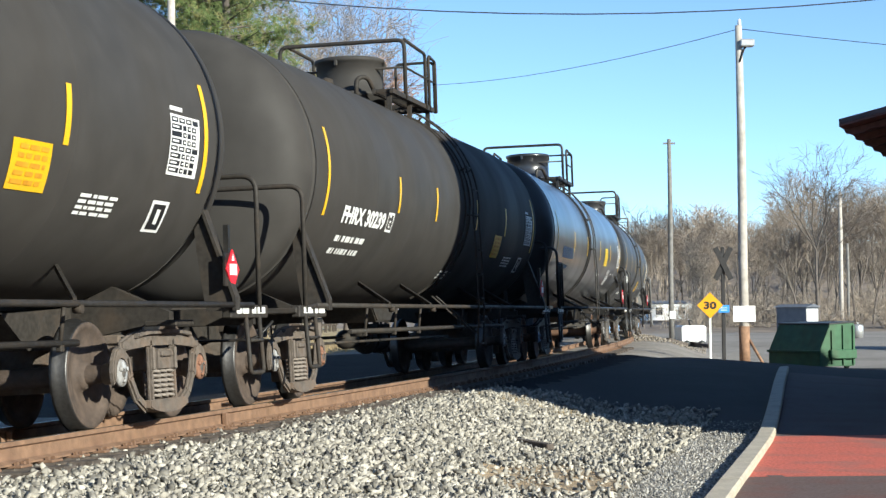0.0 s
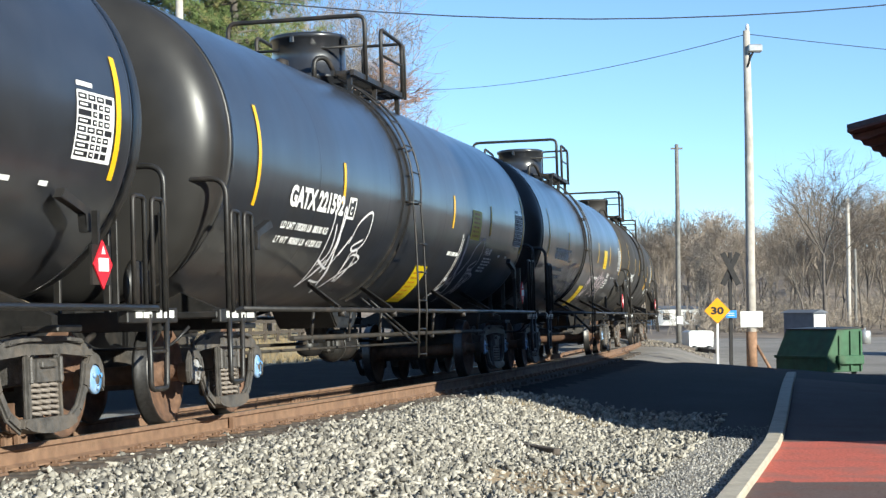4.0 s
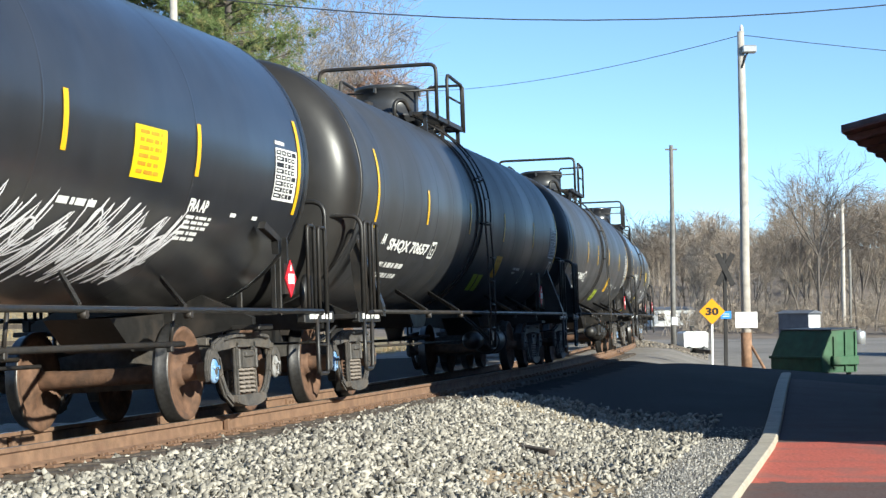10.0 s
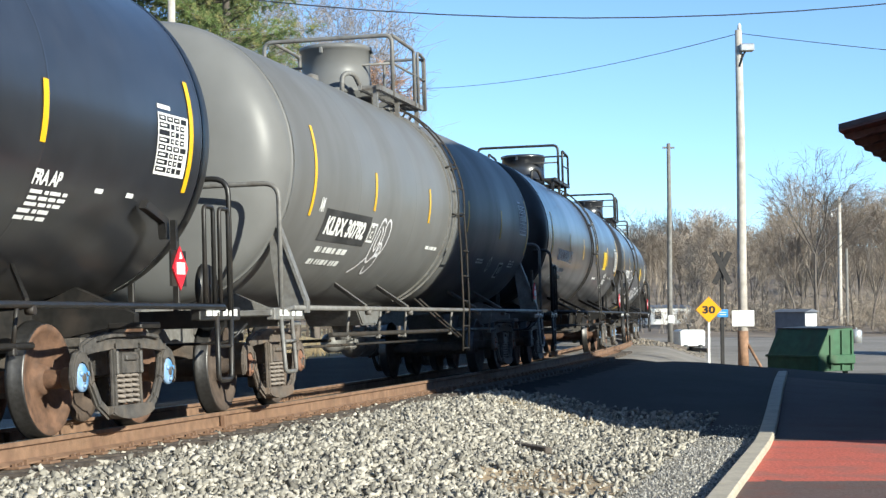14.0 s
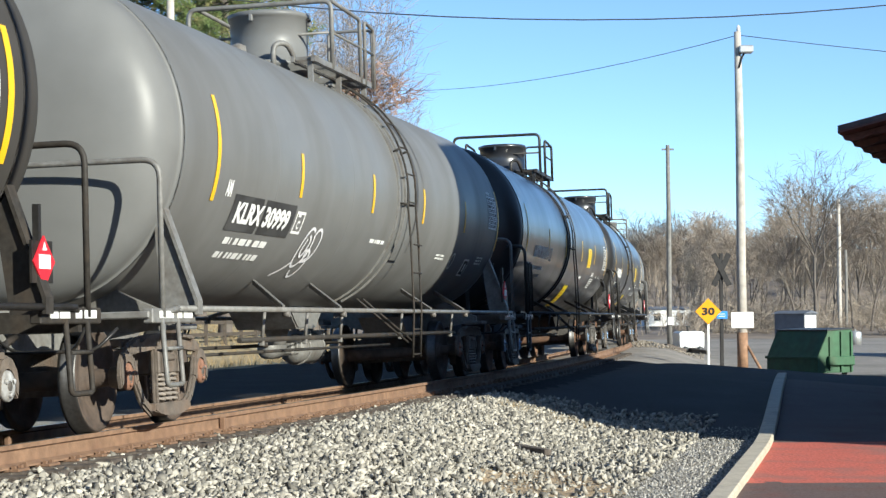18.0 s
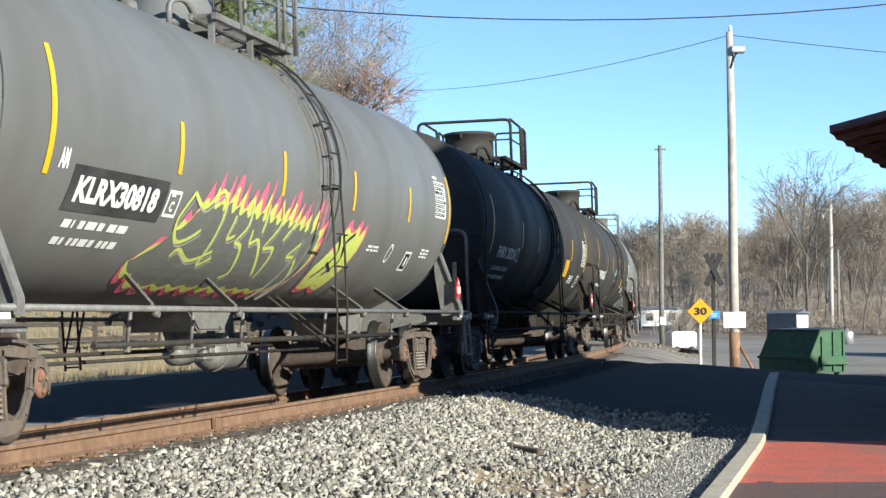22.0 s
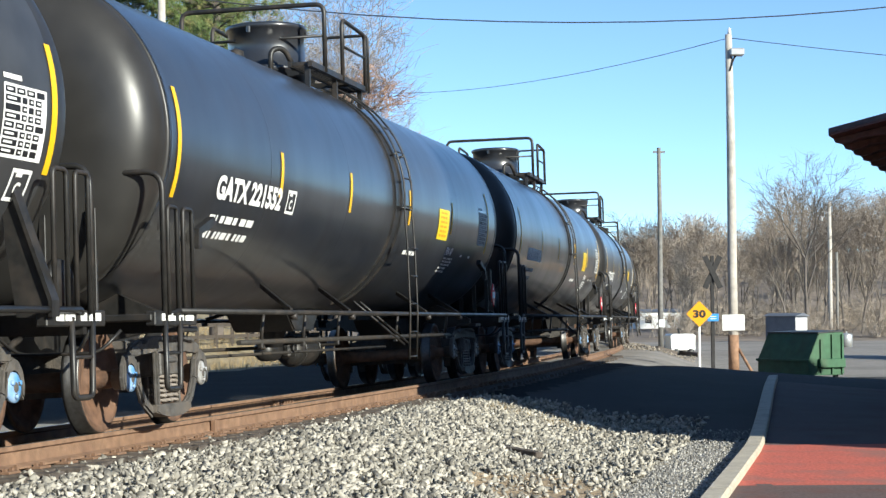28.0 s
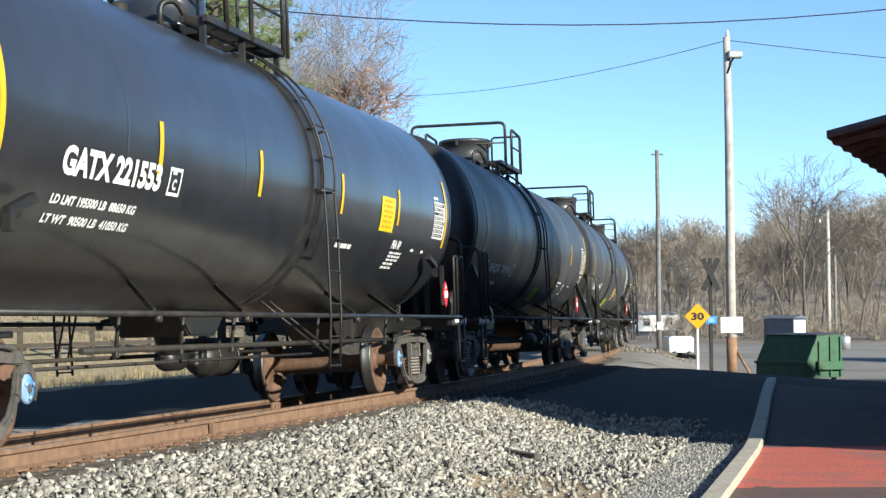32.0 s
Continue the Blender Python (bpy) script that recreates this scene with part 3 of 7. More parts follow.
def build_dome(bm, tall):
    top = TANK_Z + TANK_R
    lathe(bm, [(top - 0.12, 0.0), (top - 0.12, 0.50), (top + 0.06, 0.50), (top + 0.07, 0.53), (top + 0.12, 0.53), (top + 0.13, 0.49), (top + tall - 0.06, 0.49), (top + tall - 0.05, 0.52),
               (top + tall, 0.52), (top + tall + 0.02, 0.47), (top + tall + 0.05, 0.0)], 32, "z")
    for k in range(3):                                    # hinge and latch lugs, close under the rim
        a = 2 * math.pi * k / 3 + 0.9
        box(bm, (0.51 * math.cos(a), 0.51 * math.sin(a), top + tall - 0.08), (0.05, 0.05, 0.09), bevel=0.01)


def build_hatch(bm):
    top = TANK_Z + TANK_R
    lathe(bm, [(top - 0.05, 0.0), (top - 0.05, 0.27), (top + 0.14, 0.27), (top + 0.15, 0.30), (top + 0.19, 0.30), (top + 0.22, 0.22), (top + 0.23, 0.0)], 24, "z", (1.25, 0, 0))


def build_valve(bm):
    top = TANK_Z + TANK_R
    lathe(bm, [(top - 0.05, 0.0), (top - 0.05, 0.12), (top + 0.24, 0.10), (top + 0.28, 0.0)], 14, "z", (-0.95, 0.1, 0))


def build_vent_pipe(bm):
    top = TANK_Z + TANK_R
    tube(bm, rounded([(-0.8, -0.3, top - 0.05), (-0.8, -0.3, top + 0.26), (-0.62, -0.42, top + 0.30), (-0.45, -0.5, top + 0.05)], 0.1), 0.035, 7)


def build_walk(bm):
    """The grating round the dome."""
    top = TANK_Z + TANK_R
    for sd in (-1, 1):
        box(bm, (0.35, sd * 0.86, top + 0.03), (2.7, 0.05, 0.07))
        box(bm, (0.35, sd * 0.60, top + 0.03), (2.7, 0.04, 0.07))
        for k in range(28):
            box(bm, (-0.95 + k * 0.097, sd * 0.73, top + 0.04), (0.018, 0.26, 0.04))
    for x in (1.05, 1.68):
        box(bm, (x, 0, top + 0.03), (0.05, 1.75, 0.07))
    for k in range(16):
        box(bm, (1.365, -0.8 + k * 0.107, top + 0.04), (0.6, 0.018, 0.04))
    for sd in (-1, 1):
        for x in (-0.9, 0.35, 1.6):
            box(bm, (x, sd * 0.80, top - 0.13), (0.06, 0.06, 0.30))


def build_railing(bm, kind):
    """The guard over the dome: a cross bar, a near side run and the gate loop by the ladder."""
    top = TANK_Z + TANK_R
    hi = top + 0.86
    for sd in (-1, 1):
        y = sd * 0.88
        if kind in ("gloss", "ribbed"):
            tube(bm, rounded([(0.45, y, top), (0.45, y, hi - 0.06), (1.62, y, hi - 0.10), (1.62, y, top)], 0.12), 0.028, 8)
            tube(bm, [(0.45, y, top + 0.45), (1.62, y, top + 0.45)], 0.018, 6)
        else:
            tube(bm, rounded([(-0.2, y, hi), (1.16, y, hi - 0.03), (1.16, y, top)], 0.10), 0.026, 8)
            tube(bm, rounded([(1.40, y, top), (1.40, y, hi - 0.02), (1.86, y, hi - 0.06), (1.86, y, top)], 0.07), 0.024, 7)
            tube(bm, [(-0.2, y, top + 0.46), (1.86, y, top + 0.46)], 0.018, 6)
    x = -0.38 if kind in ("gloss", "ribbed") else -0.2
    tube(bm, rounded([(x, -0.88, top), (x, -0.88, hi), (x, 1.0, hi), (x, 1.0, top - 0.1)], 0.12), 0.03, 8)
    tube(bm, [(x, -0.88, top + 0.46), (x, 1.0, top + 0.46)], 0.018, 6)


def build_end_rail(bm):
    top = TANK_Z + TANK_R
    tube(bm, rounded([(1.86, -0.86, top), (1.86, -0.86, top + 0.80), (1.86, -0.25, top + 0.80), (1.86, -0.25, top)], 0.08), 0.022, 7)


def build_outlet(bm):
    low = TANK_Z - TANK_R
    prism(bm, [(-0.85, low + 0.12), (0.85, low + 0.12), (0.40, low - 0.22), (-0.40, low - 0.22)], -0.40, 0.40, "xz", 0.02)
    lathe(bm, [(low - 0.42, 0.0), (low - 0.42, 0.11), (low - 0.32, 0.13), (low - 0.22, 0.16), (low - 0.1, 0.16)], 14, "z")
    tube(bm, [(0.05, -0.1, low - 0.38), (0.05, -0.55, low - 0.36)], 0.02, 6)


def build_reservoir(bm):
    lathe(bm, [(-0.62, 0.0), (-0.60, 0.10), (-0.54, 0.19), (-0.45, 0.215), (0.45, 0.215), (0.54, 0.19), (0.60, 0.10), (0.62, 0.0)], 20, "x", (3.1, -0.95, 0.60))


def build_reservoir_bracket(bm):
    box(bm, (0, -0.95, 0.80), (0.05, 0.46, 0.10), bevel=0.008)
    box(bm, (0, -0.95, 0.98), (0.05, 0.10, 0.3))
    tube(bm, [(0, -0.95 + 0.225 * math.cos(a * 0.35), 0.60 + 0.225 * math.sin(a * 0.35)) for a in range(19)], 0.014, 5)


def build_valve_box(bm):
    box(bm, (2.2, -1.0, 0.66), (0.30, 0.26, 0.30), bevel=0.03)
    box(bm, (2.2, -1.15, 0.68), (0.16, 0.05, 0.16), bevel=0.015)


def build_brake_cylinder(bm):
    lathe(bm, [(1.45, 0.0), (1.45, 0.10), (1.55, 0.15), (1.95, 0.15), (2.0, 0.06), (2.02, 0.0)], 14, "x", (0, -0.92, 0.62))


def build_hanger(bm):
    tube(bm, [(0, -1.30, 0.74), (0, -1.34, 1.06)], 0.018, 6)
    box(bm, (0, -1.30, 0.73), (0.06, 0.05, 0.07), bevel=0.008)


ROD_LINES = ((-5.3, 4.6, -1.30, 0.76, 0.028), (-5.4, 3.0, -0.7, 0.62, 0.018), (-3.0, 5.2, 0.6, 0.66, 0.024))


def build_hose(bm, end):
    e = end
    tube(bm, rounded([(e * 8.2, -0.35, 0.85), (e * 8.5, -0.4, 0.80), (e * 8.72, -0.34, 0.38), (e * 8.74, -0.1, 0.34)], 0.2, 5), 0.03, 7)
    tube(bm, rounded([(e * 8.44, -1.35, 0.90), (e * 8.55, -1.2, 0.72), (e * 8.55, -0.5, 0.72), (e * 8.5, -0.1, 1.02)], 0.1, 4), 0.014, 6)


def build_shield(bm, end):
    lathe(bm, [(-0.03, 0.0), (-0.03, 0.20), (0.03, 0.22), (0.05, 0.0)], 20, "y", (end * 7.62, -1.50, 1.22))


def placard(car, x, kind):
    """Red diamond placard in its holder, turned a little to the car's end."""
    m = pose(x, -1.58, 1.37, 0, 0, -2)
    me = shared("placard", "placard", RED, lambda bm: prism(bm, [(0, -0.185), (0.155, 0), (0, 0.185), (-0.155, 0)], -0.006, 0.006, "xz"))
    p = put("placard", me, car, m, "red diamond placard with a white centre")
    put("placard_panel", shared("placard_panel", "placard_panel", WHITE, lambda bm: box(bm, (0, -0.009, 0), (0.16, 0.005, 0.10))), p)
    put("placard_print", shared("placard_print", "placard_print", WHITE, lambda bm: prism(bm, [(-0.03, 0.08), (0.03, 0.08), (0.0, 0.14)], -0.011, -0.007, "xz")), p)
    box_me = shared("placard_holder", "placard_holder", STEEL_BLACK, lambda bm: (box(bm, (0, 0.02, 0), (0.30, 0.02, 0.30)), box(bm, (0, 0.05, 0.16), (0.04, 0.05, 0.5))))
    put("placard_holder", box_me, car, m)


def truck(car, end, style, seed):
    r = random.Random(seed)
    x = end * TRUCK_AT
    k = KINDS[style]
    tm = k["truck"]
    tr = put("truck", shared(("bolster", tm.name), "truck", tm, build_bolster), car, pose(x, 0, 0) @ Matrix.Rotation(BODY_LEAN - math.atan(CANT), 4, "X"), "cast steel four-wheel truck")
    for sd in (-1, 1):
        put("side_frame", shared(("frame", sd, tm.name), "side_frame", tm, lambda bm: build_sideframe(bm, sd)), tr)
        put("spring_nest", shared(("springs", sd), "spring_nest", SPRING, lambda bm: build_springs(bm, sd)), tr)
    caps = {"gloss": [BEARING_BLUE, BEARING_BLUE, BEARING_GREY], "ribbed": [BEARING_RUST, TRUCK_BLACK, BEARING_BLUE], "matt": [BEARING_GREY, BEARING_RUST], "grey": [BEARING_RUST]}[style]
    sets = []
    for dx in (-HALF_BASE, HALF_BASE):
        w = put("wheelset", shared(("wheelset", style in ("matt", "grey")), "wheelset", [WHEEL_DARK if style in ("matt", "grey") else WHEEL_RUST, WHEEL_TREAD], build_wheelset), tr, pose(dx, 0, WHEEL_R), "two rusty wheels on an axle, bright treads")
        sets.append((w, x + dx))
        for sd in (-1, 1):
            c = r.choice(caps)
            put("bearing_cap", shared(("cap", sd, c.name), "bearing_cap", [c, TRUCK_BLACK], lambda bm: build_bearing(bm, sd)), tr, pose(dx, 0, WHEEL_R))
    return sets


def consist_table(car, x, deg_top, style):
    """The white-ruled table of dates by the end stripe."""
    def build(bm):
        w, dh = 0.66, 20.0
        d0 = deg_top - dh
        shell_patch(bm, x, x + w, d0, deg_top, 0.005)
        r = random.Random(5)
        y = deg_top - 0.8
        for row in range(8):
            h = 2.35
            u = x + 0.02
            if row in (0, 4):
                print_w = [0.16, 0.14, 0.14, 0.14]
            else:
                print_w = [0.24, 0.09, 0.09, 0.11]
            for w1 in print_w:
                shell_patch(bm, u, u + w1 - 0.015, y - h * 0.72, y, 0.0075, idx=1)
                if r.random() < 0.8:
                    shell_patch(bm, u + 0.02, u + w1 * 0.65, y - h * 0.5, y - h * 0.22, 0.010, idx=0)
                u += w1 + 0.012
            y -= h
        shell_patch(bm, x, x + 0.28, deg_top + 1.2, deg_top + 2.6, 0.005)
    put("data_table", shared(("table", x, deg_top), "data_table", [WHITE, BLACK_INK], build), car, label="white ruled data table")


def plate_box(car, x, deg, out=0.006):
    """The small framed letter by the number."""
    def build(bm):
        t, w, h = 0.03, 0.30, 9.6
        for a in ((x, x + w, deg, deg + 1.2), (x, x + w, deg + h - 1.2, deg + h), (x, x + t, deg + 1.2, deg + h - 1.2), (x + w - t, x + w, deg + 1.2, deg + h - 1.2)):
            shell_patch(bm, *a, out)
        print_bars(bm, x + 0.07, deg + 8.6, 0.14, 0.035, 1, out, 3)
    put("plate_frame", shared(("plate", x, deg), "plate_frame", WHITE, build), car)
    shell_text(car, "plate_letter", "C", x + 0.10, deg + 2.0, 0.10, 0.09, WHITE)


def tag(car, seed, letters, x, d_low, d_high, w, width, material, label, slant=0.25, top=1.0, passes=1):
    """A sprayed scrawl of leaning strokes between two angles on the shell."""
    h = radians(d_high - d_low) * TANK_R
    for k in range(passes):
        strokes = [[(a + slant * (b - 0.5) * h / w, b) for a, b in st] for st in scrawl(seed + k, letters, top)]
        spray(car, "graffiti", strokes, x, d_low, w, h, width, material, 0.008 + 0.001 * k, label)


def bubble(car, x, d_low, d_high, w, material):
    """The two-loop outline tag with a long tail."""
    h = radians(d_high - d_low) * TANK_R
    strokes = [loop(0.42, 0.60, 0.20, 0.36, 12, 60, 400), loop(0.70, 0.66, 0.17, 0.30, 12, 150, -170), loop(0.62, 0.30, 0.16, 0.28, 12, 120, -150), [(0.30, 0.34), (0.12, 0.16), (-0.10, 0.02)],
               [(0.36, 0.78), (0.34, 0.55), (0.46, 0.45), (0.50, 0.72), (0.40, 0.84)], [(0.64, 0.52), (0.60, 0.34), (0.72, 0.42)]]
    spray(car, "graffiti", strokes, x, d_low, w, h, 0.035, material, label="white sprayed outline tag with a tail")


def flames(car, x, d_low, d_high, w, seed, tongues=21):
    """A flame-edged sprayed piece: pink tips, lime inner tips, dark green belly and lime outlines."""
    r = random.Random(seed)
    for nm, material, lift, grow_, out in (("graffiti_edge", SPRAY_HOT, 1.0, 0.0, 0.006), ("graffiti_glow", SPRAY_LIME, 0.70, 0.040, 0.0075), ("graffiti_fill", SPRAY_GREEN if w > 2 else SPRAY_LIME, 0.35, 0.085, 0.009)):
        bm = bmesh.new()
        span = d_high - d_low
        n = tongues * 6
        cols = []
        for i in range(n + 1):
            u = i / n
            wave = abs(math.sin(math.pi * tongues * u + 0.7 * math.sin(9 * u))) ** 2.2
            arch = min(1.0, u / 0.14) ** 0.8 * min(1.0, (1 - u) / 0.10) ** 0.5
            hi = d_low + span * (0.30 + (0.52 - 0.10 * u) * arch) + span * lift * (0.17 * wave * (0.5 + 0.5 * r.random() + 0.4 * math.sin(17 * u) ** 2)) * (0.3 + 0.7 * arch) - span * grow_
            lo = d_low + span * (0.06 + 0.20 * (1 - arch)) - span * lift * 0.09 * abs(math.sin(math.pi * tongues * 0.6 * u)) + span * grow_ * 0.8
            hi = max(hi, lo + 0.4)
            xx = x + w * u
            cols.append([bm.verts.new(on_shell(xx + 0.012 * (d_low + (hi - lo) * k / 8 - d_low), lo + (hi - lo) * k / 8, out)) for k in range(9)])
        for a, b in zip(cols, cols[1:]):
            for k in range(8):
                bm.faces.new((a[k], b[k], b[k + 1], a[k + 1]))
        part(nm, bm, material, car, "sprayed flame-edged graffiti piece")
    h = radians(d_high - d_low) * TANK_R
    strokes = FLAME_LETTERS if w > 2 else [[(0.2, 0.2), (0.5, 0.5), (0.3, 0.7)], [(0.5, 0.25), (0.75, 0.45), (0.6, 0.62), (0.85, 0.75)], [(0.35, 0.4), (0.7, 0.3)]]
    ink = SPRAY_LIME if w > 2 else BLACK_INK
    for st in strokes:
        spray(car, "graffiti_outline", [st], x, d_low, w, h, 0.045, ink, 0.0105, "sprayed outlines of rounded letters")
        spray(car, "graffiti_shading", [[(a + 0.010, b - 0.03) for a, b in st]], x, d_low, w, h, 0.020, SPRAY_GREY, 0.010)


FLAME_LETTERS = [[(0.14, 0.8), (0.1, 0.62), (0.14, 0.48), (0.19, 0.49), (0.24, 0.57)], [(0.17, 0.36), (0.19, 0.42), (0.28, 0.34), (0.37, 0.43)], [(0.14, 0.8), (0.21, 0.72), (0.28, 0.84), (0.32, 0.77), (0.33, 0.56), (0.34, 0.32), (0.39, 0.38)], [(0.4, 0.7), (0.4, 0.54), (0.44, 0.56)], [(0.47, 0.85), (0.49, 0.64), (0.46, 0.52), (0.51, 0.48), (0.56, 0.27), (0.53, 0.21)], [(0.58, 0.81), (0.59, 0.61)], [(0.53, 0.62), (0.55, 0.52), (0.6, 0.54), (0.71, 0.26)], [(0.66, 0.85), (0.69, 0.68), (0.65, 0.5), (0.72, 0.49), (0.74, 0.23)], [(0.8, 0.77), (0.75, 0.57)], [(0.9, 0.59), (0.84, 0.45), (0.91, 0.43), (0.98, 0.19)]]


def paint(car, n):
    """Sprayed graffiti of the cars that carry it."""
    if n == 2:
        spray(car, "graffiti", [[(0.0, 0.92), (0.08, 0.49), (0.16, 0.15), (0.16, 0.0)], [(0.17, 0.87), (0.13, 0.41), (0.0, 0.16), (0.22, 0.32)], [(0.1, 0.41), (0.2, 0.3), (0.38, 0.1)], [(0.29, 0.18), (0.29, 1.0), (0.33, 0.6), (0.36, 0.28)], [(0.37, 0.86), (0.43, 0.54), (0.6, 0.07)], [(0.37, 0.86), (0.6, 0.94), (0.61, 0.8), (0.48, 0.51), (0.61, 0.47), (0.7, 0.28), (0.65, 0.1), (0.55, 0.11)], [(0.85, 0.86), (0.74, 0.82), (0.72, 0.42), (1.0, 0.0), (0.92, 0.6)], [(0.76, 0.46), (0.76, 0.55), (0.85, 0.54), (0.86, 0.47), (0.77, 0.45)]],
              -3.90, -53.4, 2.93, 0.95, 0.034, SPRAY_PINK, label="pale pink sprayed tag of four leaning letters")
        tag(car, 21, 3, 1.35, -38, -23, 0.5, 0.024, SPRAY_PINK, "small pale sprayed scrawl", 0.1)
        tag(car, 24, 4, 1.45, -53, -37, 0.6, 0.024, SPRAY_PINK, "small pale sprayed scrawl", 0.1)
        tag(car, 26, 5, 2.9, -48, -21, 1.9, 0.026, SPRAY_PINK, "pale sprayed scrawl under the yellow panel", 0.15)
        spray(car, "graffiti", [loop(0.5, 0.5, 0.5, 0.5)], 3.62, -27, 0.22, 0.16, 0.024, SPRAY_PINK)
    elif n == 3:
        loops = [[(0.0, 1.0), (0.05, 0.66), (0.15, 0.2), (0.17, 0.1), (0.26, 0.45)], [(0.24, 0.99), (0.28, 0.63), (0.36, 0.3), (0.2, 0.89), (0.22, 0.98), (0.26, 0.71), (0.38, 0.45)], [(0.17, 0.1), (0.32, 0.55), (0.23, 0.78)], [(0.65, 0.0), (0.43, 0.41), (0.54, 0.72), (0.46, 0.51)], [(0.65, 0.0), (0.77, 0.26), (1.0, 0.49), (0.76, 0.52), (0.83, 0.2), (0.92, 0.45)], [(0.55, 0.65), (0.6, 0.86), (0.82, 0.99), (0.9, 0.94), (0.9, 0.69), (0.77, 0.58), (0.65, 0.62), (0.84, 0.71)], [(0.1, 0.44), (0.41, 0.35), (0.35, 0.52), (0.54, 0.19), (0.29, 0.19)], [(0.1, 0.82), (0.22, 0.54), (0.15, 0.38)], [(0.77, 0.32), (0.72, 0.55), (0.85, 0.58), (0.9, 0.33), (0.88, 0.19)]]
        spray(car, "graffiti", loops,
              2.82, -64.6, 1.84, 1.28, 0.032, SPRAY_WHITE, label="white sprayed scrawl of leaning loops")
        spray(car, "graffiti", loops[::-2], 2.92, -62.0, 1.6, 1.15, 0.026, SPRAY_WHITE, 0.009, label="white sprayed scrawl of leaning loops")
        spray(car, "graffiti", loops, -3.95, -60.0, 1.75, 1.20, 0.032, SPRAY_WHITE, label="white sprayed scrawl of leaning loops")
    elif n == 8:
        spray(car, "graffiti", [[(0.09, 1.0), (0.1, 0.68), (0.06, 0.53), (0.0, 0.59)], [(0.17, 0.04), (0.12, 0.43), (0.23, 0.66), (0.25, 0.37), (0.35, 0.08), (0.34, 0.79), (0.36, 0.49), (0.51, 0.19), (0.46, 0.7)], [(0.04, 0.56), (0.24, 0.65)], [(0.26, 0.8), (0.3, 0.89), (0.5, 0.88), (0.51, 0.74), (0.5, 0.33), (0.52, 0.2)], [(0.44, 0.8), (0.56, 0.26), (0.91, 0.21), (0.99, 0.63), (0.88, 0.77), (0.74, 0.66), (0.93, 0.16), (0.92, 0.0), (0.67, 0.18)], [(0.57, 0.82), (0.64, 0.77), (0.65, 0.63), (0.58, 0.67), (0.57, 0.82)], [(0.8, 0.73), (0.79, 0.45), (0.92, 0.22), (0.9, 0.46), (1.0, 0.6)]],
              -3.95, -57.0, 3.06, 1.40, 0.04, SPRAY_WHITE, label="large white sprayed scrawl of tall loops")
        tag(car, 43, 11, 0.35, -60, -24, 4.2, 0.022, SPRAY_WHITE, "dense row of thin white sprayed strokes", 0.05, passes=2)
    elif n in (10, 13):
        bubble(car, -3.55 if n == 10 else -3.25, -46 if n == 10 else -50, -15 if n == 10 else -24, 0.95, SPRAY_WHITE)
    elif n == 14:
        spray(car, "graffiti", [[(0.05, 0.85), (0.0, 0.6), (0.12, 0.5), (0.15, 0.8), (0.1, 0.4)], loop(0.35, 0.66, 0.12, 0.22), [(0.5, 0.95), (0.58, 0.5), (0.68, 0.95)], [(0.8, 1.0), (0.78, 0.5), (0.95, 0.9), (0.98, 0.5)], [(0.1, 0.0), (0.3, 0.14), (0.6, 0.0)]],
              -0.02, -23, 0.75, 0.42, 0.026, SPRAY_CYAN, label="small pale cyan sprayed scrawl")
    elif n == 16:
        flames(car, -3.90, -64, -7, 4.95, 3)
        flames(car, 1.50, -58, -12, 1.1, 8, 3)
    elif n == 17:
        shell_text(car, "graffiti", "#DEFEND2.0", 1.2, -41, 0.62, 3.3, SPRAY_GREY, 0.007, slant=0.05, label="thin grey sprayed lettering", bold=-0.012)


SHIFT = {1: -0.11, 2: 0.28, 3: 0.22, 5: 0.08, 6: 0.05, 7: 0.29, 8: 0.1, 9: 0.1, 10: 0.21, 13: 0.31, 14: -0.03, 15: 0.2, 16: 0.12, 17: 0.24, 18: 0.0, 20: -0.36, 21: 0.25, 22: 0.4, 23: 0.02}    # lettering that sits further along on some cars


# cars whose stripes or number stand elsewhere than on the rest of their kind
SPECIAL = {7: dict(short=(-4.31, -1.37, 1.55, 4.56)), 16: dict(ends=(-6.50, 7.10), short=(-3.83, -0.83, 1.93, 4.68)),
           17: dict(half=7.50, ends=(-7.30, 6.96), short=(-2.99, -1.11, 1.74, 4.33), mark=(-6.60, -22.0, 0.215, 2.15)),
           18: dict(ends=(-7.24, 7.40), short=(-4.24, -1.50, 1.62, 4.48), mark=(-6.18, -18.8, 0.235, 2.02))}


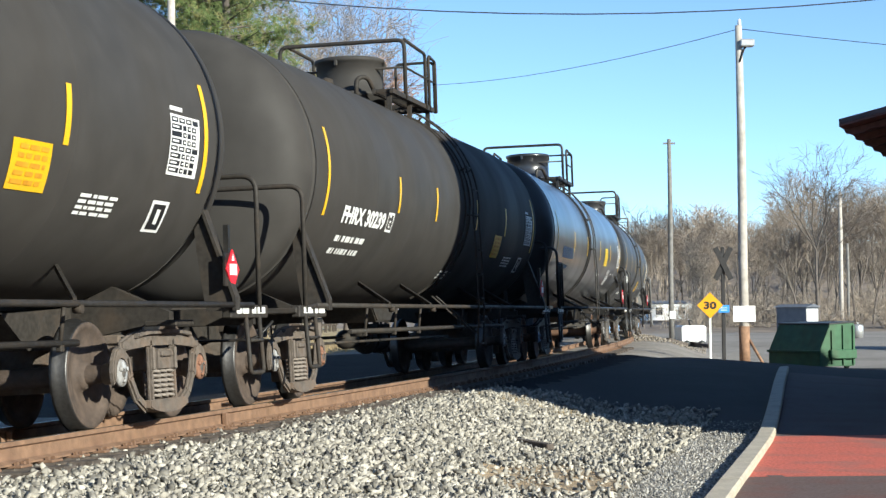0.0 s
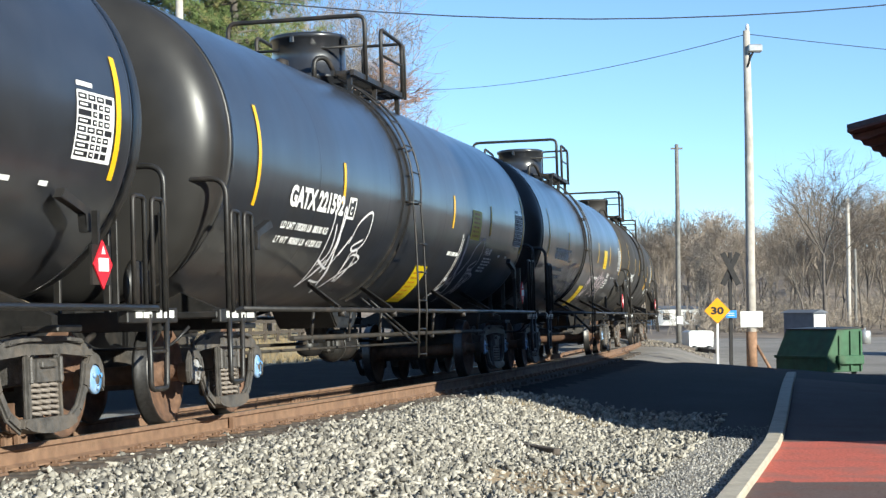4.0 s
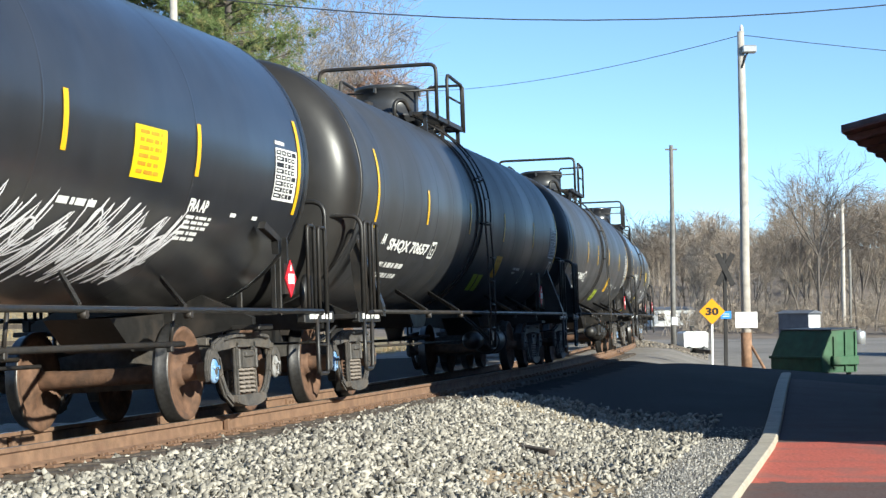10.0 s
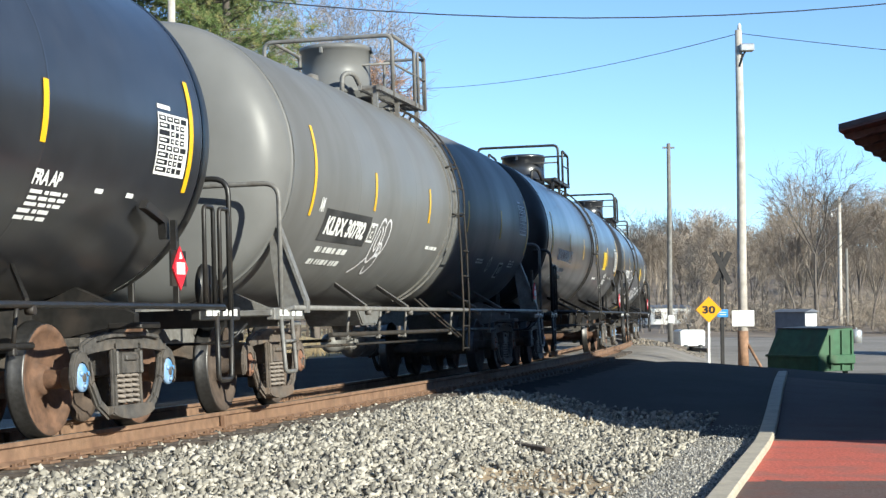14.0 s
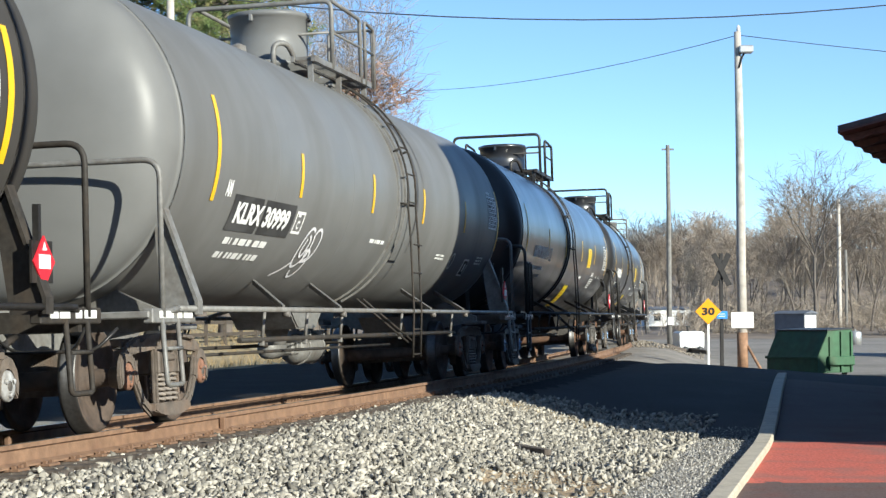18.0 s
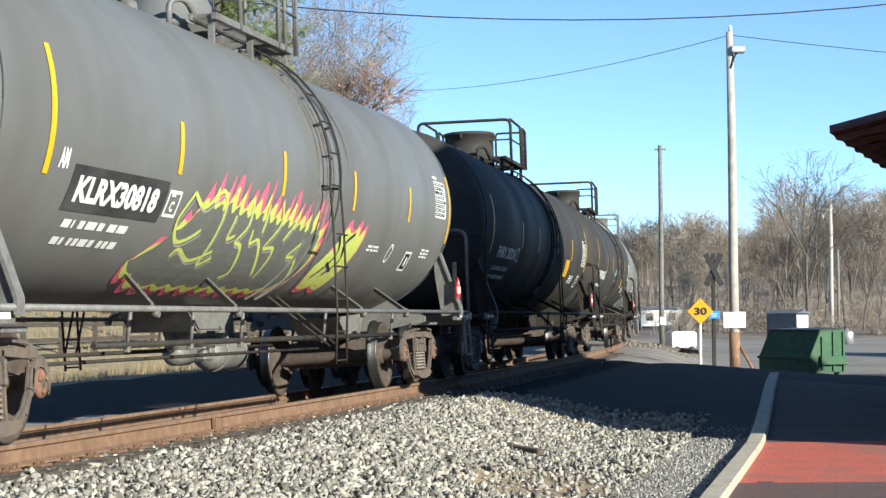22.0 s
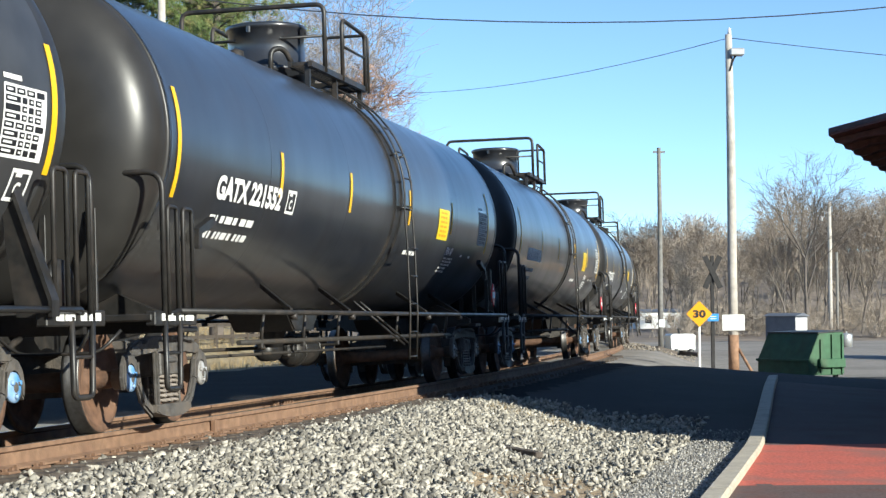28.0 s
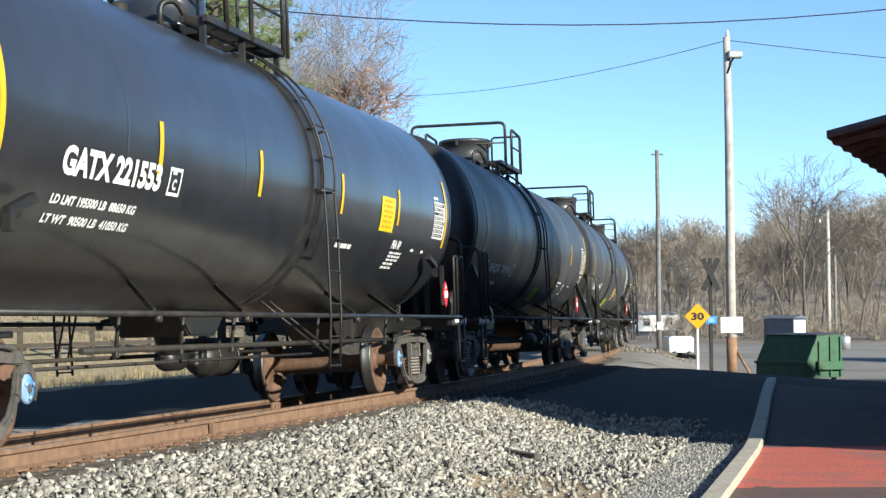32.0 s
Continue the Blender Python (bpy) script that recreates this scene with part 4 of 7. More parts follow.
def tank_car(n, style, number="", loads=(), extra=()):
    k = dict(KINDS[style], **SPECIAL.get(n, {}))
    lad = 0.9 if style == "gloss" and n in (9, 18, 19, 20, 23, 24, 25) else -0.28 if n in (1, 17) else k["ladder"]
    car = thing("tank_car", f"{k['words']} railway tank car with yellow stripes on the track", "tank car", "tank cars of the train")
    st, shell = k["steel"], k["shell"]
    put("tank", shared(("tank", style, k["half"]), "tank", [shell, HEAD_DULL if style in ("gloss", "ribbed") else shell], lambda bm: build_tank(bm, k["half"], k["head"], style == "ribbed")), car)
    tall_dome = {"gloss": 0.66, "ribbed": 0.56, "matt": 0.62, "grey": 0.74}[style]
    put("dome", shared(("dome", style), "dome", shell, lambda bm: build_dome(bm, tall_dome)), car)
    for nm, fn in (("hatch", build_hatch), ("safety_valve", build_valve), ("vent_pipe", build_vent_pipe)):
        put(nm, shared((nm, style), nm, st, fn), car)
    put("walkway", shared(("walk", style), "walkway", st, build_walk), car)
    put("top_railing", shared(("rail", style), "top_railing", st, lambda bm: build_railing(bm, style)), car)
    put("end_railing", shared(("endrail", style), "end_railing", st, build_end_rail), car)
    for sd in (-1, 1):
        put("side_rail", shared(("side", style, sd), "side_rail", st, lambda bm: build_handrail(bm, sd)), car)
        ladder(car, lad, sd, STEEL_DARK if style == "grey" else st)
        places = (-4.4, -2.1, 1.9, 4.0) if style in ("gloss", "matt") else (-4.7, -2.6, 1.9, 4.0)
        for x in places:
            put("rail_brace", shared(("brace", style, sd), "rail_brace", st, lambda bm: build_brace(bm, sd)), car, pose(x, 0, 0))
    for dx in (-0.34, 0.0):
        put("ladder_strap", shared(("band", style, lad, dx), "ladder_strap", st, lambda bm: build_band(bm, lad + dx)), car)
    put("bottom_outlet", shared(("outlet", style), "bottom_outlet", st, build_outlet), car)
    low_y = 0.0 if style == "ribbed" else 1.55            # the near side carries the air tank on ribbed cars alone
    put("air_reservoir", shared(("reservoir", style), "air_reservoir", st, build_reservoir), car, pose(0, low_y, 0))
    for x in (2.75, 3.45):
        put("reservoir_bracket", shared(("rbracket", style), "reservoir_bracket", st, build_reservoir_bracket), car, pose(x, low_y, 0))
    put("brake_valve", shared(("bvalve", style), "brake_valve", st, build_valve_box), car, pose(0, low_y, 0))
    put("brake_cylinder", shared(("bcyl", style), "brake_cylinder", st, build_brake_cylinder), car, pose(0, low_y, 0))
    piped = style != "ribbed"
    for i, (xa, xb_, y, z, rr) in enumerate(ROD_LINES):
        if i == 0 and not piped:
            continue
        put("brake_pipe" if i == 0 else "brake_rod", shared(("rod", i), "brake_rod", STEEL_DARK, lambda bm: tube(bm, [(xa, y, z), (xb_, y, z)], rr, 7)), car)
    for x in (-4.6, -3.1, -1.7, 1.2, 4.3) if piped else ():
        put("pipe_hanger", shared(("hanger", style), "pipe_hanger", st, build_hanger), car, pose(x, 0, 0))
    tall = {"gloss": 2.22, "ribbed": 2.15, "matt": 2.28, "grey": 2.28}[style]
    for e in (-1, 1):
        put("draft_sill", shared(("sill", style, e), "draft_sill", st, lambda bm: build_draft_sill(bm, e)), car)
        put("coupler", shared(("coupler", e), "coupler", TRUCK_RUST, lambda bm: build_coupler(bm, e)), car)
        put("end_platform", shared(("platform", style, e), "end_platform", st, lambda bm: build_end_platform(bm, e)), car)
        put("body_bolster", shared(("saddle", style, e), "body_bolster", st, lambda bm: build_body_bolster(bm, e)), car)
        put("end_handrail", shared(("loop", style, e), "end_handrail", st, lambda bm: build_end_loop(bm, e, tall)), car)
        put("brake_hose", shared(("hose", e), "brake_hose", STEEL_BLACK, lambda bm: build_hose(bm, e)), car)
        for sd in (-1, 1):
            if style == "gloss":
                put("hook_plate", shared(("hook", e, sd), "hook_plate", st, lambda bm: build_hook_plate(bm, e, sd)), car)
            else:
                put("head_brace", shared(("hbrace", style, e, sd), "head_brace", st, lambda bm: build_head_brace(bm, e, sd)), car)
            if style in ("gloss", "ribbed"):
                tall_grab = 1.93 if style == "gloss" else 2.08
                step = put("end_step", shared(("step", style, e, sd), "end_step", st, lambda bm: build_end_step(bm, e, sd)), car)
                put("step_rung", shared(("srung", style, e, sd), "step_rung", st, lambda bm: build_step_rung(bm, e, sd)), step)
                for gx_ in (7.47, 7.84):
                    put("grab_iron", shared(("grab", style), "grab_iron", st, lambda bm: build_grab_iron(bm, tall_grab)), car, pose(e * gx_, sd * 1.585, 0))
                for py_ in (0.55, 1.0):
                    put("end_post", shared(("epost", style), "end_post", st, lambda bm: build_end_post(bm, tall_grab)), car, pose(e * 8.14, sd * py_, 0))
            else:
                put("stirrup", shared(("stirrup", style, e, sd), "stirrup", st, lambda bm: build_stirrup(bm, e, sd)), car)
        for dx, w in ((-0.30, 0.12), (-0.13, 0.16), (0.1, 0.1), (0.3, 0.2)):
            put("reflector_strip", shared(("refl", w), "reflector_strip", WHITE, lambda bm: box(bm, (0, 0, 0), (w, 0.006, 0.06))), car, pose(e * 7.75 + dx, -1.580, 1.0))
    if style != "matt":
        put("end_disc", shared(("disc", style), "end_disc", st, lambda bm: build_shield(bm, 1)), car)
    placard(car, {"gloss": 6.80, "ribbed": 4.95, "matt": 7.30, "grey": 7.30}[style], style)
    # stripes and lettering
    fixed = set(car.children)
    for x in k["ends"]:
        put("stripe", shared(("stripe", x), "stripe", YELLOW, lambda bm: shell_patch(bm, x - 0.045, x + 0.045, -21, 16.5, 0.007)), car)
    for x in k["short"]:
        put("stripe", shared(("stripe", x), "stripe", YELLOW, lambda bm: shell_patch(bm, x - 0.045, x + 0.045, -13.5, 4.2, 0.007)), car)
    mx, md, mh, mw = k["mark"]
    if number:
        if style == "grey":
            def panel(bm):
                if number.startswith("KLRX 309"):
                    shell_patch(bm, mx - 0.13, mx + 0.76, md - 3.0, md + 11.0, 0.005)
                    shell_patch(bm, mx + 0.84, mx + 1.86, md - 3.0, md + 11.0, 0.005)
                else:
                    shell_patch(bm, mx - 0.13, mx + 1.88, md - 3.0, md + 11.5, 0.005)
            put("number_panel", shared(("npanel", number), "number_panel", PANEL_BLACK, panel), car)
        shell_text(car, "number", number, mx, md, mh, mw, WHITE, 0.009, label="white reporting number")
        plate_box(car, mx + mw + {"gloss": 0.19, "grey": 0.22}.get(style, 0.12), md - 0.6)
    else:
        bm = bmesh.new()
        print_bars(bm, mx, md + 9, mw, mh, 1, seed=n + 40)
        part("number_bars", bm, WHITE, car)
    for i, ln in enumerate(loads):
        if ln:
            shell_text(car, "weight_line", ln, mx, md - 9.0 - 6.3 * i, 0.085, 1.68, WHITE, label="small white weight lettering")
    if not loads:
        def bars(bm):
            for i in (0, 1):
                for u, w in ((0.05, 0.22), (0.36, 0.5), (0.95, 0.4)):
                    print_bars(bm, mx + u, md - 5.6 - 6.3 * i, w, 0.075, 1, seed=i * 7 + int(u * 100))
        put("weight_print", shared(("wbars", style), "weight_print", WHITE, bars), car, kind="stuff")
    # data table, notes and warning panels
    def note(name, x, d, w, h, rows=1, seed=2):
        put(name, shared(("note", x, d, w, h, rows), name, WHITE, lambda bm: print_bars(bm, x, d, w, h, rows, seed=seed)), car, label="rows of small white print", kind="stuff")

    if style == "gloss":
        consist_table(car, 6.58, 3.5, style)
        for a in ((1.95, -26.5, 0.70, 0.06), (4.55, -27, 0.62, 0.03, 3), (5.6, -24, 0.15, 0.04), (4.5, -33, 0.5, 0.035, 2), (6.2, -24, 0.14, 0.04)):
            note("small_print", *a)
        shell_text(car, "note_title", "FRA AP", 4.52, -25.5, 0.12, 0.46, WHITE)
    elif style == "matt":
        consist_table(car, 6.22, 3.5, style)
        note("small_print", 4.75, -26.5, 0.72, 0.03, 4)
        note("small_print", 0.6, -41, 0.7, 0.035, 3, 4)
    elif style == "ribbed":
        consist_table(car, 6.55, 2.0, style)
        note("small_print", 3.35, -29, 0.62, 0.045)
        note("small_print", 3.37, -32, 0.30, 0.045)
        note("small_print", 5.4, -31, 0.14, 0.04)
    else:
        consist_table(car, 6.20, 12.0, style)
        note("small_print", -0.72, -25.5, 0.74, 0.05)
        note("small_print", 3.1, -28, 0.55, 0.03, 2)
        note("small_print", 5.9, -26, 0.45, 0.03, 3)
    if style in ("ribbed", "grey"):
        def emblem(bm):
            x, d = (4.55, -35.5) if style == "ribbed" else (4.25, -31.0)
            ring = [bm.verts.new(on_shell(x + rr * math.cos(a * 0.4488), d + math.degrees(1.3 * rr * math.sin(a * 0.4488) / TANK_R), 0.006)) for rr in (0.11, 0.085) for a in range(14)]
            for a in range(14):
                bm.faces.new((ring[a], ring[(a + 1) % 14], ring[14 + (a + 1) % 14], ring[14 + a]))
        put("emblem", shared(("emblem", style), "emblem", WHITE, emblem), car)
    if style in ("matt", "grey"):
        def chart(bm):
            x, d = (6.2, -37) if style == "matt" else (5.15, -40)
            shell_patch(bm, x, x + 0.36, d, d + 11.5, 0.005, lean=-0.05)
            shell_patch(bm, x + 0.05, x + 0.31, d + 1.2, d + 10.3, 0.008, lean=-0.05, idx=1)
            shell_patch(bm, x + 0.14, x + 0.22, d + 3.2, d + 8.6, 0.010, lean=-0.04, idx=0)
        put("chart_plate", shared(("chart", style), "chart_plate", [WHITE, BLACK_INK], chart), car)
    if "panel" in extra:
        wide = lad > 0

        def yp(bm):
            px = 3.62 if wide else 3.08
            shell_patch(bm, px, px + 0.68, -17.6, -0.8, 0.006)
            for i in range(6):
                print_bars(bm, px + 0.1, -2.2 - 2.5 * i, 0.46, 0.03, 1, 0.010, 20 + i, idx=1)
        put("warning_panel", shared(("warning_g", wide), "warning_panel", [YELLOW_PANEL, ORANGE_INK], yp), car, label="lemon yellow printed panel")
    if "band" in extra:
        def yb(bm):
            shell_patch(bm, 1.12, 1.82, -66, -37, 0.006, lean=-0.56)
            for i in range(7):
                print_bars(bm, 0.72 + 0.06 * i, -41 - 3.2 * i, 0.40, 0.03, 1, 0.010, 30 + i, idx=1)
        put("warning_band", shared("band_g", "warning_band", [YELLOW_PANEL, ORANGE_INK], yb), car, pose({2: -0.37, 5: -0.65}.get(n, 0.0), 0, 0), label="curved yellow warning band")
    if "label" in extra:
        def lb(bm):
            shell_patch(bm, 3.50, 4.12, -28.3, -13.9, 0.006, lean=-0.08)
            for i in range(5):
                print_bars(bm, 3.54, -15.2 - 2.5 * i, 0.46, 0.035, 1, 0.010, 50 + i, idx=1)
        put("warning_label", shared("label_f", "warning_label", [YELLOW, ORANGE_INK], lb), car, label="yellow printed warning label")
    if style == "ribbed":
        for x in (0.55, 0.98):
            put("lime_panel", shared(("lime_s", x), "lime_panel", LIME_PANEL, lambda bm: shell_patch(bm, x, x + 0.35, -50, -37, 0.006, lean=-0.32)), car)
        put("warning_label", shared("label_s", "warning_label", [YELLOW, ORANGE_INK], lambda bm: (shell_patch(bm, 2.35, 2.88, -38, -23, 0.006, lean=-0.18), print_bars(bm, 2.32, -25.5, 0.32, 0.04, 1, 0.01, 5, idx=1), print_bars(bm, 2.42, -33.5, 0.32, 0.03, 1, 0.01, 6, idx=1))), car, pose(-0.80 if n == 7 else 0.0, 0, 0), "amber printed warning label")
        shell_text(car, "class_letters", "AM", -6.48, -27.0, 0.14, 0.18, WHITE)
        plate_box(car, 6.85, -30.0)
    if style == "grey":
        shell_text(car, "class_letters", "AM", -6.30, -18.5, 0.16, 0.17, WHITE)
        if n in (13, 16):
            for dx, wide_, low in ((0.42, 0.20, -30), (0.78, 0.07, 2)):
                def spill(bm):
                    prev = None
                    for d in range(72, low - 1, -3):
                        w_ = wide_ * max(0.08, min(1.0, (d - low) / 45)) * (0.85 + 0.15 * math.sin(d * 0.7))
                        row = [bm.verts.new(on_shell(lad + dx + k * w_ / 2 + 0.02 * math.sin(d * 0.11), d, 0.0045)) for k in (-1, 1)]
                        if prev:
                            bm.faces.new((prev[0], prev[1], row[1], row[0]))
                        prev = row
                put("spill_streak", shared(("spill", dx, low), "spill_streak", SPILL, spill), car, label="dark dried spill running down the shell")
    unshifted = set(car.children)
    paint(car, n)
    for ob in car.children:
        if ob not in unshifted:
            ob.location.x -= SHIFT.get(n, 0.0)
    for ob in car.children:
        if ob not in fixed:
            ob.location.x += SHIFT.get(n, 0.0)
    sets = []
    for e in (-1, 1):
        sets += truck(car, e, style, n * 7 + e)
    return car, sets


W1 = ("LD LMT 195200 LB  88500 KG", "LT WT  90800 LB  41200 KG")
CARS = [
    (-5, "matt", "", (), ("label",)), (-4, "gloss", "", (), ("panel",)), (-3, "grey", "", (), ()), (-2, "ribbed", "", (), ()), (-1, "gloss", "", (), ("panel",)),
    (0, "matt", "FHRX 30239", (), ("label",)),
    (1, "matt", "FHRX 30677", (), ("label",)),
    (2, "gloss", "GATX 221585", ("LD LMT 195100 LB  88450 KG", "LT WT  90900 LB  41250 KG"), ("panel", "band")),
    (3, "gloss", "GATX 221592", W1, ("panel", "band")),
    (4, "gloss", "GATX 221543", (), ("band",)),
    (5, "gloss", "GATX 221548", ("LD LMT 195100 LB  88450 KG", "LT WT  90900 LB  41250 KG"), ("panel", "band")),
    (6, "ribbed", "SHQX 70687", (), ()), (7, "ribbed", "SHQX 70657", (), ()),
    (8, "gloss", "GATX  221586", W1, ("panel", "band")),
    (9, "gloss", "GATX 221520", ("LD LMT 195300 LB  88550 KG", "LT WT  90700 LB  41150 KG"), ("panel",)),
    (10, "grey", "KLRX 30782", (), ()),
    (11, "gloss", "", (), ("panel", "band")),
    (12, "gloss", "GATX 221514", ("LD LMT 195400 LB  88600 KG", "LT WT  90600 LB  41100 KG"), ("panel", "band")),
    (13, "grey", "KLRX 30999", (), ()),
    (14, "matt", "FHRX 30213", (), ("label",)),
    (15, "matt", "FHRX 30216", ("LD LMT 196300 LB  89120 KG", "LT WT  66700 LB  30280 KG"), ("label",)),
    (16, "grey", "KLRX30818", (), ()),
    (17, "matt", "FHRX 30759", (), ("label",)),
    (18, "gloss", "GATX 221555", (), ("panel",)),
    (19, "gloss", "", (), ("panel",)),
    (20, "gloss", "GATX 221552", (), ("panel",)),
    (21, "ribbed", "SHQX 70920", (), ()), (22, "ribbed", "SHQX 70916", (), ()),
    (23, "gloss", "GATX 221553", ("LD LMT 195500 LB  88650 KG", "LT WT  90500 LB  41050 KG"), ("panel",)),
    (24, "gloss", "", (), ("panel",)), (25, "gloss", "", (), ("panel",)),
]
TRAIN = {}
for n, style, number, loads, extra in CARS:
    TRAIN[n] = tank_car(n, style, number, loads, extra)


def travelled(t):
    return START + SPEED * t + SLOWING * t * t / 2


def car_pose(n, t):
    """Where car n stands at t: on the chord between its two trucks, leaning with the track."""
    s = travelled(t) - (n - 1) * PITCH - PITCH / 2
    a, b = (on_track(s + d, 0.7525, 0) for d in (-TRUCK_AT, TRUCK_AT))
    d = b - a
    c = (a + b) / 2
    return Matrix.Translation(c) @ Matrix.Rotation(math.atan2(d.y, d.x), 4, "Z") @ Matrix.Rotation(-BODY_LEAN, 4, "X")


def motions():
    """The train rolls through; each wheelset turns by the way it rolls while it is near."""
    for n, (car, sets) in TRAIN.items():
        walk(car, [(t / 2, car_pose(n, t / 2)) for t in range(0, 65)])
        for w, x in sets:
            base = w.matrix_basis.copy()
            at = lambda t: travelled(t) - (n - 1) * PITCH - PITCH / 2 + x
            frames = [f for f in range(0, 961) if -5 < at(f / 30) < 40]
            if not frames:
                walk(w, [(0, base), (32, base)])
                continue
            rows = []
            if frames[0] > 0:
                rows.append((0, base @ Matrix.Rotation(at(frames[0] / 30) / WHEEL_R, 4, "Y")))
            rows += [(f / 30, base @ Matrix.Rotation(at(f / 30) / WHEEL_R, 4, "Y")) for f in frames]
            if frames[-1] < 960:
                rows.append((32, rows[-1][1]))
            walk(w, rows)

# ---- ground ----
ASPHALT = mat("worn_asphalt", (0.072, 0.068, 0.064), 0.9, grain=70, vary=0.4, stain=0.7, stain_col=(0.078, 0.073, 0.068), stain_amt=0.65, bump=0.5, bump_scale=140, spec=0.12)
LOT = mat("dusty_lot_surface", (0.28, 0.255, 0.228), 0.95, grain=4, vary=0.2, stain=0.15, stain_col=(0.13, 0.12, 0.11), stain_amt=0.6, bump=0.4, bump_scale=12, spec=0.12)
EARTH = mat("dry_grass_and_earth", (0.31, 0.255, 0.165), 0.95, grain=2.5, vary=0.3, stain=0.25, stain_col=(0.20, 0.155, 0.09), stain_amt=0.7, bump=0.6, bump_scale=9, spec=0.12)
GRIT = mat("grey_grit", (0.27, 0.25, 0.22), 0.95, grain=45, vary=0.5, stain=1.3, stain_col=(0.30, 0.245, 0.165), stain_amt=0.55, bump=0.8, bump_scale=70)
STONE = mat("crushed_limestone", (0.315, 0.29, 0.245), 0.9, grain=30, vary=0.2, island=0.6, bump=0.3, bump_scale=60)
GREY_STONE = mat("grey_crushed_stone", (0.29, 0.275, 0.25), 0.9, grain=30, vary=0.25, island=0.6, bump=0.3, bump_scale=60)
DIRT = mat("tan_dirt", (0.40, 0.29, 0.175), 0.95, grain=30, vary=0.3, stain=3, stain_col=(0.3, 0.26, 0.2), stain_amt=0.5, bump=0.6, bump_scale=60)
WEED = mat("dry_weed_stalks", (0.34, 0.25, 0.13), 0.9, grain=10, vary=0.3, island=0.3)
PLATFORM = mat("reddish_platform_asphalt", (0.135, 0.106, 0.10), 0.9, grain=60, vary=0.4, stain=0.9, stain_col=(0.12, 0.075, 0.065), stain_amt=0.5, bump=0.5, bump_scale=120, spec=0.12)
RUBBLE = mat("dusty_rubble", (0.22, 0.19, 0.155), 0.95, grain=8, vary=0.3, island=0.45)
TIE_WOOD = mat("weathered_tie_timber", (0.085, 0.068, 0.056), 0.9, grain=18, vary=0.4, stain=6, stain_col=(0.16, 0.135, 0.115), stain_amt=0.5, bump=0.5, bump_scale=30)
CONCRETE = mat("weathered_concrete", (0.50, 0.44, 0.345), 0.85, grain=25, vary=0.15, stain=2.5, stain_col=(0.30, 0.26, 0.21), stain_amt=0.5, bump=0.35, bump_scale=60)
RED_PAVING = mat("worn_red_paving", (0.54, 0.145, 0.105), 0.85, grain=30, vary=0.4, stain=1.3, stain_col=(0.26, 0.17, 0.15), stain_amt=0.85, bump=0.4, bump_scale=90, spec=0.12)
GREY_PAVING = mat("grey_brown_paving", (0.145, 0.105, 0.095), 0.88, grain=35, vary=0.3, stain=2.0, stain_col=(0.24, 0.09, 0.07), stain_amt=0.4, bump=0.4, bump_scale=90, spec=0.12)


def smooth(a, b, v):
    t = min(1.0, max(0.0, (v - a) / (b - a)))
    return t * t * (3 - 2 * t)


def beside(x, y):
    """Metres to the right of the near rail, and the way along it, for a place in the plan."""
    s = y - TRACK_Y
    for _ in range(6):
        px, py, a = rail_line(s)
        s += (x - px) * math.sin(a) + (y - py) * math.cos(a)
    px, py, a = rail_line(s)
    return (x - px) * math.cos(a) - (y - py) * math.sin(a), s


def height(x, y):
    """The lie of the land: flat by the platform, rising to the rails and to the road crossing, lower beyond it."""
    r, s = beside(x, y) if -60 < x < 60 and -60 < y < 260 else (x, y)
    z = -0.62
    road = smooth(24, 37, y) * (1 - smooth(45, 50, y))
    z += road * max(-0.06, 0.60 - 0.085 * max(0, r - 1.05))
    z -= 0.22 * smooth(48, 60, y)
    bed = 1 - smooth(1.0, 3.4, r)
    left = smooth(5, 14, -r)
    z = z * (1 - bed) + (-0.235 - 0.25 * left) * bed
    if r < -13:
        z += 0.20 * (min(30, -r) - 13)
    z += 0.9 * smooth(158, 198, y)
    if y > 280:
        z += 17.0 * smooth(270, 400, y)
    return z


def spaced(lo, hi, fine_lo, fine_hi, step, grow=1.35):
    vals, v, d = [], fine_lo, step
    while v <= fine_hi:
        vals.append(v)
        v += step
    v = fine_hi
    while v < hi:
        d *= grow
        v += d
        vals.append(min(v, hi))
    v, d = fine_lo, step
    while v > lo:
        d *= grow
        v -= d
        vals.insert(0, max(v, lo))
    return vals


gx, gy = spaced(-1800, 1800, -30, 22, 0.8), spaced(-600, 2600, 6, 72, 0.8)
verts = [(x, y, height(x, y)) for y in gy for x in gx]
nx = len(gx)
faces = [(j * nx + i, j * nx + i + 1, (j + 1) * nx + i + 1, (j + 1) * nx + i) for j in range(len(gy) - 1) for i in range(nx - 1)]
me = from_arrays("ground", verts, faces, GRIT, True)
me.materials.append(EARTH)
me.materials.append(LOT)
# drive asphalt made near black: train and station shade is in its colour
me.materials.append(mat("shade_darkened_drive_asphalt", (0.016, 0.016, 0.018), 0.9, grain=40, vary=0.4, stain=0.6, stain_col=(0.034, 0.034, 0.034), stain_amt=0.5, bump=0.4, bump_scale=90, spec=0.12))
for pl in me.polygons:
    c = pl.center
    r, s = beside(c.x, c.y) if -60 < c.x < 60 and -60 < c.y < 260 else (c.x, c.y)
    if r < -9.5:
        pl.material_index = 1
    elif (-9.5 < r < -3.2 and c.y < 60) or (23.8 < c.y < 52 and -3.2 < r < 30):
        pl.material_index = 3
    elif c.y > 50 or r > 30:
        pl.material_index = 2
me.materials.append(mat("brown_leaf_litter", (0.21, 0.165, 0.125), 0.95, grain=0.4, vary=0.35, stain=0.05, stain_col=(0.10, 0.08, 0.065), stain_amt=0.6))
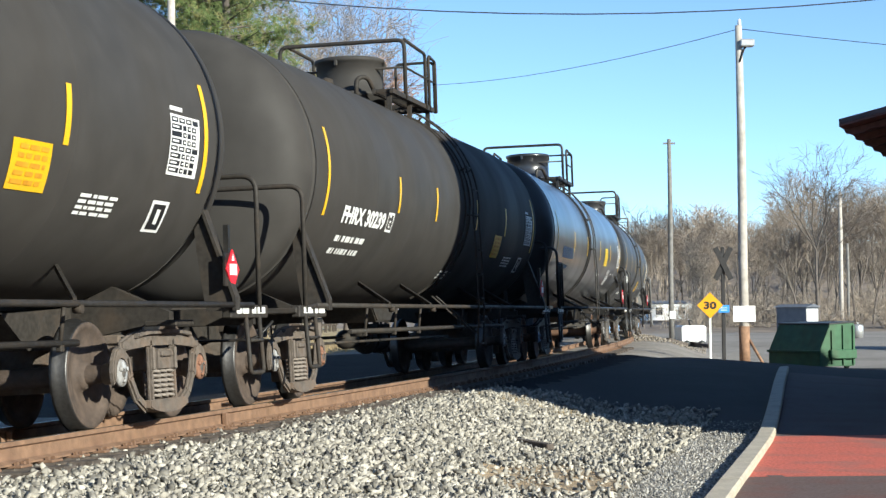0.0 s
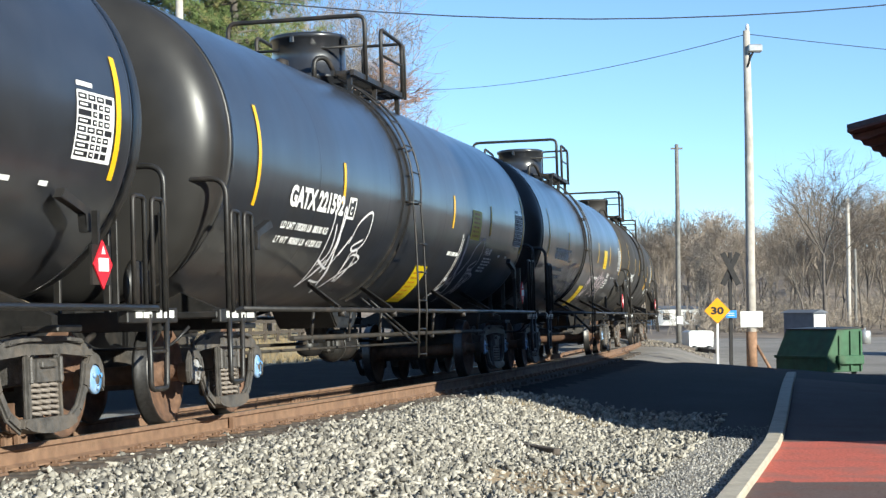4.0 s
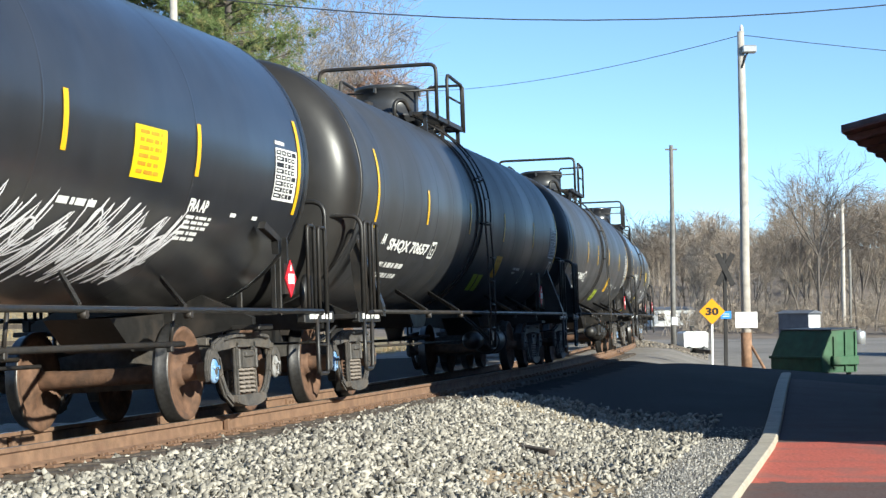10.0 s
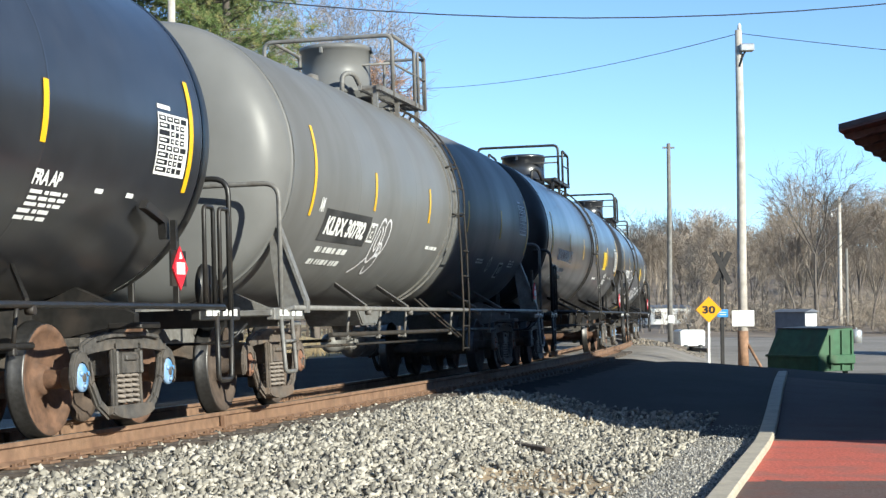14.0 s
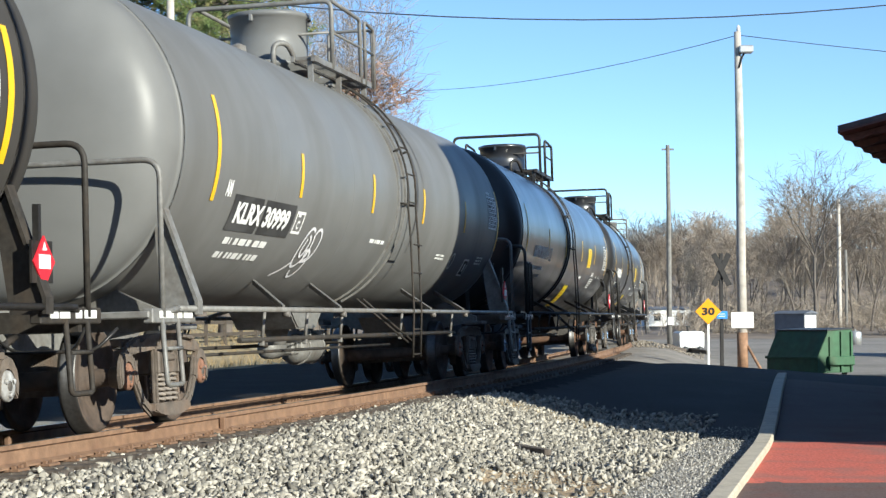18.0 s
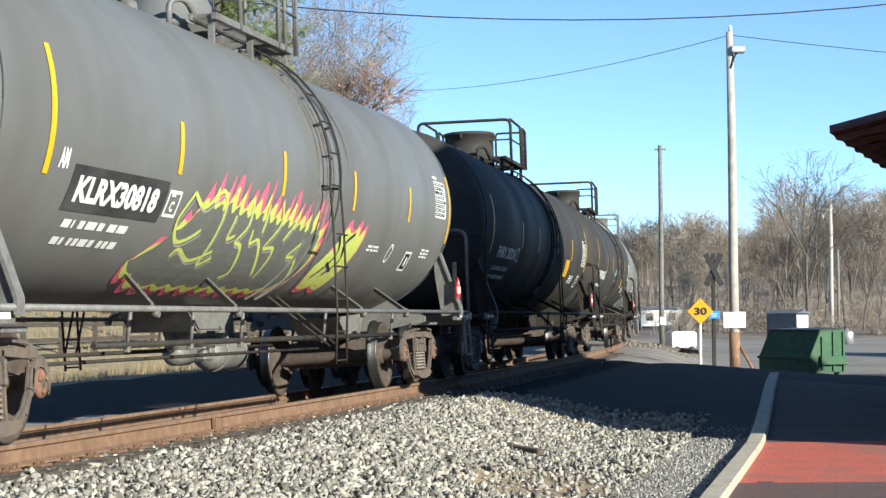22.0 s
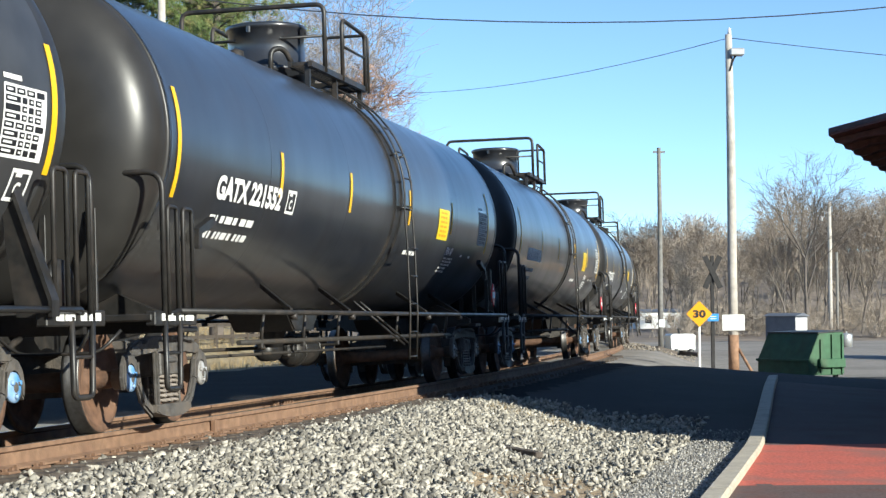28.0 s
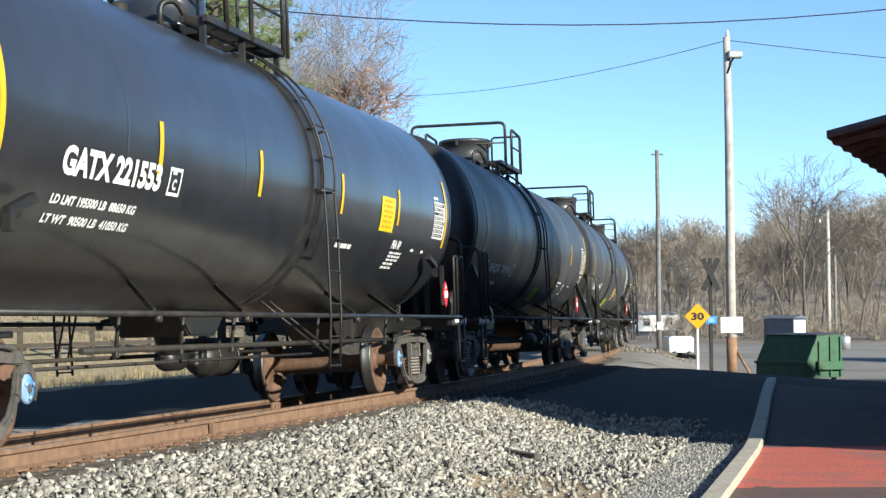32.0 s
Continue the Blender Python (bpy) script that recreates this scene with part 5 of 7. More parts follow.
for pl in me.polygons:
    if pl.center.y > 156 and abs(pl.center.x) < 900:
        pl.material_index = 4
tagged(new("ground", me), "grey grit, dusty lot and dry grass reaching the horizon", "ground", kind="structure")


def sheet(name, inside, x0, x1, y0, y1, step, lift, material, label, category):
    """A surface laid 6 mm or more over the ground, where inside() holds."""
    vs, idx, fs = [], {}, []

    def at(i, j):
        if (i, j) not in idx:
            x, y = x0 + i * step, y0 + j * step
            idx[(i, j)] = len(vs)
            vs.append((x, y, height(x, y) + lift))
        return idx[(i, j)]
    for i in range(int((x1 - x0) / step)):
        for j in range(int((y1 - y0) / step)):
            if inside(x0 + (i + 0.5) * step, y0 + (j + 0.5) * step):
                fs.append((at(i, j), at(i + 1, j), at(i + 1, j + 1), at(i, j + 1)))
    return tagged(new(name, from_arrays(name, vs, fs, material, True)), label, category, kind="structure")


def kerb_x(y):
    """The kerb's outer edge in plan: straight, with a bend at its middle."""
    return 2.06 + (y - 14.9) * 0.226 if y < 22.4 else 3.755 + (y - 22.4) * 0.196


def wob(x, y, k=1.0):
    return noise.noise(Vector((x * k, y * k, 3.1)))


sheet("road", lambda x, y: (beside(x, y)[0] > 1.35 + 0.2 * wob(x, y)) and y > 24.6 + 0.7 * wob(x, y, 0.8) + 0.2 * max(0, 3 - x) and y < 50 and x < 40 and (x < kerb_x(y) + 0.14 if y < 39 else True),
      -4, 40, 24, 52, 0.25, 0.012, ASPHALT, "dark worn asphalt of the road crossing and platform edge", "road")
sheet("platform_paving", lambda x, y: kerb_x(y) + 0.10 < x and y > 22.9, 2, 40, 20, 39, 0.25, 0.016, PLATFORM, "dark asphalt paving on the platform beyond the red strip", "pavement")
sheet("red_paving", lambda x, y: kerb_x(y) + 0.10 < x and 16.6 + 0.3 * wob(x, y, 1.5) < y < 22.95, 2, 24, 15, 23.2, 0.12, 0.022, RED_PAVING, "worn red-surfaced strip of the platform", "pavement")
sheet("brown_paving", lambda x, y: kerb_x(y) + 0.12 < x and y < 17.3 + 0.25 * wob(x, y, 1.8), 0, 24, -12, 19, 0.15, 0.028, GREY_PAVING, "grey-brown worn platform paving", "pavement")

# kerb of cast lengths
kerb = thing("kerb", "pale weathered concrete kerb in cast lengths by the platform", "kerb", kind="structure")
for i in range(17):
    y0 = 9.0 + i * 1.83
    y1 = y0 + 1.81
    bm = bmesh.new()
    h0, h1 = height(kerb_x(y0), y0), height(kerb_x(y1), y1)
    vs = []
    for y, h in ((y0, h0), (y1, h1)):
        x = kerb_x(y)
        vs.append([bm.verts.new(v) for v in ((x, y, h - 0.2), (x + 0.01, y, h + 0.075), (x + 0.03, y, h + 0.095), (x + 0.20, y, h + 0.10), (x + 0.22, y, h + 0.08), (x + 0.22, y, h - 0.2))])
    for k in range(6):
        bm.faces.new((vs[0][k], vs[0][(k + 1) % 6], vs[1][(k + 1) % 6], vs[1][k]))
    bm.faces.new(vs[0])
    bm.faces.new(vs[1])
    part("kerb_stone", bm, CONCRETE, kerb)

# ---- track ----
track = thing("track", "curved railway track of rusty rails on ballasted timber ties", "track", kind="structure")
RAIL_PROFILE = [(-0.037, 0.0), (0.037, 0.0), (0.037, -0.035), (0.009, -0.050), (0.009, -0.140), (0.075, -0.165), (0.075, -0.18), (-0.075, -0.18), (-0.075, -0.165), (-0.009, -0.140), (-0.009, -0.050), (-0.037, -0.035)]
for lat in (-0.035, 1.54):
    bm = bmesh.new()
    prev = None
    s = -60.0
    while s < 300:
        ring = [bm.verts.new(on_track(s, lat + a, z)) for a, z in RAIL_PROFILE]
        if prev:
            for k in range(len(RAIL_PROFILE)):
                f = bm.faces.new((prev[k], prev[(k + 1) % 12], ring[(k + 1) % 12], ring[k]))
                f.material_index = 1 if k == 0 else 0
        prev = ring
        s += 1.5 if -12 < s < 60 else 6.0
    part("rail", bm, [RAIL_RUST, RAIL_HEAD], track)


def oriented(s, lat, z):
    p = on_track(s, lat, z)
    return Matrix.Translation(p) @ Matrix.Rotation(math.pi / 2 - rail_line(s)[2], 4, "Z") @ Matrix.Rotation(-math.atan(CANT), 4, "X")


tie_me = shared("tie", "tie", TIE_WOOD, lambda bm: box(bm, (0, 0, 0), (0.23, 2.6, 0.18), bevel=0.012))
plate_me = shared("tie_plate", "tie_plate", RAIL_RUST, lambda bm: (box(bm, (0, 0, 0), (0.19, 0.34, 0.022), bevel=0.004), *[box(bm, (a, b, 0.02), (0.035, 0.03, 0.03)) for a, b in ((-0.05, -0.11), (0.05, 0.11), (0.06, -0.11))]))
anchor_me = shared("rail_anchor", "rail_anchor", RAIL_RUST, lambda bm: (box(bm, (0, 0, -0.03), (0.03, 0.22, 0.03)), box(bm, (0, -0.10, -0.005), (0.03, 0.03, 0.06)), box(bm, (0, 0.10, -0.005), (0.03, 0.03, 0.06))))
TIE_S = []
rnd = random.Random(11)
s = -9.0
while s < 45:
    TIE_S.append(s)
    put("tie", tie_me, track, oriented(s, 0.7525 + rnd.uniform(-0.04, 0.04), -0.288))
    for lat in (-0.035, 1.54):
        put("tie_plate", plate_me, track, oriented(s, lat, -0.187))
    if s < 24 and rnd.random() < 0.6:
        put("rail_anchor", anchor_me, track, oriented(s + 0.16, -0.035, -0.165))
        put("rail_anchor", anchor_me, track, oriented(s + 0.16, 1.54, -0.165))
    s += 0.52 + rnd.uniform(-0.03, 0.03)
joint_me = shared("joint_bar", "joint_bar", RAIL_RUST, lambda bm: (prism(bm, [(-0.028, -0.055), (-0.045, -0.07), (-0.040, -0.12), (-0.055, -0.15), (-0.012, -0.15), (-0.012, -0.055)], -0.46, 0.46, "yz"),
                                                                  *[box(bm, (x, -0.055, -0.10), (0.035, 0.03, 0.035)) for x in (-0.36, -0.22, -0.08, 0.08, 0.22, 0.36)]))
put("bond_clamp", shared("clamp", "bond_clamp", RAIL_RUST, lambda bm: box(bm, (0, -0.05, -0.10), (0.06, 0.06, 0.13), bevel=0.01)), track, oriented(3.0, -0.035, 0))
put("joint_bar", joint_me, track, oriented(10.5, 1.54, 0))
for s0 in (1.15, 1.42):
    put("bond_clamp", MESHES["clamp"], track, oriented(s0, 1.54, 0))


OILY = mat("oily_dark_bed_dirt", (0.085, 0.070, 0.058), 0.9, grain=30, vary=0.4, stain=5, stain_col=(0.20, 0.17, 0.14), stain_amt=0.6, bump=0.6, bump_scale=50, spec=0.2)
sheet("bed_dirt", lambda x, y: -1.6 < beside(x, y)[0] < 0.66 + 0.10 * wob(x, y, 2.0), -6.5, 4.0, 9, 40, 0.16, 0.012, OILY, "dark oily dirt of the track bed between and beside the rails", "dirt")


# ---- loose stone: one joined object for each sort ----
def stones(name, count, place, lo, hi, material, label, seed):
    """Crushed stones: skewed blocks strewn where place() puts them."""
    g = np.random.default_rng(seed)
    base = np.array([(x * (0.7 + 0.6 * (z < 0)), y * (0.75 + 0.5 * (x > 0)), z) for x in (-0.5, 0.5) for y in (-0.5, 0.5) for z in (-0.5, 0.5)])
    quad = np.array(((0, 1, 3, 2), (4, 6, 7, 5), (0, 4, 5, 1), (2, 3, 7, 6), (0, 2, 6, 4), (1, 5, 7, 3)))
    vs, fs, k = [], [], 0
    while k < count:
        p = place(g)
        if p is None:
            continue
        size = lo + (hi - lo) * g.random() ** 1.6
        b = base * (1 + g.uniform(-0.45, 0.45, (8, 3))) * size * g.uniform((0.9, 0.5, 0.35), (1.6, 0.95, 0.7))
        q = g.normal(size=4)
        q /= np.linalg.norm(q)
        w, x, y, z = q
        rot = np.array(((1 - 2 * (y * y + z * z), 2 * (x * y - z * w), 2 * (x * z + y * w)), (2 * (x * y + z * w), 1 - 2 * (x * x + z * z), 2 * (y * z - x * w)), (2 * (x * z - y * w), 2 * (y * z + x * w), 1 - 2 * (x * x + y * y))))
        vs.append(b @ rot.T + (p[0], p[1], p[2] + size * 0.22))
        fs.append(quad + 8 * k)
        k += 1
    me = bpy.data.meshes.new(name)
    vs, fs = np.concatenate(vs), np.concatenate(fs)
    me.vertices.add(len(vs))
    me.vertices.foreach_set("co", vs.ravel())
    me.loops.add(fs.size)
    me.loops.foreach_set("vertex_index", fs.ravel())
    me.polygons.add(len(fs))
    me.polygons.foreach_set("loop_start", np.arange(0, fs.size, 4))
    me.update(calc_edges=True)
    me.materials.append(material)
    return tagged(new(name, me), label, "gravel", kind="stuff")


def in_dirt(x, y):
    return ((x - 0.95) / 0.62 + 0.35 * wob(x, y, 2.2)) ** 2 + ((y - 17.2) / 1.5 + 0.35 * wob(y, x, 2.2)) ** 2 < 1


def shoulder(g):
    s = g.uniform(-4.5, 13.5)
    r = 0.12 + 4.2 * g.random() ** 1.1
    fade = 1.0 if s < 10 else max(0.0, 1 - (s - 10) / 3.5)
    if g.random() > fade * (1 if r < 2.6 else max(0.2, 1 - (r - 2.6) / 2.4)):
        return None
    x, y, _ = rail_line(s, -r)
    if in_dirt(x, y) and g.random() < 0.8:
        return None
    z = height(x, y)
    if r < 0.58:                                          # ties show between the few stones by the rail
        on_tie = min(abs(s - q) for q in TIE_S) < 0.13
        if g.random() < (0.97 if on_tie else 0.86) * (1.0 if r < 0.48 else 0.7):
            return None
        z = -0.205 if on_tie else min(z, -0.235)
    return x, y, z + (0.05 * g.random() if r > 0.95 else 0)


def flat_place(g):
    y = g.uniform(13.0, 26.0)
    x = g.uniform(-2.6, 4.6)
    if x > kerb_x(y) - 0.03 or beside(x, y)[0] < 1.2 or (in_dirt(x, y) and g.random() < 0.5):
        return None
    return x, y, height(x, y)


def between(g):
    s, lat = g.uniform(-6, 30), g.uniform(0.1, 4.6)
    if abs(lat - 1.54) < 0.1:
        return None
    p = on_track(s, lat, -0.235 if lat < 2.3 else -0.26)
    return p.x, p.y, p.z


stones("ballast_stones", 42000, shoulder, 0.018, 0.060, STONE, "pale crushed limestone ballast heaped beside the rail", 1)
stones("grit_stones", 30000, flat_place, 0.008, 0.026, GREY_STONE, "small grey crushed stones strewn by the kerb", 2)
stones("bed_stones", 6000, between, 0.03, 0.07, GREY_STONE, "grey stones lying between and behind the rails", 3)

# a patch of bare tan dirt among the stones, and dry weeds along the edge of the asphalt
sheet("dirt_patch", in_dirt, -0.5, 2.4, 14.5, 20, 0.06, 0.030, DIRT, "patch of bare tan dirt among the gravel", "dirt")


def weeds(name, count, place, label, seed, tall):
    g = random.Random(seed)
    vs, fs = [], []
    for _ in range(count):
        x, y = place(g)
        z = height(x, y)
        for k in range(7):
            a, ln = g.uniform(0, 6.28), tall * g.uniform(0.4, 1.0)
            lean = Vector((math.cos(a), math.sin(a), 0)) * ln * g.uniform(0.1, 0.6)
            u = Vector((-math.sin(a), math.cos(a), 0)) * g.uniform(0.002, 0.005)
            b, t = Vector((x, y, z)) + lean * 0.2, Vector((x, y, z + ln)) + lean
            o = len(vs)
            vs += [tuple(b - u), tuple(b + u), tuple(t)]
            fs.append((o, o + 1, o + 2))
    tagged(new(name, from_arrays(name, vs, fs, WEED)), label, "weeds", kind="stuff")


weeds("dry_weeds", 70, lambda g: (lambda u: (0.7 + 1.3 * u + g.gauss(0, 0.15), 25.6 - 0.9 * u + g.gauss(0, 0.25)))(g.random()), "dry brown weed stalks along the gravel's edge", 5, 0.16)


def far_side(g):
    p = on_track(g.uniform(-8, 70), 9.5 + 22 * g.random(), 0)
    return p.x, p.y


weeds("dry_grass", 9000, far_side, "dry straw-coloured grass behind the track", 6, 0.32)


def rubble(g):
    y = g.uniform(74, 104)
    x = (0.101 + 0.040 * g.random()) * y
    h = 0.05 * max(0.0, 1 - ((x / y - 0.117) / 0.016) ** 2) * max(0.0, 1 - ((y - 88) / 13) ** 2)
    return x, y, height(x, y) + h * g.random()


stones("rubble", 1100, rubble, 0.03, 0.09, RUBBLE, "pale broken rubble heaped by the track beyond the crossing", 8)

# ---- station: canopy and body beside the platform ----
BRICK = mat("old_red_brick", (0.25, 0.12, 0.085), 0.85, grain=9, vary=0.3, stain=1.0, stain_amt=0.4, bump=0.3, bump_scale=30)
SLATE = mat("dark_roof_slate", (0.055, 0.05, 0.055), 0.7, grain=6, vary=0.3, bump=0.3, bump_scale=20)
DARK_TIMBER = mat("dark_red_brown_timber", (0.075, 0.040, 0.035), 0.7, grain=12, vary=0.3)
U = Vector((0.345, 0.939, 0))                         # along the station
V = Vector((0.939, -0.345, 0))                        # away from the track
TIP = Vector((4.94, 23.0, 3.32))
station = thing("station", "brick railway station with a dark timber platform canopy", "building")


def slab(bm, pts, thick):
    lo = [bm.verts.new(Vector(p) - Vector((0, 0, thick))) for p in pts]
    hi = [bm.verts.new(p) for p in pts]
    n = len(pts)
    bm.faces.new(hi)
    bm.faces.new(list(reversed(lo)))
    for i in range(n):
        bm.faces.new((lo[i], lo[(i + 1) % n], hi[(i + 1) % n], hi[i]))


bm = bmesh.new()
UP = Vector((0, 0, 1))
slab(bm, [TIP, TIP + V * 4.3 + UP * 1.0, TIP + V * 4.3 + U * 19 + UP * 1.0, TIP + U * 19], 0.06)
part("canopy_roof", bm, SLATE, station, "low-pitched dark canopy roof")
bm = bmesh.new()
slab(bm, [TIP - UP * 0.064, TIP + V * 4.3 + UP * 0.936, TIP + V * 4.3 + U * 19 + UP * 0.936, TIP + U * 19 - UP * 0.064], 0.03)
part("canopy_soffit", bm, DARK_TIMBER, station)
for i in range(20):                                   # shaped rafter tails under the eave
    p = TIP + U * (0.35 + 0.94 * i) - UP * 0.094
    bm = bmesh.new()
    prof = [(0.0, 0.0), (0.02, -0.05), (0.10, -0.085), (0.22, -0.10), (0.36, -0.07), (1.6, 0.10), (1.6, 0.34), (0.0, 0.0)][:-1]
    a = [bm.verts.new(p + V * (x + 0.01) + UP * (z + 0.23 * x - 0.004 if z <= 0 else z)) for x, z in prof]
    b = [bm.verts.new(v.co + U * 0.14) for v in a]
    bm.faces.new(a)
    bm.faces.new(list(reversed(b)))
    for k in range(len(a)):
        bm.faces.new((a[k], b[k], b[(k + 1) % len(a)], a[(k + 1) % len(a)]))
    part("rafter_tail", bm, DARK_TIMBER, station)
for i in range(4):                                    # posts that carry the canopy
    p = TIP + V * 3.9 + U * (0.8 + 5.6 * i)
    bm = bmesh.new()
    box(bm, (p.x, p.y, 1.62), (0.16, 0.16, 4.5))
    part("canopy_post", bm, DARK_TIMBER, station)


def block(name, corner, length, deep, low, high, material, hip=0.0, rise=0.0):
    """Walls of a block along the station, or its hipped roof."""
    bm = bmesh.new()
    c = [corner, corner + U * length, corner + U * length + V * deep, corner + V * deep]
    if hip:
        eave = [Vector((q.x, q.y, high)) for q in c]
        r0, r1 = corner + U * hip + V * deep * 0.5, corner + U * (length - hip) + V * deep * 0.5
        ridge = [bm.verts.new((q.x, q.y, high + rise)) for q in (r0, r1)]
        e = [bm.verts.new(q) for q in eave]
        for f in ((e[0], e[1], ridge[1], ridge[0]), (e[1], e[2], ridge[1]), (e[2], e[3], ridge[0], ridge[1]), (e[3], e[0], ridge[0]), tuple(reversed(e))):
            bm.faces.new(f)
    else:
        lo = [bm.verts.new((q.x, q.y, low)) for q in c]
        hi = [bm.verts.new((q.x, q.y, high)) for q in c]
        bm.faces.new(hi)
        bm.faces.new(list(reversed(lo)))
        for i in range(4):
            bm.faces.new((lo[i], lo[(i + 1) % 4], hi[(i + 1) % 4], hi[i]))
    part(name, bm, material, station)


C0 = Vector((8.2, 19.7, 0)) - U * 0.3
block("main_wall", C0, 11.4, 8.0, -0.9, 7.9, BRICK)
block("main_roof", C0 - V * 0.1, 11.4, 8.2, 0, 7.904, SLATE, 3.5, 3.0)
block("wing_wall", C0 + U * 11.42, 10.0, 7.0, -0.9, 6.0, BRICK)
block("wing_roof", C0 + U * 11.43 - V * 0.1, 10.2, 7.2, 0, 6.004, SLATE, 1.2, 1.4)

# plain far walls behind and beside the platform, unseen, added to block low sky
bm = bmesh.new()
ring = [(36, 76), (48, 20), (44, -30), (10, -52), (-40, -46)]
for (xa, ya), (xc, yc) in zip(ring, ring[1:]):
    q, w = Vector((xa, ya, -1.0)), Vector((xc, yc, -1.0))
    side_ = (w - q).normalized().cross(UP) * 0.4
    lo = [bm.verts.new(v) for v in (q, w, w + side_, q + side_)]
    hi = [bm.verts.new(v.co + UP * 10.5) for v in lo]
    bm.faces.new(hi)
    for i in range(4):
        bm.faces.new((lo[i], lo[(i + 1) % 4], hi[(i + 1) % 4], hi[i]))
tagged(part("wall_south", bm, mat("dull_brown_sky_screen", (0.10, 0.085, 0.07), 0.9, grain=0.4, vary=0.3, stain=0.1, stain_amt=0.4)), "unseen plain dull brown wall added behind the platform to block low sky", "wall", kind="structure")

# ---- poles, signs and wires ----
POLE_WOOD = mat("weathered_pole_timber", (0.44, 0.40, 0.355), 0.85, grain=5, vary=0.2, stain=1.5, stain_col=(0.26, 0.19, 0.13), stain_amt=0.7, bump=0.4, bump_scale=30, streak=True)
POLE_GREY = mat("grey_pole_timber", (0.18, 0.17, 0.155), 0.85, grain=5, vary=0.25, stain=1.5, stain_amt=0.5, bump=0.3, bump_scale=30, streak=True)
POLE_BROWN = mat("brown_pole_timber", (0.26, 0.15, 0.09), 0.85, grain=6, vary=0.3)
GALVANISED = mat("galvanised_steel", (0.5, 0.5, 0.49), 0.45, metal=0.6, grain=20, vary=0.15)
SIGN_YELLOW = mat("amber_sign_film", (0.80, 0.36, 0.01), 0.4, grain=6, vary=0.05)
SIGN_BLUE = mat("blue_sign_film", (0.05, 0.28, 0.72), 0.4, grain=6, vary=0.08)
SIGN_WHITE = mat("white_sign_enamel", (0.80, 0.80, 0.78), 0.4, grain=6, vary=0.05)
CABLE = mat("black_cable", (0.03, 0.035, 0.05), 0.6)
DARK_BACK = mat("dark_painted_timber", (0.028, 0.026, 0.026), 0.8, grain=10, vary=0.3)


def base(x, y):
    return Vector((x, y, height(x, y)))


def pole(label, x, y, top, r0, r1, material, group=""):
    th = thing("utility_pole", label, "pole", group)
    th.location = base(x, y)
    h = top - th.location.z
    bm = bmesh.new()
    tube(bm, [(0, 0, -0.3), (0, 0, h * 0.3), (0.02, 0, h * 0.7), (0.0, 0, h)], r0, 14, radii=[r0, r0 * 0.93, r0 * 0.5 + r1 * 0.5, r1])
    part("pole_shaft", bm, material, th)
    return th, h


lp, lh = pole("weathered timber pole with a floodlight and white sign", 8.91, 55.0, 9.45, 0.150, 0.10, POLE_WOOD)
lp.rotation_euler.y = radians(-0.25)
bm = bmesh.new()
box(bm, (0.22, -0.12, lh - 0.55), (0.42, 0.34, 0.22), Matrix.Identity(4), 0.03)
part("floodlight", bm, GALVANISED, lp, "grey floodlight housing")
bm = bmesh.new()
tube(bm, rounded([(0, -0.1, lh - 1.1), (0.12, -0.12, lh - 0.75), (0.2, -0.12, lh - 0.62)], 0.1), 0.03, 6)
part("floodlight_bracket", bm, DARK_BACK, lp)
bm = bmesh.new()
lathe(bm, [(lh, 0.0), (lh, 0.06), (lh + 0.16, 0.05), (lh + 0.22, 0.0)], 10, "z", (0.03, 0, 0))
part("insulator", bm, SIGN_WHITE, lp)
bm = bmesh.new()
box(bm, (-0.02, -0.17, 1.62), (0.66, 0.015, 0.47), bevel=0.004)
ws = part("notice_board", bm, SIGN_WHITE, lp, "white notice board with small print")
bm = bmesh.new()
for i, w in enumerate((0.3, 0.36, 0.26)):
    box(bm, (-0.02, -0.181, 1.74 - 0.1 * i), (w, 0.004, 0.02))
part("notice_print", bm, mat("faint_grey_print", (0.5, 0.42, 0.42), 0.6), ws)
bm = bmesh.new()
tube(bm, [(0.14, -0.05, 0.85), (0.60, -0.3, -0.05)], 0.045, 7)
part("pole_stay", bm, POLE_BROWN, lp)
bm = bmesh.new()
tube(bm, [(0.0, 0, 0.0), (0.0, 0, 1.25)], 0.16, 14)
part("pole_butt", bm, POLE_BROWN, lp)

fp, fh = pole("tall grey timber utility pole beside the track", 13.5, 110.0, 11.2, 0.16, 0.11, POLE_GREY)
bm = bmesh.new()
box(bm, (0, 0, fh - 0.25), (0.7, 0.1, 0.1))
part("cross_arm", bm, POLE_GREY, fp)
bm = bmesh.new()
box(bm, (0.05, -0.18, 1.6), (0.35, 0.02, 0.45), bevel=0.004)
part("small_plate", bm, SIGN_WHITE, fp)
rp, rh = pole("brown timber pole with a lamp arm at the wood's edge", 35.4, 165.0, 11.4, 0.2, 0.15, POLE_WOOD)
bm = bmesh.new()
tube(bm, rounded([(0, 0, rh - 1.0), (-0.6, 0, rh - 0.8), (-0.75, 0, rh - 1.2)], 0.2), 0.05, 6)
lathe(bm, [(rh - 1.7, 0.0), (rh - 1.7, 0.22), (rh - 1.3, 0.12), (rh - 1.2, 0.0)], 10, "z", (-0.75, 0, 0))
part("lamp_arm", bm, GALVANISED, rp)
pole("short brown timber pole beside a taller one", 36.0, 165.0, 6.9, 0.14, 0.12, POLE_GREY)
pole("pale timber pole behind the train by the pine", -9.35, 64.0, 12.5, 0.16, 0.13, POLE_WOOD)

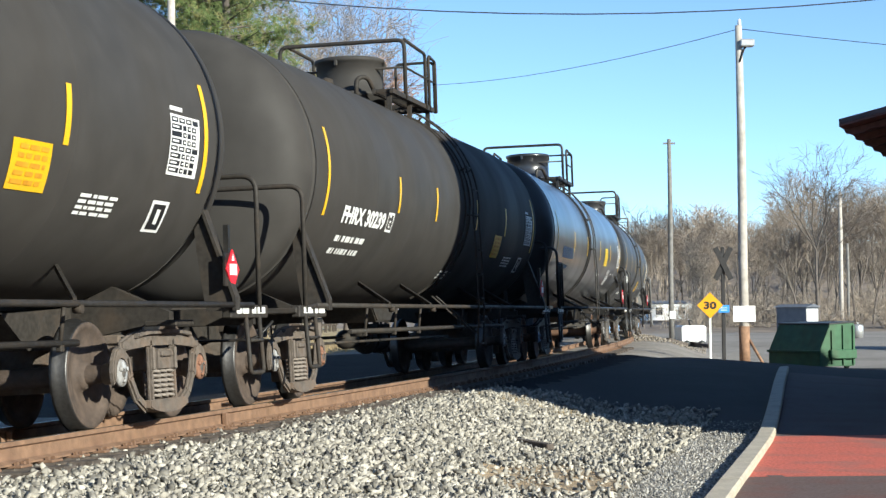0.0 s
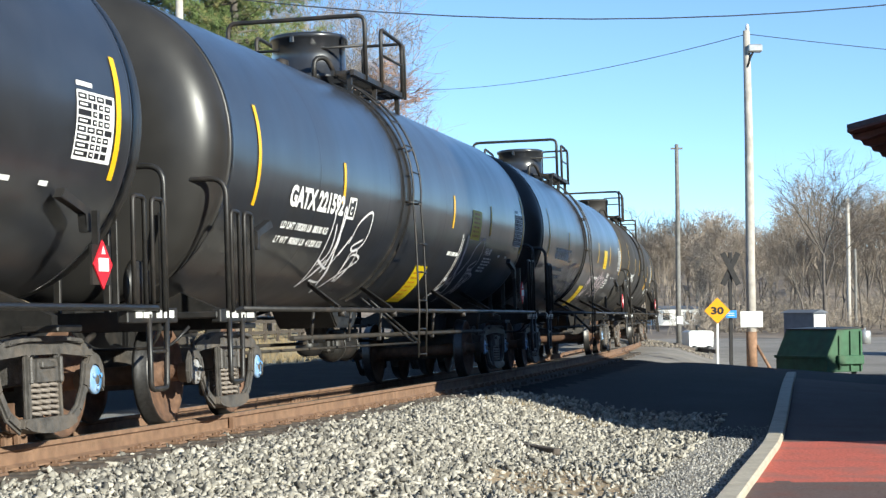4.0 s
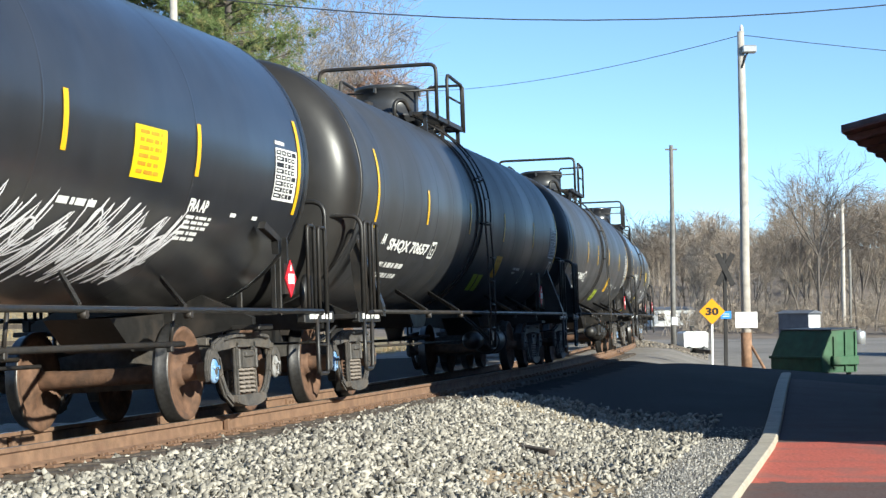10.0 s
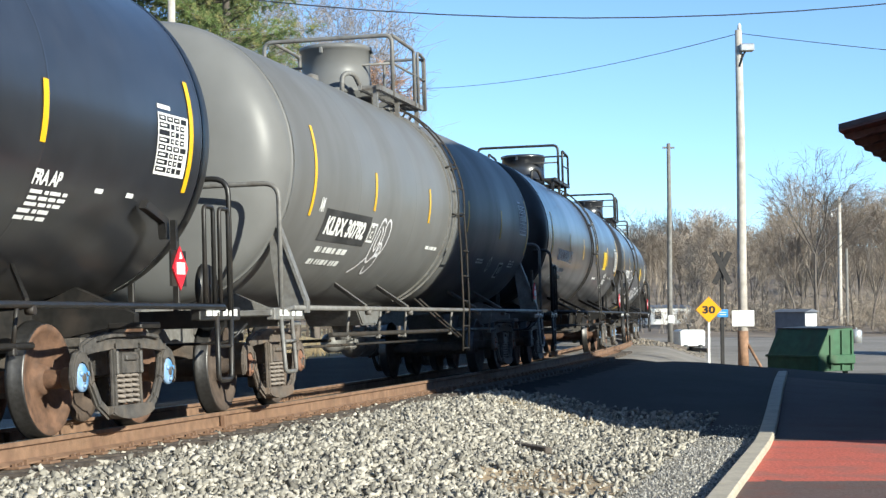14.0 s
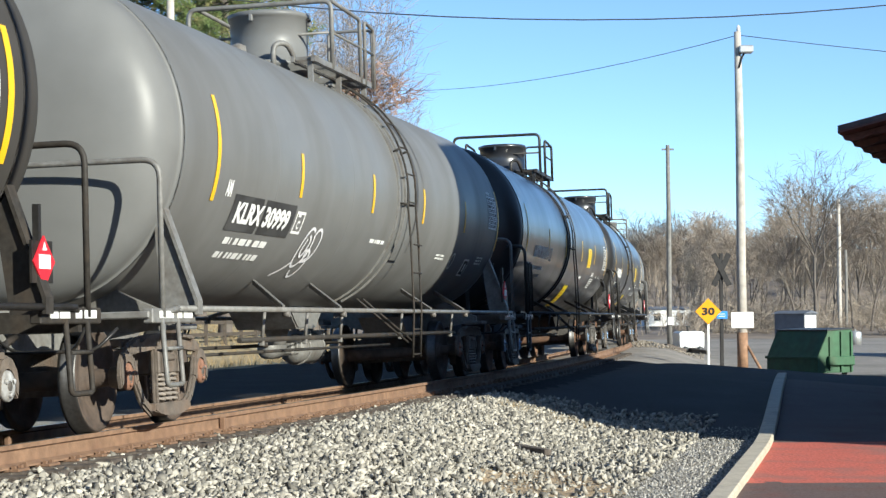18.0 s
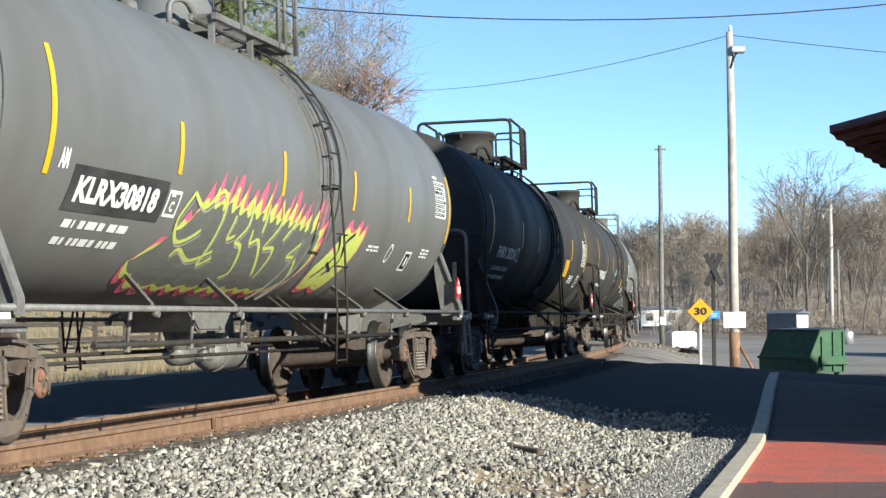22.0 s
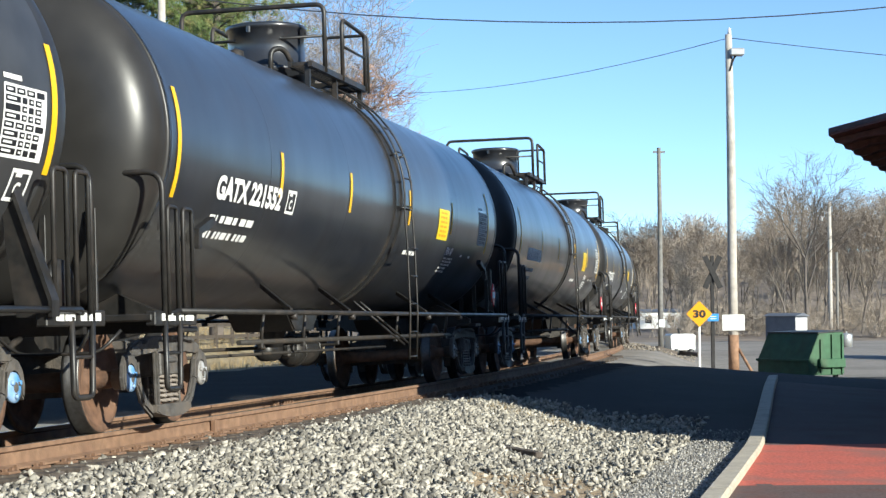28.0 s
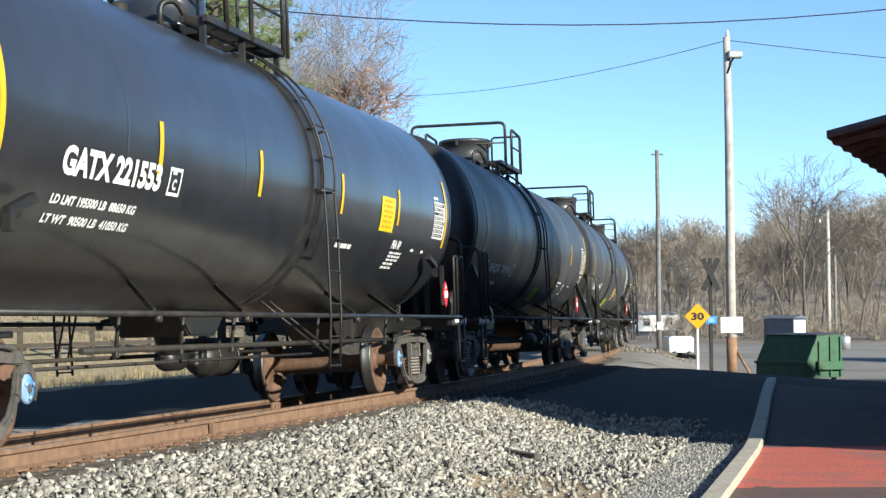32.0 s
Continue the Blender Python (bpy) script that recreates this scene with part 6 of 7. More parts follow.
sg = thing("speed_sign", "amber diamond sign numbered 30 on a white post", "sign")
sg.location = base(8.18, 57.0)
gz = sg.location.z
bm = bmesh.new()
box(bm, (0, 0, (1.6 + gz * 0) / 2 - 0.1), (0.07, 0.07, 1.9), bevel=0.008)
part("sign_post", bm, SIGN_WHITE, sg)
bm = bmesh.new()
prism(bm, [(0, -0.40), (0.40, 0), (0, 0.40), (-0.40, 0)], -0.055, -0.045, "xz", 0.002)
sp = part("sign_plate", bm, SIGN_YELLOW, sg, m=pose(0, 0, 1.13 - gz))
bm = lettering("30", 0.24, 0.40)
for v in bm.verts:
    v.co = (v.co.x - 0.20, -0.060, v.co.y - 0.12)
part("sign_numerals", bm, BLACK_INK, sp)

xb = thing("crossbuck", "dark weathered railway crossbuck seen from behind on a post", "sign")
xb.location = base(8.82, 58.5)
gz = xb.location.z
bm = bmesh.new()
box(bm, (0, 0, 1.75), (0.11, 0.11, 4.1), bevel=0.01)
part("post", bm, DARK_BACK, xb)
for k in (-1, 1):
    bm = bmesh.new()
    box(bm, (0, 0, 0), (1.12, 0.03, 0.17), pose(0, -0.07 - 0.035 * (k > 0), 2.45 - gz, 0, k * 64), 0.006)
    part("arm", bm, DARK_BACK, xb)
bm = bmesh.new()
box(bm, (0.0, -0.12, 1.02 - gz), (0.34, 0.012, 0.24), bevel=0.004)
bs = part("blue_plate", bm, SIGN_BLUE, xb, "small blue notice plate")
bm = bmesh.new()
for i in range(2):
    box(bm, (0, -0.129, 1.05 - gz - 0.07 * i), (0.2, 0.004, 0.02))
part("plate_print", bm, SIGN_WHITE, bs)


def wire(label, a, b, sag, r, n=24):
    a, b = Vector(a), Vector(b)
    bm = bmesh.new()
    tube(bm, [a.lerp(b, i / n) - UP * (4 * sag * (i / n) * (1 - i / n)) for i in range(n + 1)], r, 5)
    tagged(part("overhead_wire", bm, CABLE), label, "cable", "overhead wires")


# ---- dumpster ----
GREEN = mat("faded_green_paint", (0.034, 0.105, 0.050), 0.55, grain=5, vary=0.2, stain=2.2, stain_col=(0.09, 0.10, 0.06), stain_amt=0.45, bump=0.1, bump_scale=10, streak=True)
RUBBER_LID = mat("black_plastic_lid", (0.03, 0.032, 0.032), 0.5, grain=8, vary=0.2)
d = thing("dumpster", "green steel dumpster with a sloping front, on the lot", "dumpster")
d.matrix_basis = Matrix.Translation(base(10.0, 50.2)) @ Matrix.Rotation(radians(-62), 4, "Z")
DW, DD = 2.15, 0.98
bm = bmesh.new()
prism(bm, [(-DD / 2 - 0.20, 0.10), (-DD / 2 - 0.20, 0.50), (-DD / 2 + 0.16, 1.20), (DD / 2, 1.24), (DD / 2, 0.10)], -DW / 2, DW / 2, "yz", 0.012)
part("body", bm, GREEN, d)
for sd in (-1, 1):
    bm = bmesh.new()
    box(bm, (sd * (DW / 2 + 0.06), 0.05, 0.42), (0.12, 0.86, 0.24), bevel=0.015)
    part("fork_pocket", bm, GREEN, d)
    for y in (-0.28, 0.1, 0.44):
        bm = bmesh.new()
        box(bm, (sd * (DW / 2 + 0.025), y, 0.66 - 0.05 * (y < 0)), (0.05, 0.06, 1.04 - 0.16 * (y < 0)))
        part("side_rib", bm, GREEN, d)
for x in (-0.54, 0.54):
    bm = bmesh.new()
    prism(bm, [(-DD / 2 + 0.14, 1.205), (-DD / 2 + 0.14, 1.24), (DD / 2 + 0.02, 1.285), (DD / 2 + 0.02, 1.25)], x - 0.53, x + 0.53, "yz", 0.006)
    part("lid", bm, RUBBER_LID, d)
bm = bmesh.new()
box(bm, (0, -DD / 2 - 0.22, 0.49), (DW + 0.06, 0.05, 0.07), bevel=0.008)
part("front_rail", bm, GREEN, d)
for x in (-0.9, 0.9):
    for y in (-0.42, 0.36):
        bm = bmesh.new()
        lathe(bm, [(-0.03, 0.0), (-0.03, 0.07), (0.03, 0.07), (0.03, 0.0)], 12, "x", (x, y, 0.07))
        part("caster", bm, RUBBER_LID, d)

# ---- far buildings and odds and ends ----
WHITE_WALL = mat("white_clapboard", (0.72, 0.71, 0.68), 0.7, grain=2, vary=0.1, stain=0.5, stain_col=(0.5, 0.48, 0.44), stain_amt=0.4)
# grey of both hut roofs; on the shed's walls it stands for shade
GREY_ROOF_SHADE_WALL = mat("grey_roof_and_shaded_wall", (0.12, 0.13, 0.15), 0.6, grain=2, vary=0.15)
GLASS_DARK = mat("dark_window_glass", (0.03, 0.035, 0.04), 0.08, grain=2, vary=0.1)


def hut(name, label, x, y, w, deep, h, turn, wall, roof, windows, rise=0.6):
    b = thing(name, label, "building")
    b.matrix_basis = Matrix.Translation(base(x, y)) @ Matrix.Rotation(radians(turn), 4, "Z")
    bm = bmesh.new()
    box(bm, (0, 0, h / 2), (w, deep, h))
    part("wall", bm, wall, b)
    bm = bmesh.new()
    prism(bm, [(-deep / 2 - 0.2, h + 0.003), (0, h + rise), (deep / 2 + 0.2, h + 0.003)], -w / 2 - 0.2, w / 2 + 0.2, "yz")
    part("roof", bm, roof, b)
    for k in range(windows):
        u = -w / 2 + w * (k + 0.5) / windows
        bm = bmesh.new()
        box(bm, (u, -deep / 2 - 0.02, h * 0.55), (0.75, 0.04, 0.8))
        wn_ = part("window", bm, GLASS_DARK, b)
        bm = bmesh.new()
        for dx, dz, sx, sz in ((0, 0.43, 0.9, 0.07), (0, -0.43, 0.9, 0.07), (-0.41, 0, 0.07, 0.8), (0.41, 0, 0.07, 0.8)):
            box(bm, (u + dx, -deep / 2 - 0.035, h * 0.55 + dz), (sx, 0.05, sz))
        part("window_frame", bm, SIGN_WHITE, wn_)
    return b


hut("low_house", "long low white building beyond the lot under bare trees", 23.9, 200.0, 4.9, 4, 1.75, 8, WHITE_WALL, GREY_ROOF_SHADE_WALL, 2, 0.35)
# the shed's shaded side is put into its grey wall colour
shed = hut("shed", "small shed at the lot's edge, walls greyed for shade, end wall white", 28.2, 148.0, 3.0, 1.5, 2.05, -50, GREY_ROOF_SHADE_WALL, GREY_ROOF_SHADE_WALL, 0, 0.25)
bm = bmesh.new()
box(bm, (1.515, 0.0, 1.05), (0.03, 1.4, 1.7), bevel=0.006)
part("end_wall", bm, WHITE_WALL, shed, "white painted end wall")
for i, (x0, y0, x1, y1) in enumerate(((13.2, 112, 15.0, 108), (12.7, 96, 12.9, 90), (11.2, 93, 12.3, 94))):
    a_, b_ = Vector((x0, y0, height(x0, y0) + 0.12)), Vector((x1, y1, height(x1, y1) + 0.10))
    bm = bmesh.new()
    box(bm, (0, 0, 0), ((b_ - a_).length, 0.22, 0.20), Matrix.Translation((a_ + b_) / 2) @ (b_ - a_).to_track_quat("X", "Z").to_matrix().to_4x4(), 0.02)
    tagged(part("discarded_tie", bm, TIE_WOOD), "dark discarded timber tie lying among the rubble", "timber", "discarded ties")
tr = thing("box_trailer", "small white box trailer on wheels in the lot", "trailer")
tr.matrix_basis = Matrix.Translation(base(12.62, 95.0)) @ Matrix.Rotation(radians(4), 4, "Z")
bm = bmesh.new()
prism(bm, [(-0.62, 0.26), (0.62, 0.26), (0.64, 1.0), (0.5, 1.08), (-0.5, 1.08), (-0.64, 1.0)], -0.9, 0.9, "xz", 0.02)
part("body", bm, SIGN_WHITE, tr)
for x in (-0.36, 0.40):
    bm = bmesh.new()
    lathe(bm, [(-0.94, 0.0), (-0.94, 0.16), (-0.80, 0.17), (-0.80, 0.0)], 14, "y", (x, 0, 0.17))
    part("wheel", bm, RUBBER_LID, tr)
bm = bmesh.new()
tube(bm, [(-0.05, -0.2, 1.05), (-0.12, -0.2, 1.35), (0.05, -0.2, 1.30)], 0.05, 6)
part("jack", bm, RUBBER_LID, tr)
dr = thing("steel_tank", "pale upright steel tank at the lot's far side", "tank")
dr.location = base(26.3, 118.0)
bm = bmesh.new()
lathe(bm, [(0.0, 0.0), (0.0, 0.36), (0.75, 0.38), (0.85, 0.3), (0.9, 0.0)], 20, "z")
part("shell", bm, GALVANISED, dr)
bm = bmesh.new()
lathe(bm, [(0.9, 0.0), (0.9, 0.06), (1.0, 0.05), (1.0, 0.0)], 10, "z")
part("cap", bm, GALVANISED, dr)

# a weathered timber lying in the gravel, and scrap by the far rail
bm = bmesh.new()
box(bm, (0, 0, 0.02), (1.0, 0.10, 0.07), pose(0.86, 20.6, height(0.86, 20.6) + 0.03, 0, 3, -55), 0.008)
tagged(part("timber_offcut", bm, TIE_WOOD), "dark weathered timber offcut lying in the gravel", "timber")
rnd = random.Random(4)
for i in range(9):
    m = oriented(1.9 + rnd.uniform(-0.9, 1.6), 3.3 + rnd.uniform(-0.25, 0.35), -0.20)
    bm = bmesh.new()
    box(bm, (0, 0, 0), (rnd.uniform(0.1, 0.35), rnd.uniform(0.05, 0.14), rnd.uniform(0.04, 0.14)), m @ pose(0, 0, 0, rnd.uniform(-30, 30), rnd.uniform(-30, 30), rnd.uniform(0, 180)), 0.008)
    tagged(part("scrap_piece", bm, rnd.choice([RAIL_RUST, CONCRETE, TIE_WOOD, CONCRETE])), "loose scrap lying beside the far rail", "scrap", "scrap by the rail")

# ---- fence behind the track ----
FENCE = mat("dark_fence_timber", (0.07, 0.055, 0.042), 0.85, grain=8, vary=0.3)
fence = thing("fence", "dark post-and-rail timber fence along the far side of the track", "fence")
pts = [on_track(s, 15.5, 0) for s in range(-14, 100, 3)]
post_me = shared("fence_post", "fence_post", FENCE, lambda bm: box(bm, (0, 0, 0.45), (0.14, 0.14, 1.3), bevel=0.01))
for a, b in zip(pts, pts[1:]):
    za, zb = height(a.x, a.y), height(b.x, b.y)
    put("fence_post", post_me, fence, Matrix.Translation((a.x, a.y, za)))
    for h in (0.40, 0.85):
        bm = bmesh.new()
        p, q = Vector((a.x, a.y, za + h)), Vector((b.x, b.y, zb + h))
        dd = q - p
        box(bm, (0, 0, 0), (dd.length, 0.05, 0.13), Matrix.Translation((p + q) / 2) @ dd.to_track_quat("X", "Z").to_matrix().to_4x4())
        part("fence_rail", bm, FENCE, fence)

# ---- trees ----
BARK = mat("grey_brown_bark", (0.12, 0.10, 0.085), 0.9, grain=3, vary=0.25, bump=0.3, bump_scale=20)
TWIG = mat("bare_twigs", (0.27, 0.22, 0.175), 0.9, grain=1.5, vary=0.2, rand=0.2)
PALE_TWIG = mat("pale_bare_twigs", (0.35, 0.30, 0.26), 0.9, grain=1.5, vary=0.3, rand=0.15)
RUSSET = mat("russet_twigs", (0.32, 0.20, 0.145), 0.9, grain=1.5, vary=0.3)
FAR_TWIG = mat("far_bare_twigs", (0.29, 0.24, 0.19), 0.9, grain=0.3, vary=0.3, island=0.25)
NEEDLE = mat("pine_needles", (0.105, 0.145, 0.042), 0.75, grain=1.2, vary=0.35, island=0.3)
NEEDLE_OLD = mat("older_pine_needles", (0.21, 0.20, 0.075), 0.75, grain=1.2, vary=0.35, island=0.3)


def grow(rng, start, way, length, radius, level, out, leafy, spread=0.6, wander=0.18, kids=(5, 5, 4, 4), min_r=0.012, rise=0.1):
    """Branch segments (a, b, ra, rb, level) of a bare tree, each level thinner, shorter and more crooked."""
    n = 6 if level < 2 else 4 if level < 3 else 3
    p, d = Vector(start), Vector(way).normalized()
    step = length / n
    pts = [(p.copy(), radius)]
    crook = wander * (1 + 0.35 * level)
    for i in range(n):
        d = (d + Vector((rng.gauss(0, crook), rng.gauss(0, crook), rng.gauss(0, crook) + rise * 0.7))).normalized()
        q = p + d * step
        r0, r1 = radius * (1 - 0.8 * i / n), radius * (1 - 0.8 * (i + 1) / n)
        out.append((p.copy(), q.copy(), max(r0, min_r), max(r1, min_r), level))
        p = q
        pts.append((p.copy(), max(r1, min_r)))
    if level >= leafy:
        return
    for k in range(kids[level]):
        t = rng.uniform(0.30 if level == 0 else 0.18, 1.0) * n
        i = min(n - 1, int(t))
        a, ra = pts[i]
        b, _ = pts[i + 1]
        at = a.lerp(b, t - i)
        ax = (b - a).normalized()
        side = Vector((rng.gauss(0, 1), rng.gauss(0, 1), rng.gauss(0, 0.5)))
        side = (side - ax * side.dot(ax)).normalized()
        nd = ax * (1 - spread * 0.5) + side * spread + UP * rise
        grow(rng, at, nd, length * rng.uniform(0.38, 0.60), ra * rng.uniform(0.45, 0.65), level + 1, out, leafy, spread, wander, kids, min_r, rise)


def branch_arrays(segs, sides=4):
    vs, fs = [], []
    for a, b, ra, rb, lv in segs:
        d = (b - a).normalized()
        u = d.orthogonal().normalized()
        v = d.cross(u)
        k = sides if lv < 2 else 3
        o = len(vs)
        if lv == 9:                                       # a fine twig: a tapered blade
            vs += [tuple(a - u * ra * 1.3), tuple(a + u * ra * 1.3), tuple(b + u * rb * 1.3), tuple(b - u * rb * 1.3)]
            fs.append((o, o + 1, o + 2, o + 3))
            continue
        for c, r in ((a, ra), (b, rb)):
            for i in range(k):
                t = 2 * math.pi * i / k
                vs.append(tuple(c + u * (r * math.cos(t)) + v * (r * math.sin(t))))
        for i in range(k):
            fs.append((o + i, o + (i + 1) % k, o + k + (i + 1) % k, o + k + i))
    return vs, fs


def winter_tree(seed, h, depth=7, stem=0.26, open_=0.42, keep=0.80, min_r=0.010, girth=0.013, twigs=2, wide=0.30):
    """Segments of a bare tree: a stem that forks again and again into ascending limbs, fine twigs along all of them."""
    rng = random.Random(seed)
    out = []

    def run(p, d, length, r, lv):
        n = 3 if lv < 3 else 2
        for i in range(n):
            bend = 0.05 + 0.014 * lv
            d = (d + Vector((rng.gauss(0, bend), rng.gauss(0, bend), rng.gauss(0, bend) + 0.055))).normalized()
            q = p + d * (length / n)
            r2 = max(min_r, r * (0.93 if lv else 0.90))
            out.append((p, q, max(r, min_r), r2, lv))
            if lv >= 2:
                for _ in range(twigs if lv > 3 else 1):
                    s1 = aside(d, rng.uniform(0.45, 0.75))
                    ln = length * rng.uniform(0.35, 0.8)
                    m = q + s1 * ln
                    out.append((q, m, min_r, min_r * 0.8, 9))
                    e = m + (s1 + aside(d, 0.5)).normalized() * ln * 0.7
                    out.append((m, e, min_r * 0.8, min_r * 0.55, 9))
            p, r = q, r2
        if lv >= depth or math.hypot(p.x, p.y) > h * wide:
            return
        kids = 3 if lv in (0, 1, 3) or rng.random() < 0.25 else 2
        for k in range(kids):
            lead = k == 0 and lv < 3
            nd = (d + aside(d, 1.0) * open_ * (rng.uniform(0.15, 0.5) if lead else rng.uniform(0.8, 1.5)) + Vector((0, 0, 0.10))).normalized()
            run(p, nd, length * keep * rng.uniform(0.78, 1.12), r * (0.78 if lead else rng.uniform(0.50, 0.68)), lv + 1)

    def aside(d, w):
        v = Vector((rng.gauss(0, 1), rng.gauss(0, 1), rng.gauss(0, 1)))
        return ((v - d * v.dot(d)).normalized() * w + d * (1.1 - min(w, 1.1))).normalized()

    run(Vector((0, 0, -0.3)), Vector((rng.gauss(0, 0.05), rng.gauss(0, 0.05), 1)).normalized(), h * stem, h * girth, 0)
    tops = sorted(q.z for _, q, *_ in out)
    k = h / tops[int(len(tops) * 0.985)]
    return [(p * k, q * k, ra, rb, lv) for p, q, ra, rb, lv in out if q.z * k < h * 1.04]


def bare_tree_meshes(seed, h, bark_to, twig_mat, **shape):
    out = winter_tree(seed, h, **shape)
    a = from_arrays("trunk", *branch_arrays([q for q in out if q[4] <= bark_to], 6), BARK, True)
    b = from_arrays("crown", *branch_arrays([q for q in out if q[4] > bark_to], 3), twig_mat)
    return a, b, out


def bare_tree(label, x, y, meshes, scale, turn, group):
    t = thing("tree", label, "tree", group)
    t.matrix_basis = Matrix.LocRotScale(base(x, y), Euler((0, 0, turn)), (scale, scale, scale))
    put("trunk", meshes[0], t)
    put("crown", meshes[1], t)
    return t


rnd = random.Random(21)
BIG = bare_tree_meshes(12, 15.8, 9, BARK, depth=6, stem=0.32, open_=0.56, keep=0.80, min_r=0.014, girth=0.015, twigs=1, wide=0.34)
MID = [bare_tree_meshes(30 + i, 10.0, 1, TWIG, depth=5, stem=0.28, open_=0.40, keep=0.82, min_r=0.011, girth=0.011) for i in range(4)]
NEAR = [bare_tree_meshes(50 + i, 14.0, 4, PALE_TWIG, depth=7, stem=0.20, open_=0.40, keep=0.85, min_r=0.007, girth=0.014, twigs=1, wide=0.26) for i in range(2)]
RUS = bare_tree_meshes(61, 9.0, 1, RUSSET, depth=7, stem=0.30, open_=0.44, keep=0.80, min_r=0.009, girth=0.010, twigs=3, wide=0.14)
bare_tree("tall bare branching tree standing over the woods", 32.0, 158.0, BIG, 1.0, 0.4, "bare trees")
for i in range(54):
    u = (i + rnd.uniform(-0.4, 0.4)) / 53
    y = 178 + 26 * (i % 3) + rnd.uniform(-9, 9)
    if u < 0.27 and y < 240:
        y = 262 + rnd.uniform(-6, 12)
    bare_tree("bare winter tree at the edge of the woods", (0.102 + 0.175 * u) * y, y, MID[i % 4], y / 190 * rnd.uniform(0.80, 1.08) * (1.08 if u < 0.5 else 1.38), rnd.uniform(0, 6.2), "bare trees")
for x, y, h, k in ((-6.3, 92, 18.5, 0), (-8.0, 97, 19, 1), (-10, 95, 17, 0), (-5.6, 106, 15.5, 1), (-7.0, 88, 16, 1), (-8.8, 90, 18, 0)):
    bare_tree("bare winter tree behind the train", x, y, NEAR[k], h / 14, rnd.uniform(0, 6), "bare trees")
bare_tree("dense russet-twigged tree behind the train", -2.65, 88, RUS, 13.6 / 9, 1.0, "bare trees")
bare_tree("dense russet-twigged tree behind the train", -2.6, 108, RUS, 12.6 / 9, 2.6, "bare trees")

# the far woods: many bare trees and scrub in one object
vs_all, fs_all = [], []
rng = random.Random(77)


def add_far(segs, x, y, sc, turn):
    c, s_ = math.cos(turn), math.sin(turn)
    b = base(x, y)
    v, f = branch_arrays(segs, 4)
    o = len(vs_all)
    vs_all.extend((b.x + sc * (c * p[0] - s_ * p[1]), b.y + sc * (s_ * p[0] + c * p[1]), b.z + sc * p[2]) for p in v)
    fs_all.extend(tuple(i + o for i in q) for q in f)


FAR = [winter_tree(90 + i, 10.0, depth=4, stem=0.30, open_=0.45, keep=0.84, min_r=0.016, girth=0.010) for i in range(4)]
for i in range(110):
    y = rng.uniform(215, 330)
    x = rng.uniform(0.10, 0.30) * y
    if x / y < 0.130 and y < 258:
        continue
    add_far(FAR[i % 4], x, y, rng.uniform(0.75, 1.2), rng.uniform(0, 6.2))
SCRUB = []
for i in range(3):
    out = []
    r2 = random.Random(120 + i)
    for k in range(16):
        grow(r2, (r2.gauss(0, 0.8), r2.gauss(0, 0.8), -0.1), (r2.gauss(0, 0.5), r2.gauss(0, 0.5), 1), r2.uniform(1.0, 2.4), 0.020, 1, out, 3, 0.6, 0.2, (4, 4, 4, 4), 0.010, 0.05)
    SCRUB.append(out)
for i in range(90):
    y = rng.uniform(160, 225)
    x = rng.uniform(0.131, 0.30) * y
    add_far(SCRUB[i % 3], x, y, rng.uniform(0.8, 1.7), rng.uniform(0, 6.2))
tagged(new("bare_woods", from_arrays("bare_woods", vs_all, fs_all, FAR_TWIG)), "grey-brown bare woods and scrub beyond the lot", "woods", kind="stuff")


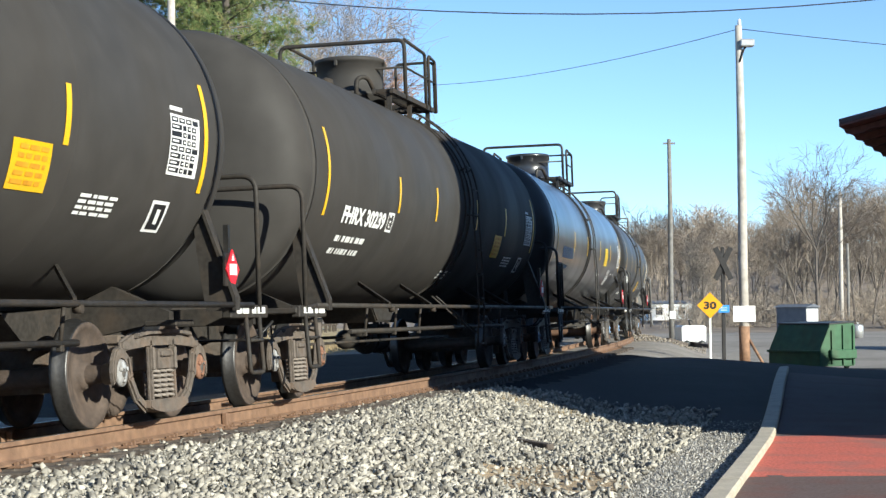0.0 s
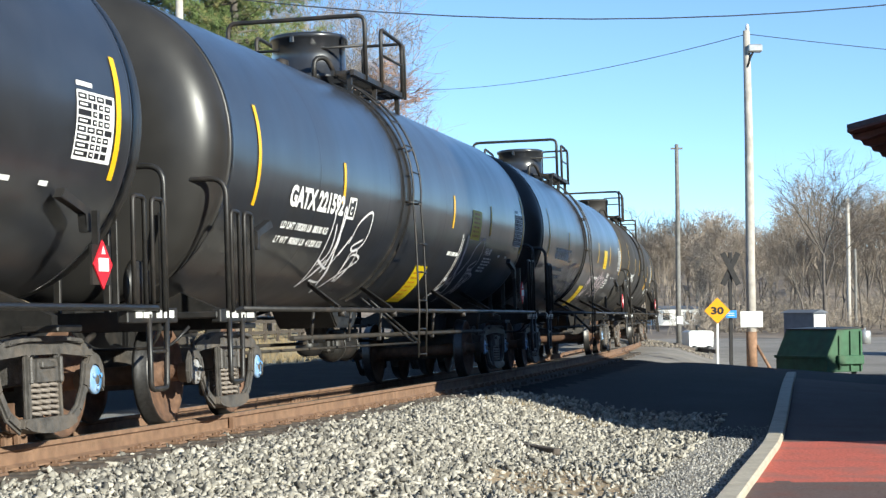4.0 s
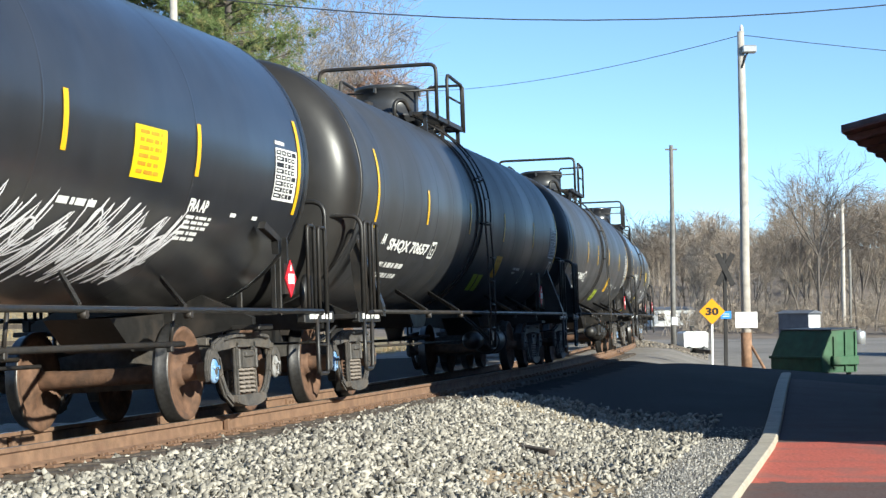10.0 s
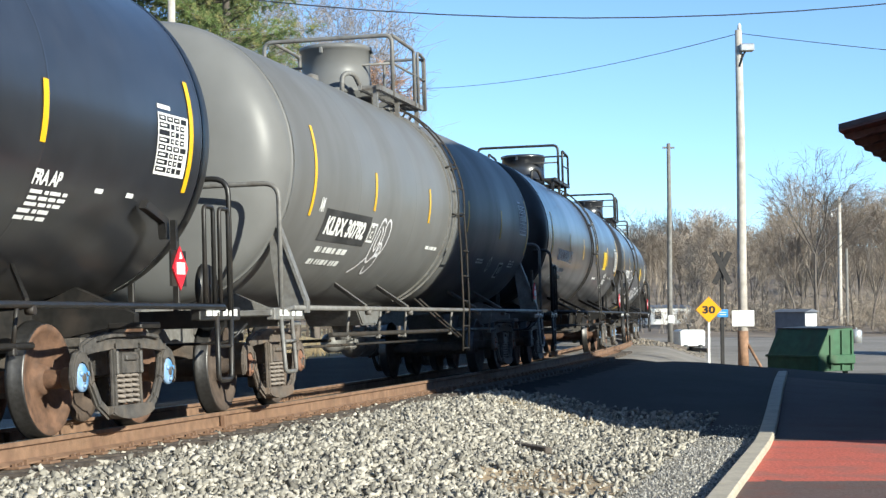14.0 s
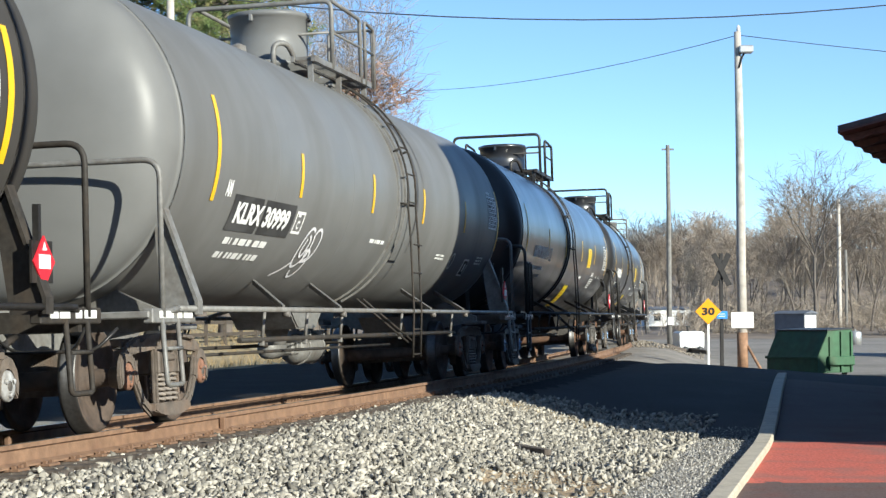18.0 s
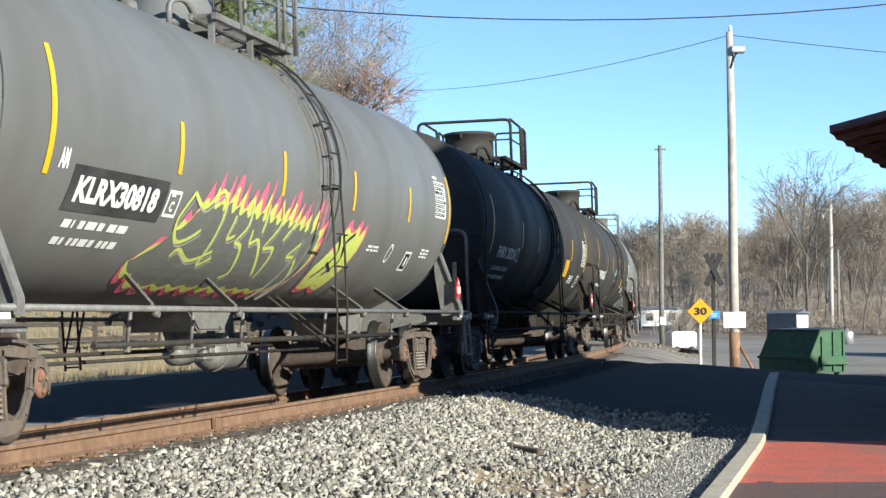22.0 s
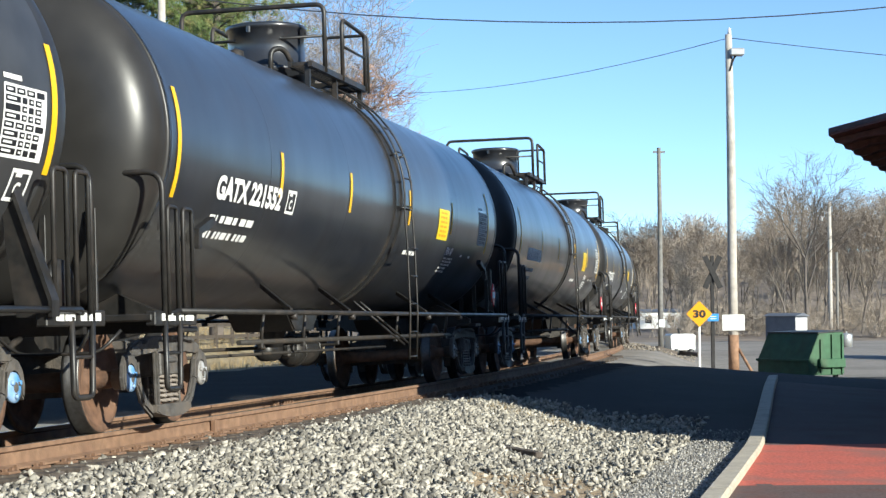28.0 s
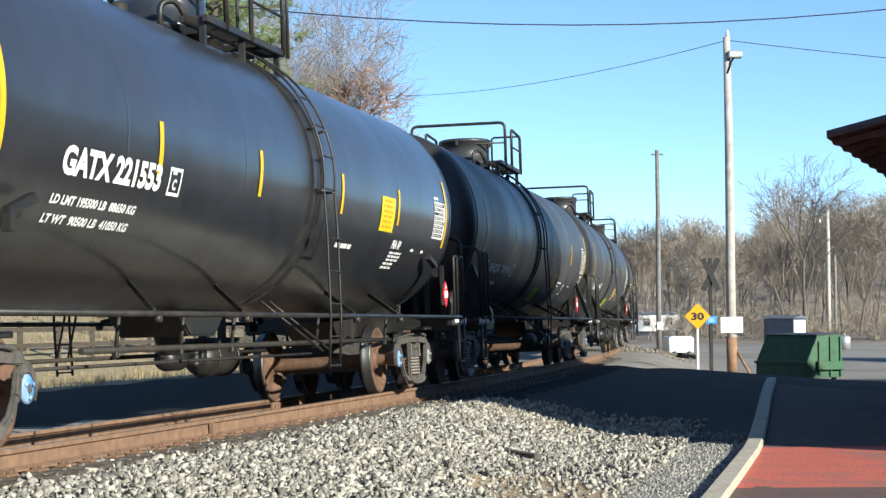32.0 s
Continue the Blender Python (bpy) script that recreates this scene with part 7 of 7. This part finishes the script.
def pine(label, x, y, h, seed):
    """A tall pine: tapered trunk, tiers of drooping boughs, each set with needle tufts."""
    rng = random.Random(seed)
    t = thing("pine_tree", label, "tree", "pines")
    t.location = base(x, y)
    segs, tufts = [], []
    segs.append((Vector((0, 0, -0.3)), Vector((0, 0, h * 0.5)), 0.32, 0.2, 0))
    segs.append((Vector((0, 0, h * 0.5)), Vector((0.1, 0, h)), 0.2, 0.03, 0))
    z = 3.0
    while z < h:
        reach = min(3.5, (h - z) * 0.30 + 0.7)
        for k in range(6):
            a = rng.uniform(0, 6.28)
            L = reach * rng.uniform(0.7, 1.15)
            d = Vector((math.cos(a), math.sin(a), rng.uniform(-0.12, 0.25)))
            p = Vector((0, 0, z + rng.uniform(-0.2, 0.2)))
            for i in range(5):
                q = p + d * (L / 5)
                segs.append((p, q, 0.05 * (1 - i / 6), 0.05 * (1 - (i + 1) / 6), 1))
                d = (d + Vector((rng.gauss(0, 0.1), rng.gauss(0, 0.1), 0.03))).normalized()
                p = q
                if i > 0:
                    for m in range(11):
                        tufts.append((p + Vector((rng.gauss(0, 0.28), rng.gauss(0, 0.28), rng.gauss(0, 0.16))), d))
        z += 0.55
    put("trunk", from_arrays("trunk", *branch_arrays(segs, 7), BARK, True), t)
    for nm, material, pick in (("crown", NEEDLE, 0), ("old_needles", NEEDLE_OLD, 1)):
        vs, fs = [], []
        for j, (c, d) in enumerate(tufts):
            if (j % 4 == 0) != bool(pick):
                continue
            for k in range(18):
                w = (d * 0.5 + Vector((rng.gauss(0, 1), rng.gauss(0, 1), rng.gauss(0.2, 0.8)))).normalized() * rng.uniform(0.16, 0.36)
                u = w.orthogonal().normalized() * rng.uniform(0.008, 0.016)
                o = len(vs)
                vs += [tuple(c - u), tuple(c + u), tuple(c + w)]
                fs.append((o, o + 1, o + 2))
        put(nm, from_arrays(nm, vs, fs, material), t)


pine("tall green pine behind the train", -9.1, 78, 22, 5)
pine("green pine behind the train beside another", -11.2, 86, 22, 6)
pine("tall green pine behind the train", -14.5, 84, 22, 7)

# ---- wires ----
wire("long black overhead cable", (-17.0, 45, 11.15), (24.0, 45, 10.87), 2.791, 0.016)
wire("thin overhead wire from the pole", (-10.4, 120, 17), (8.88, 55, 9.35), 1.4, 0.011)
wire("thin overhead wire from the pole", (8.9, 55, 9.35), (34, 50, 7.2), 0.5, 0.011)


motions()
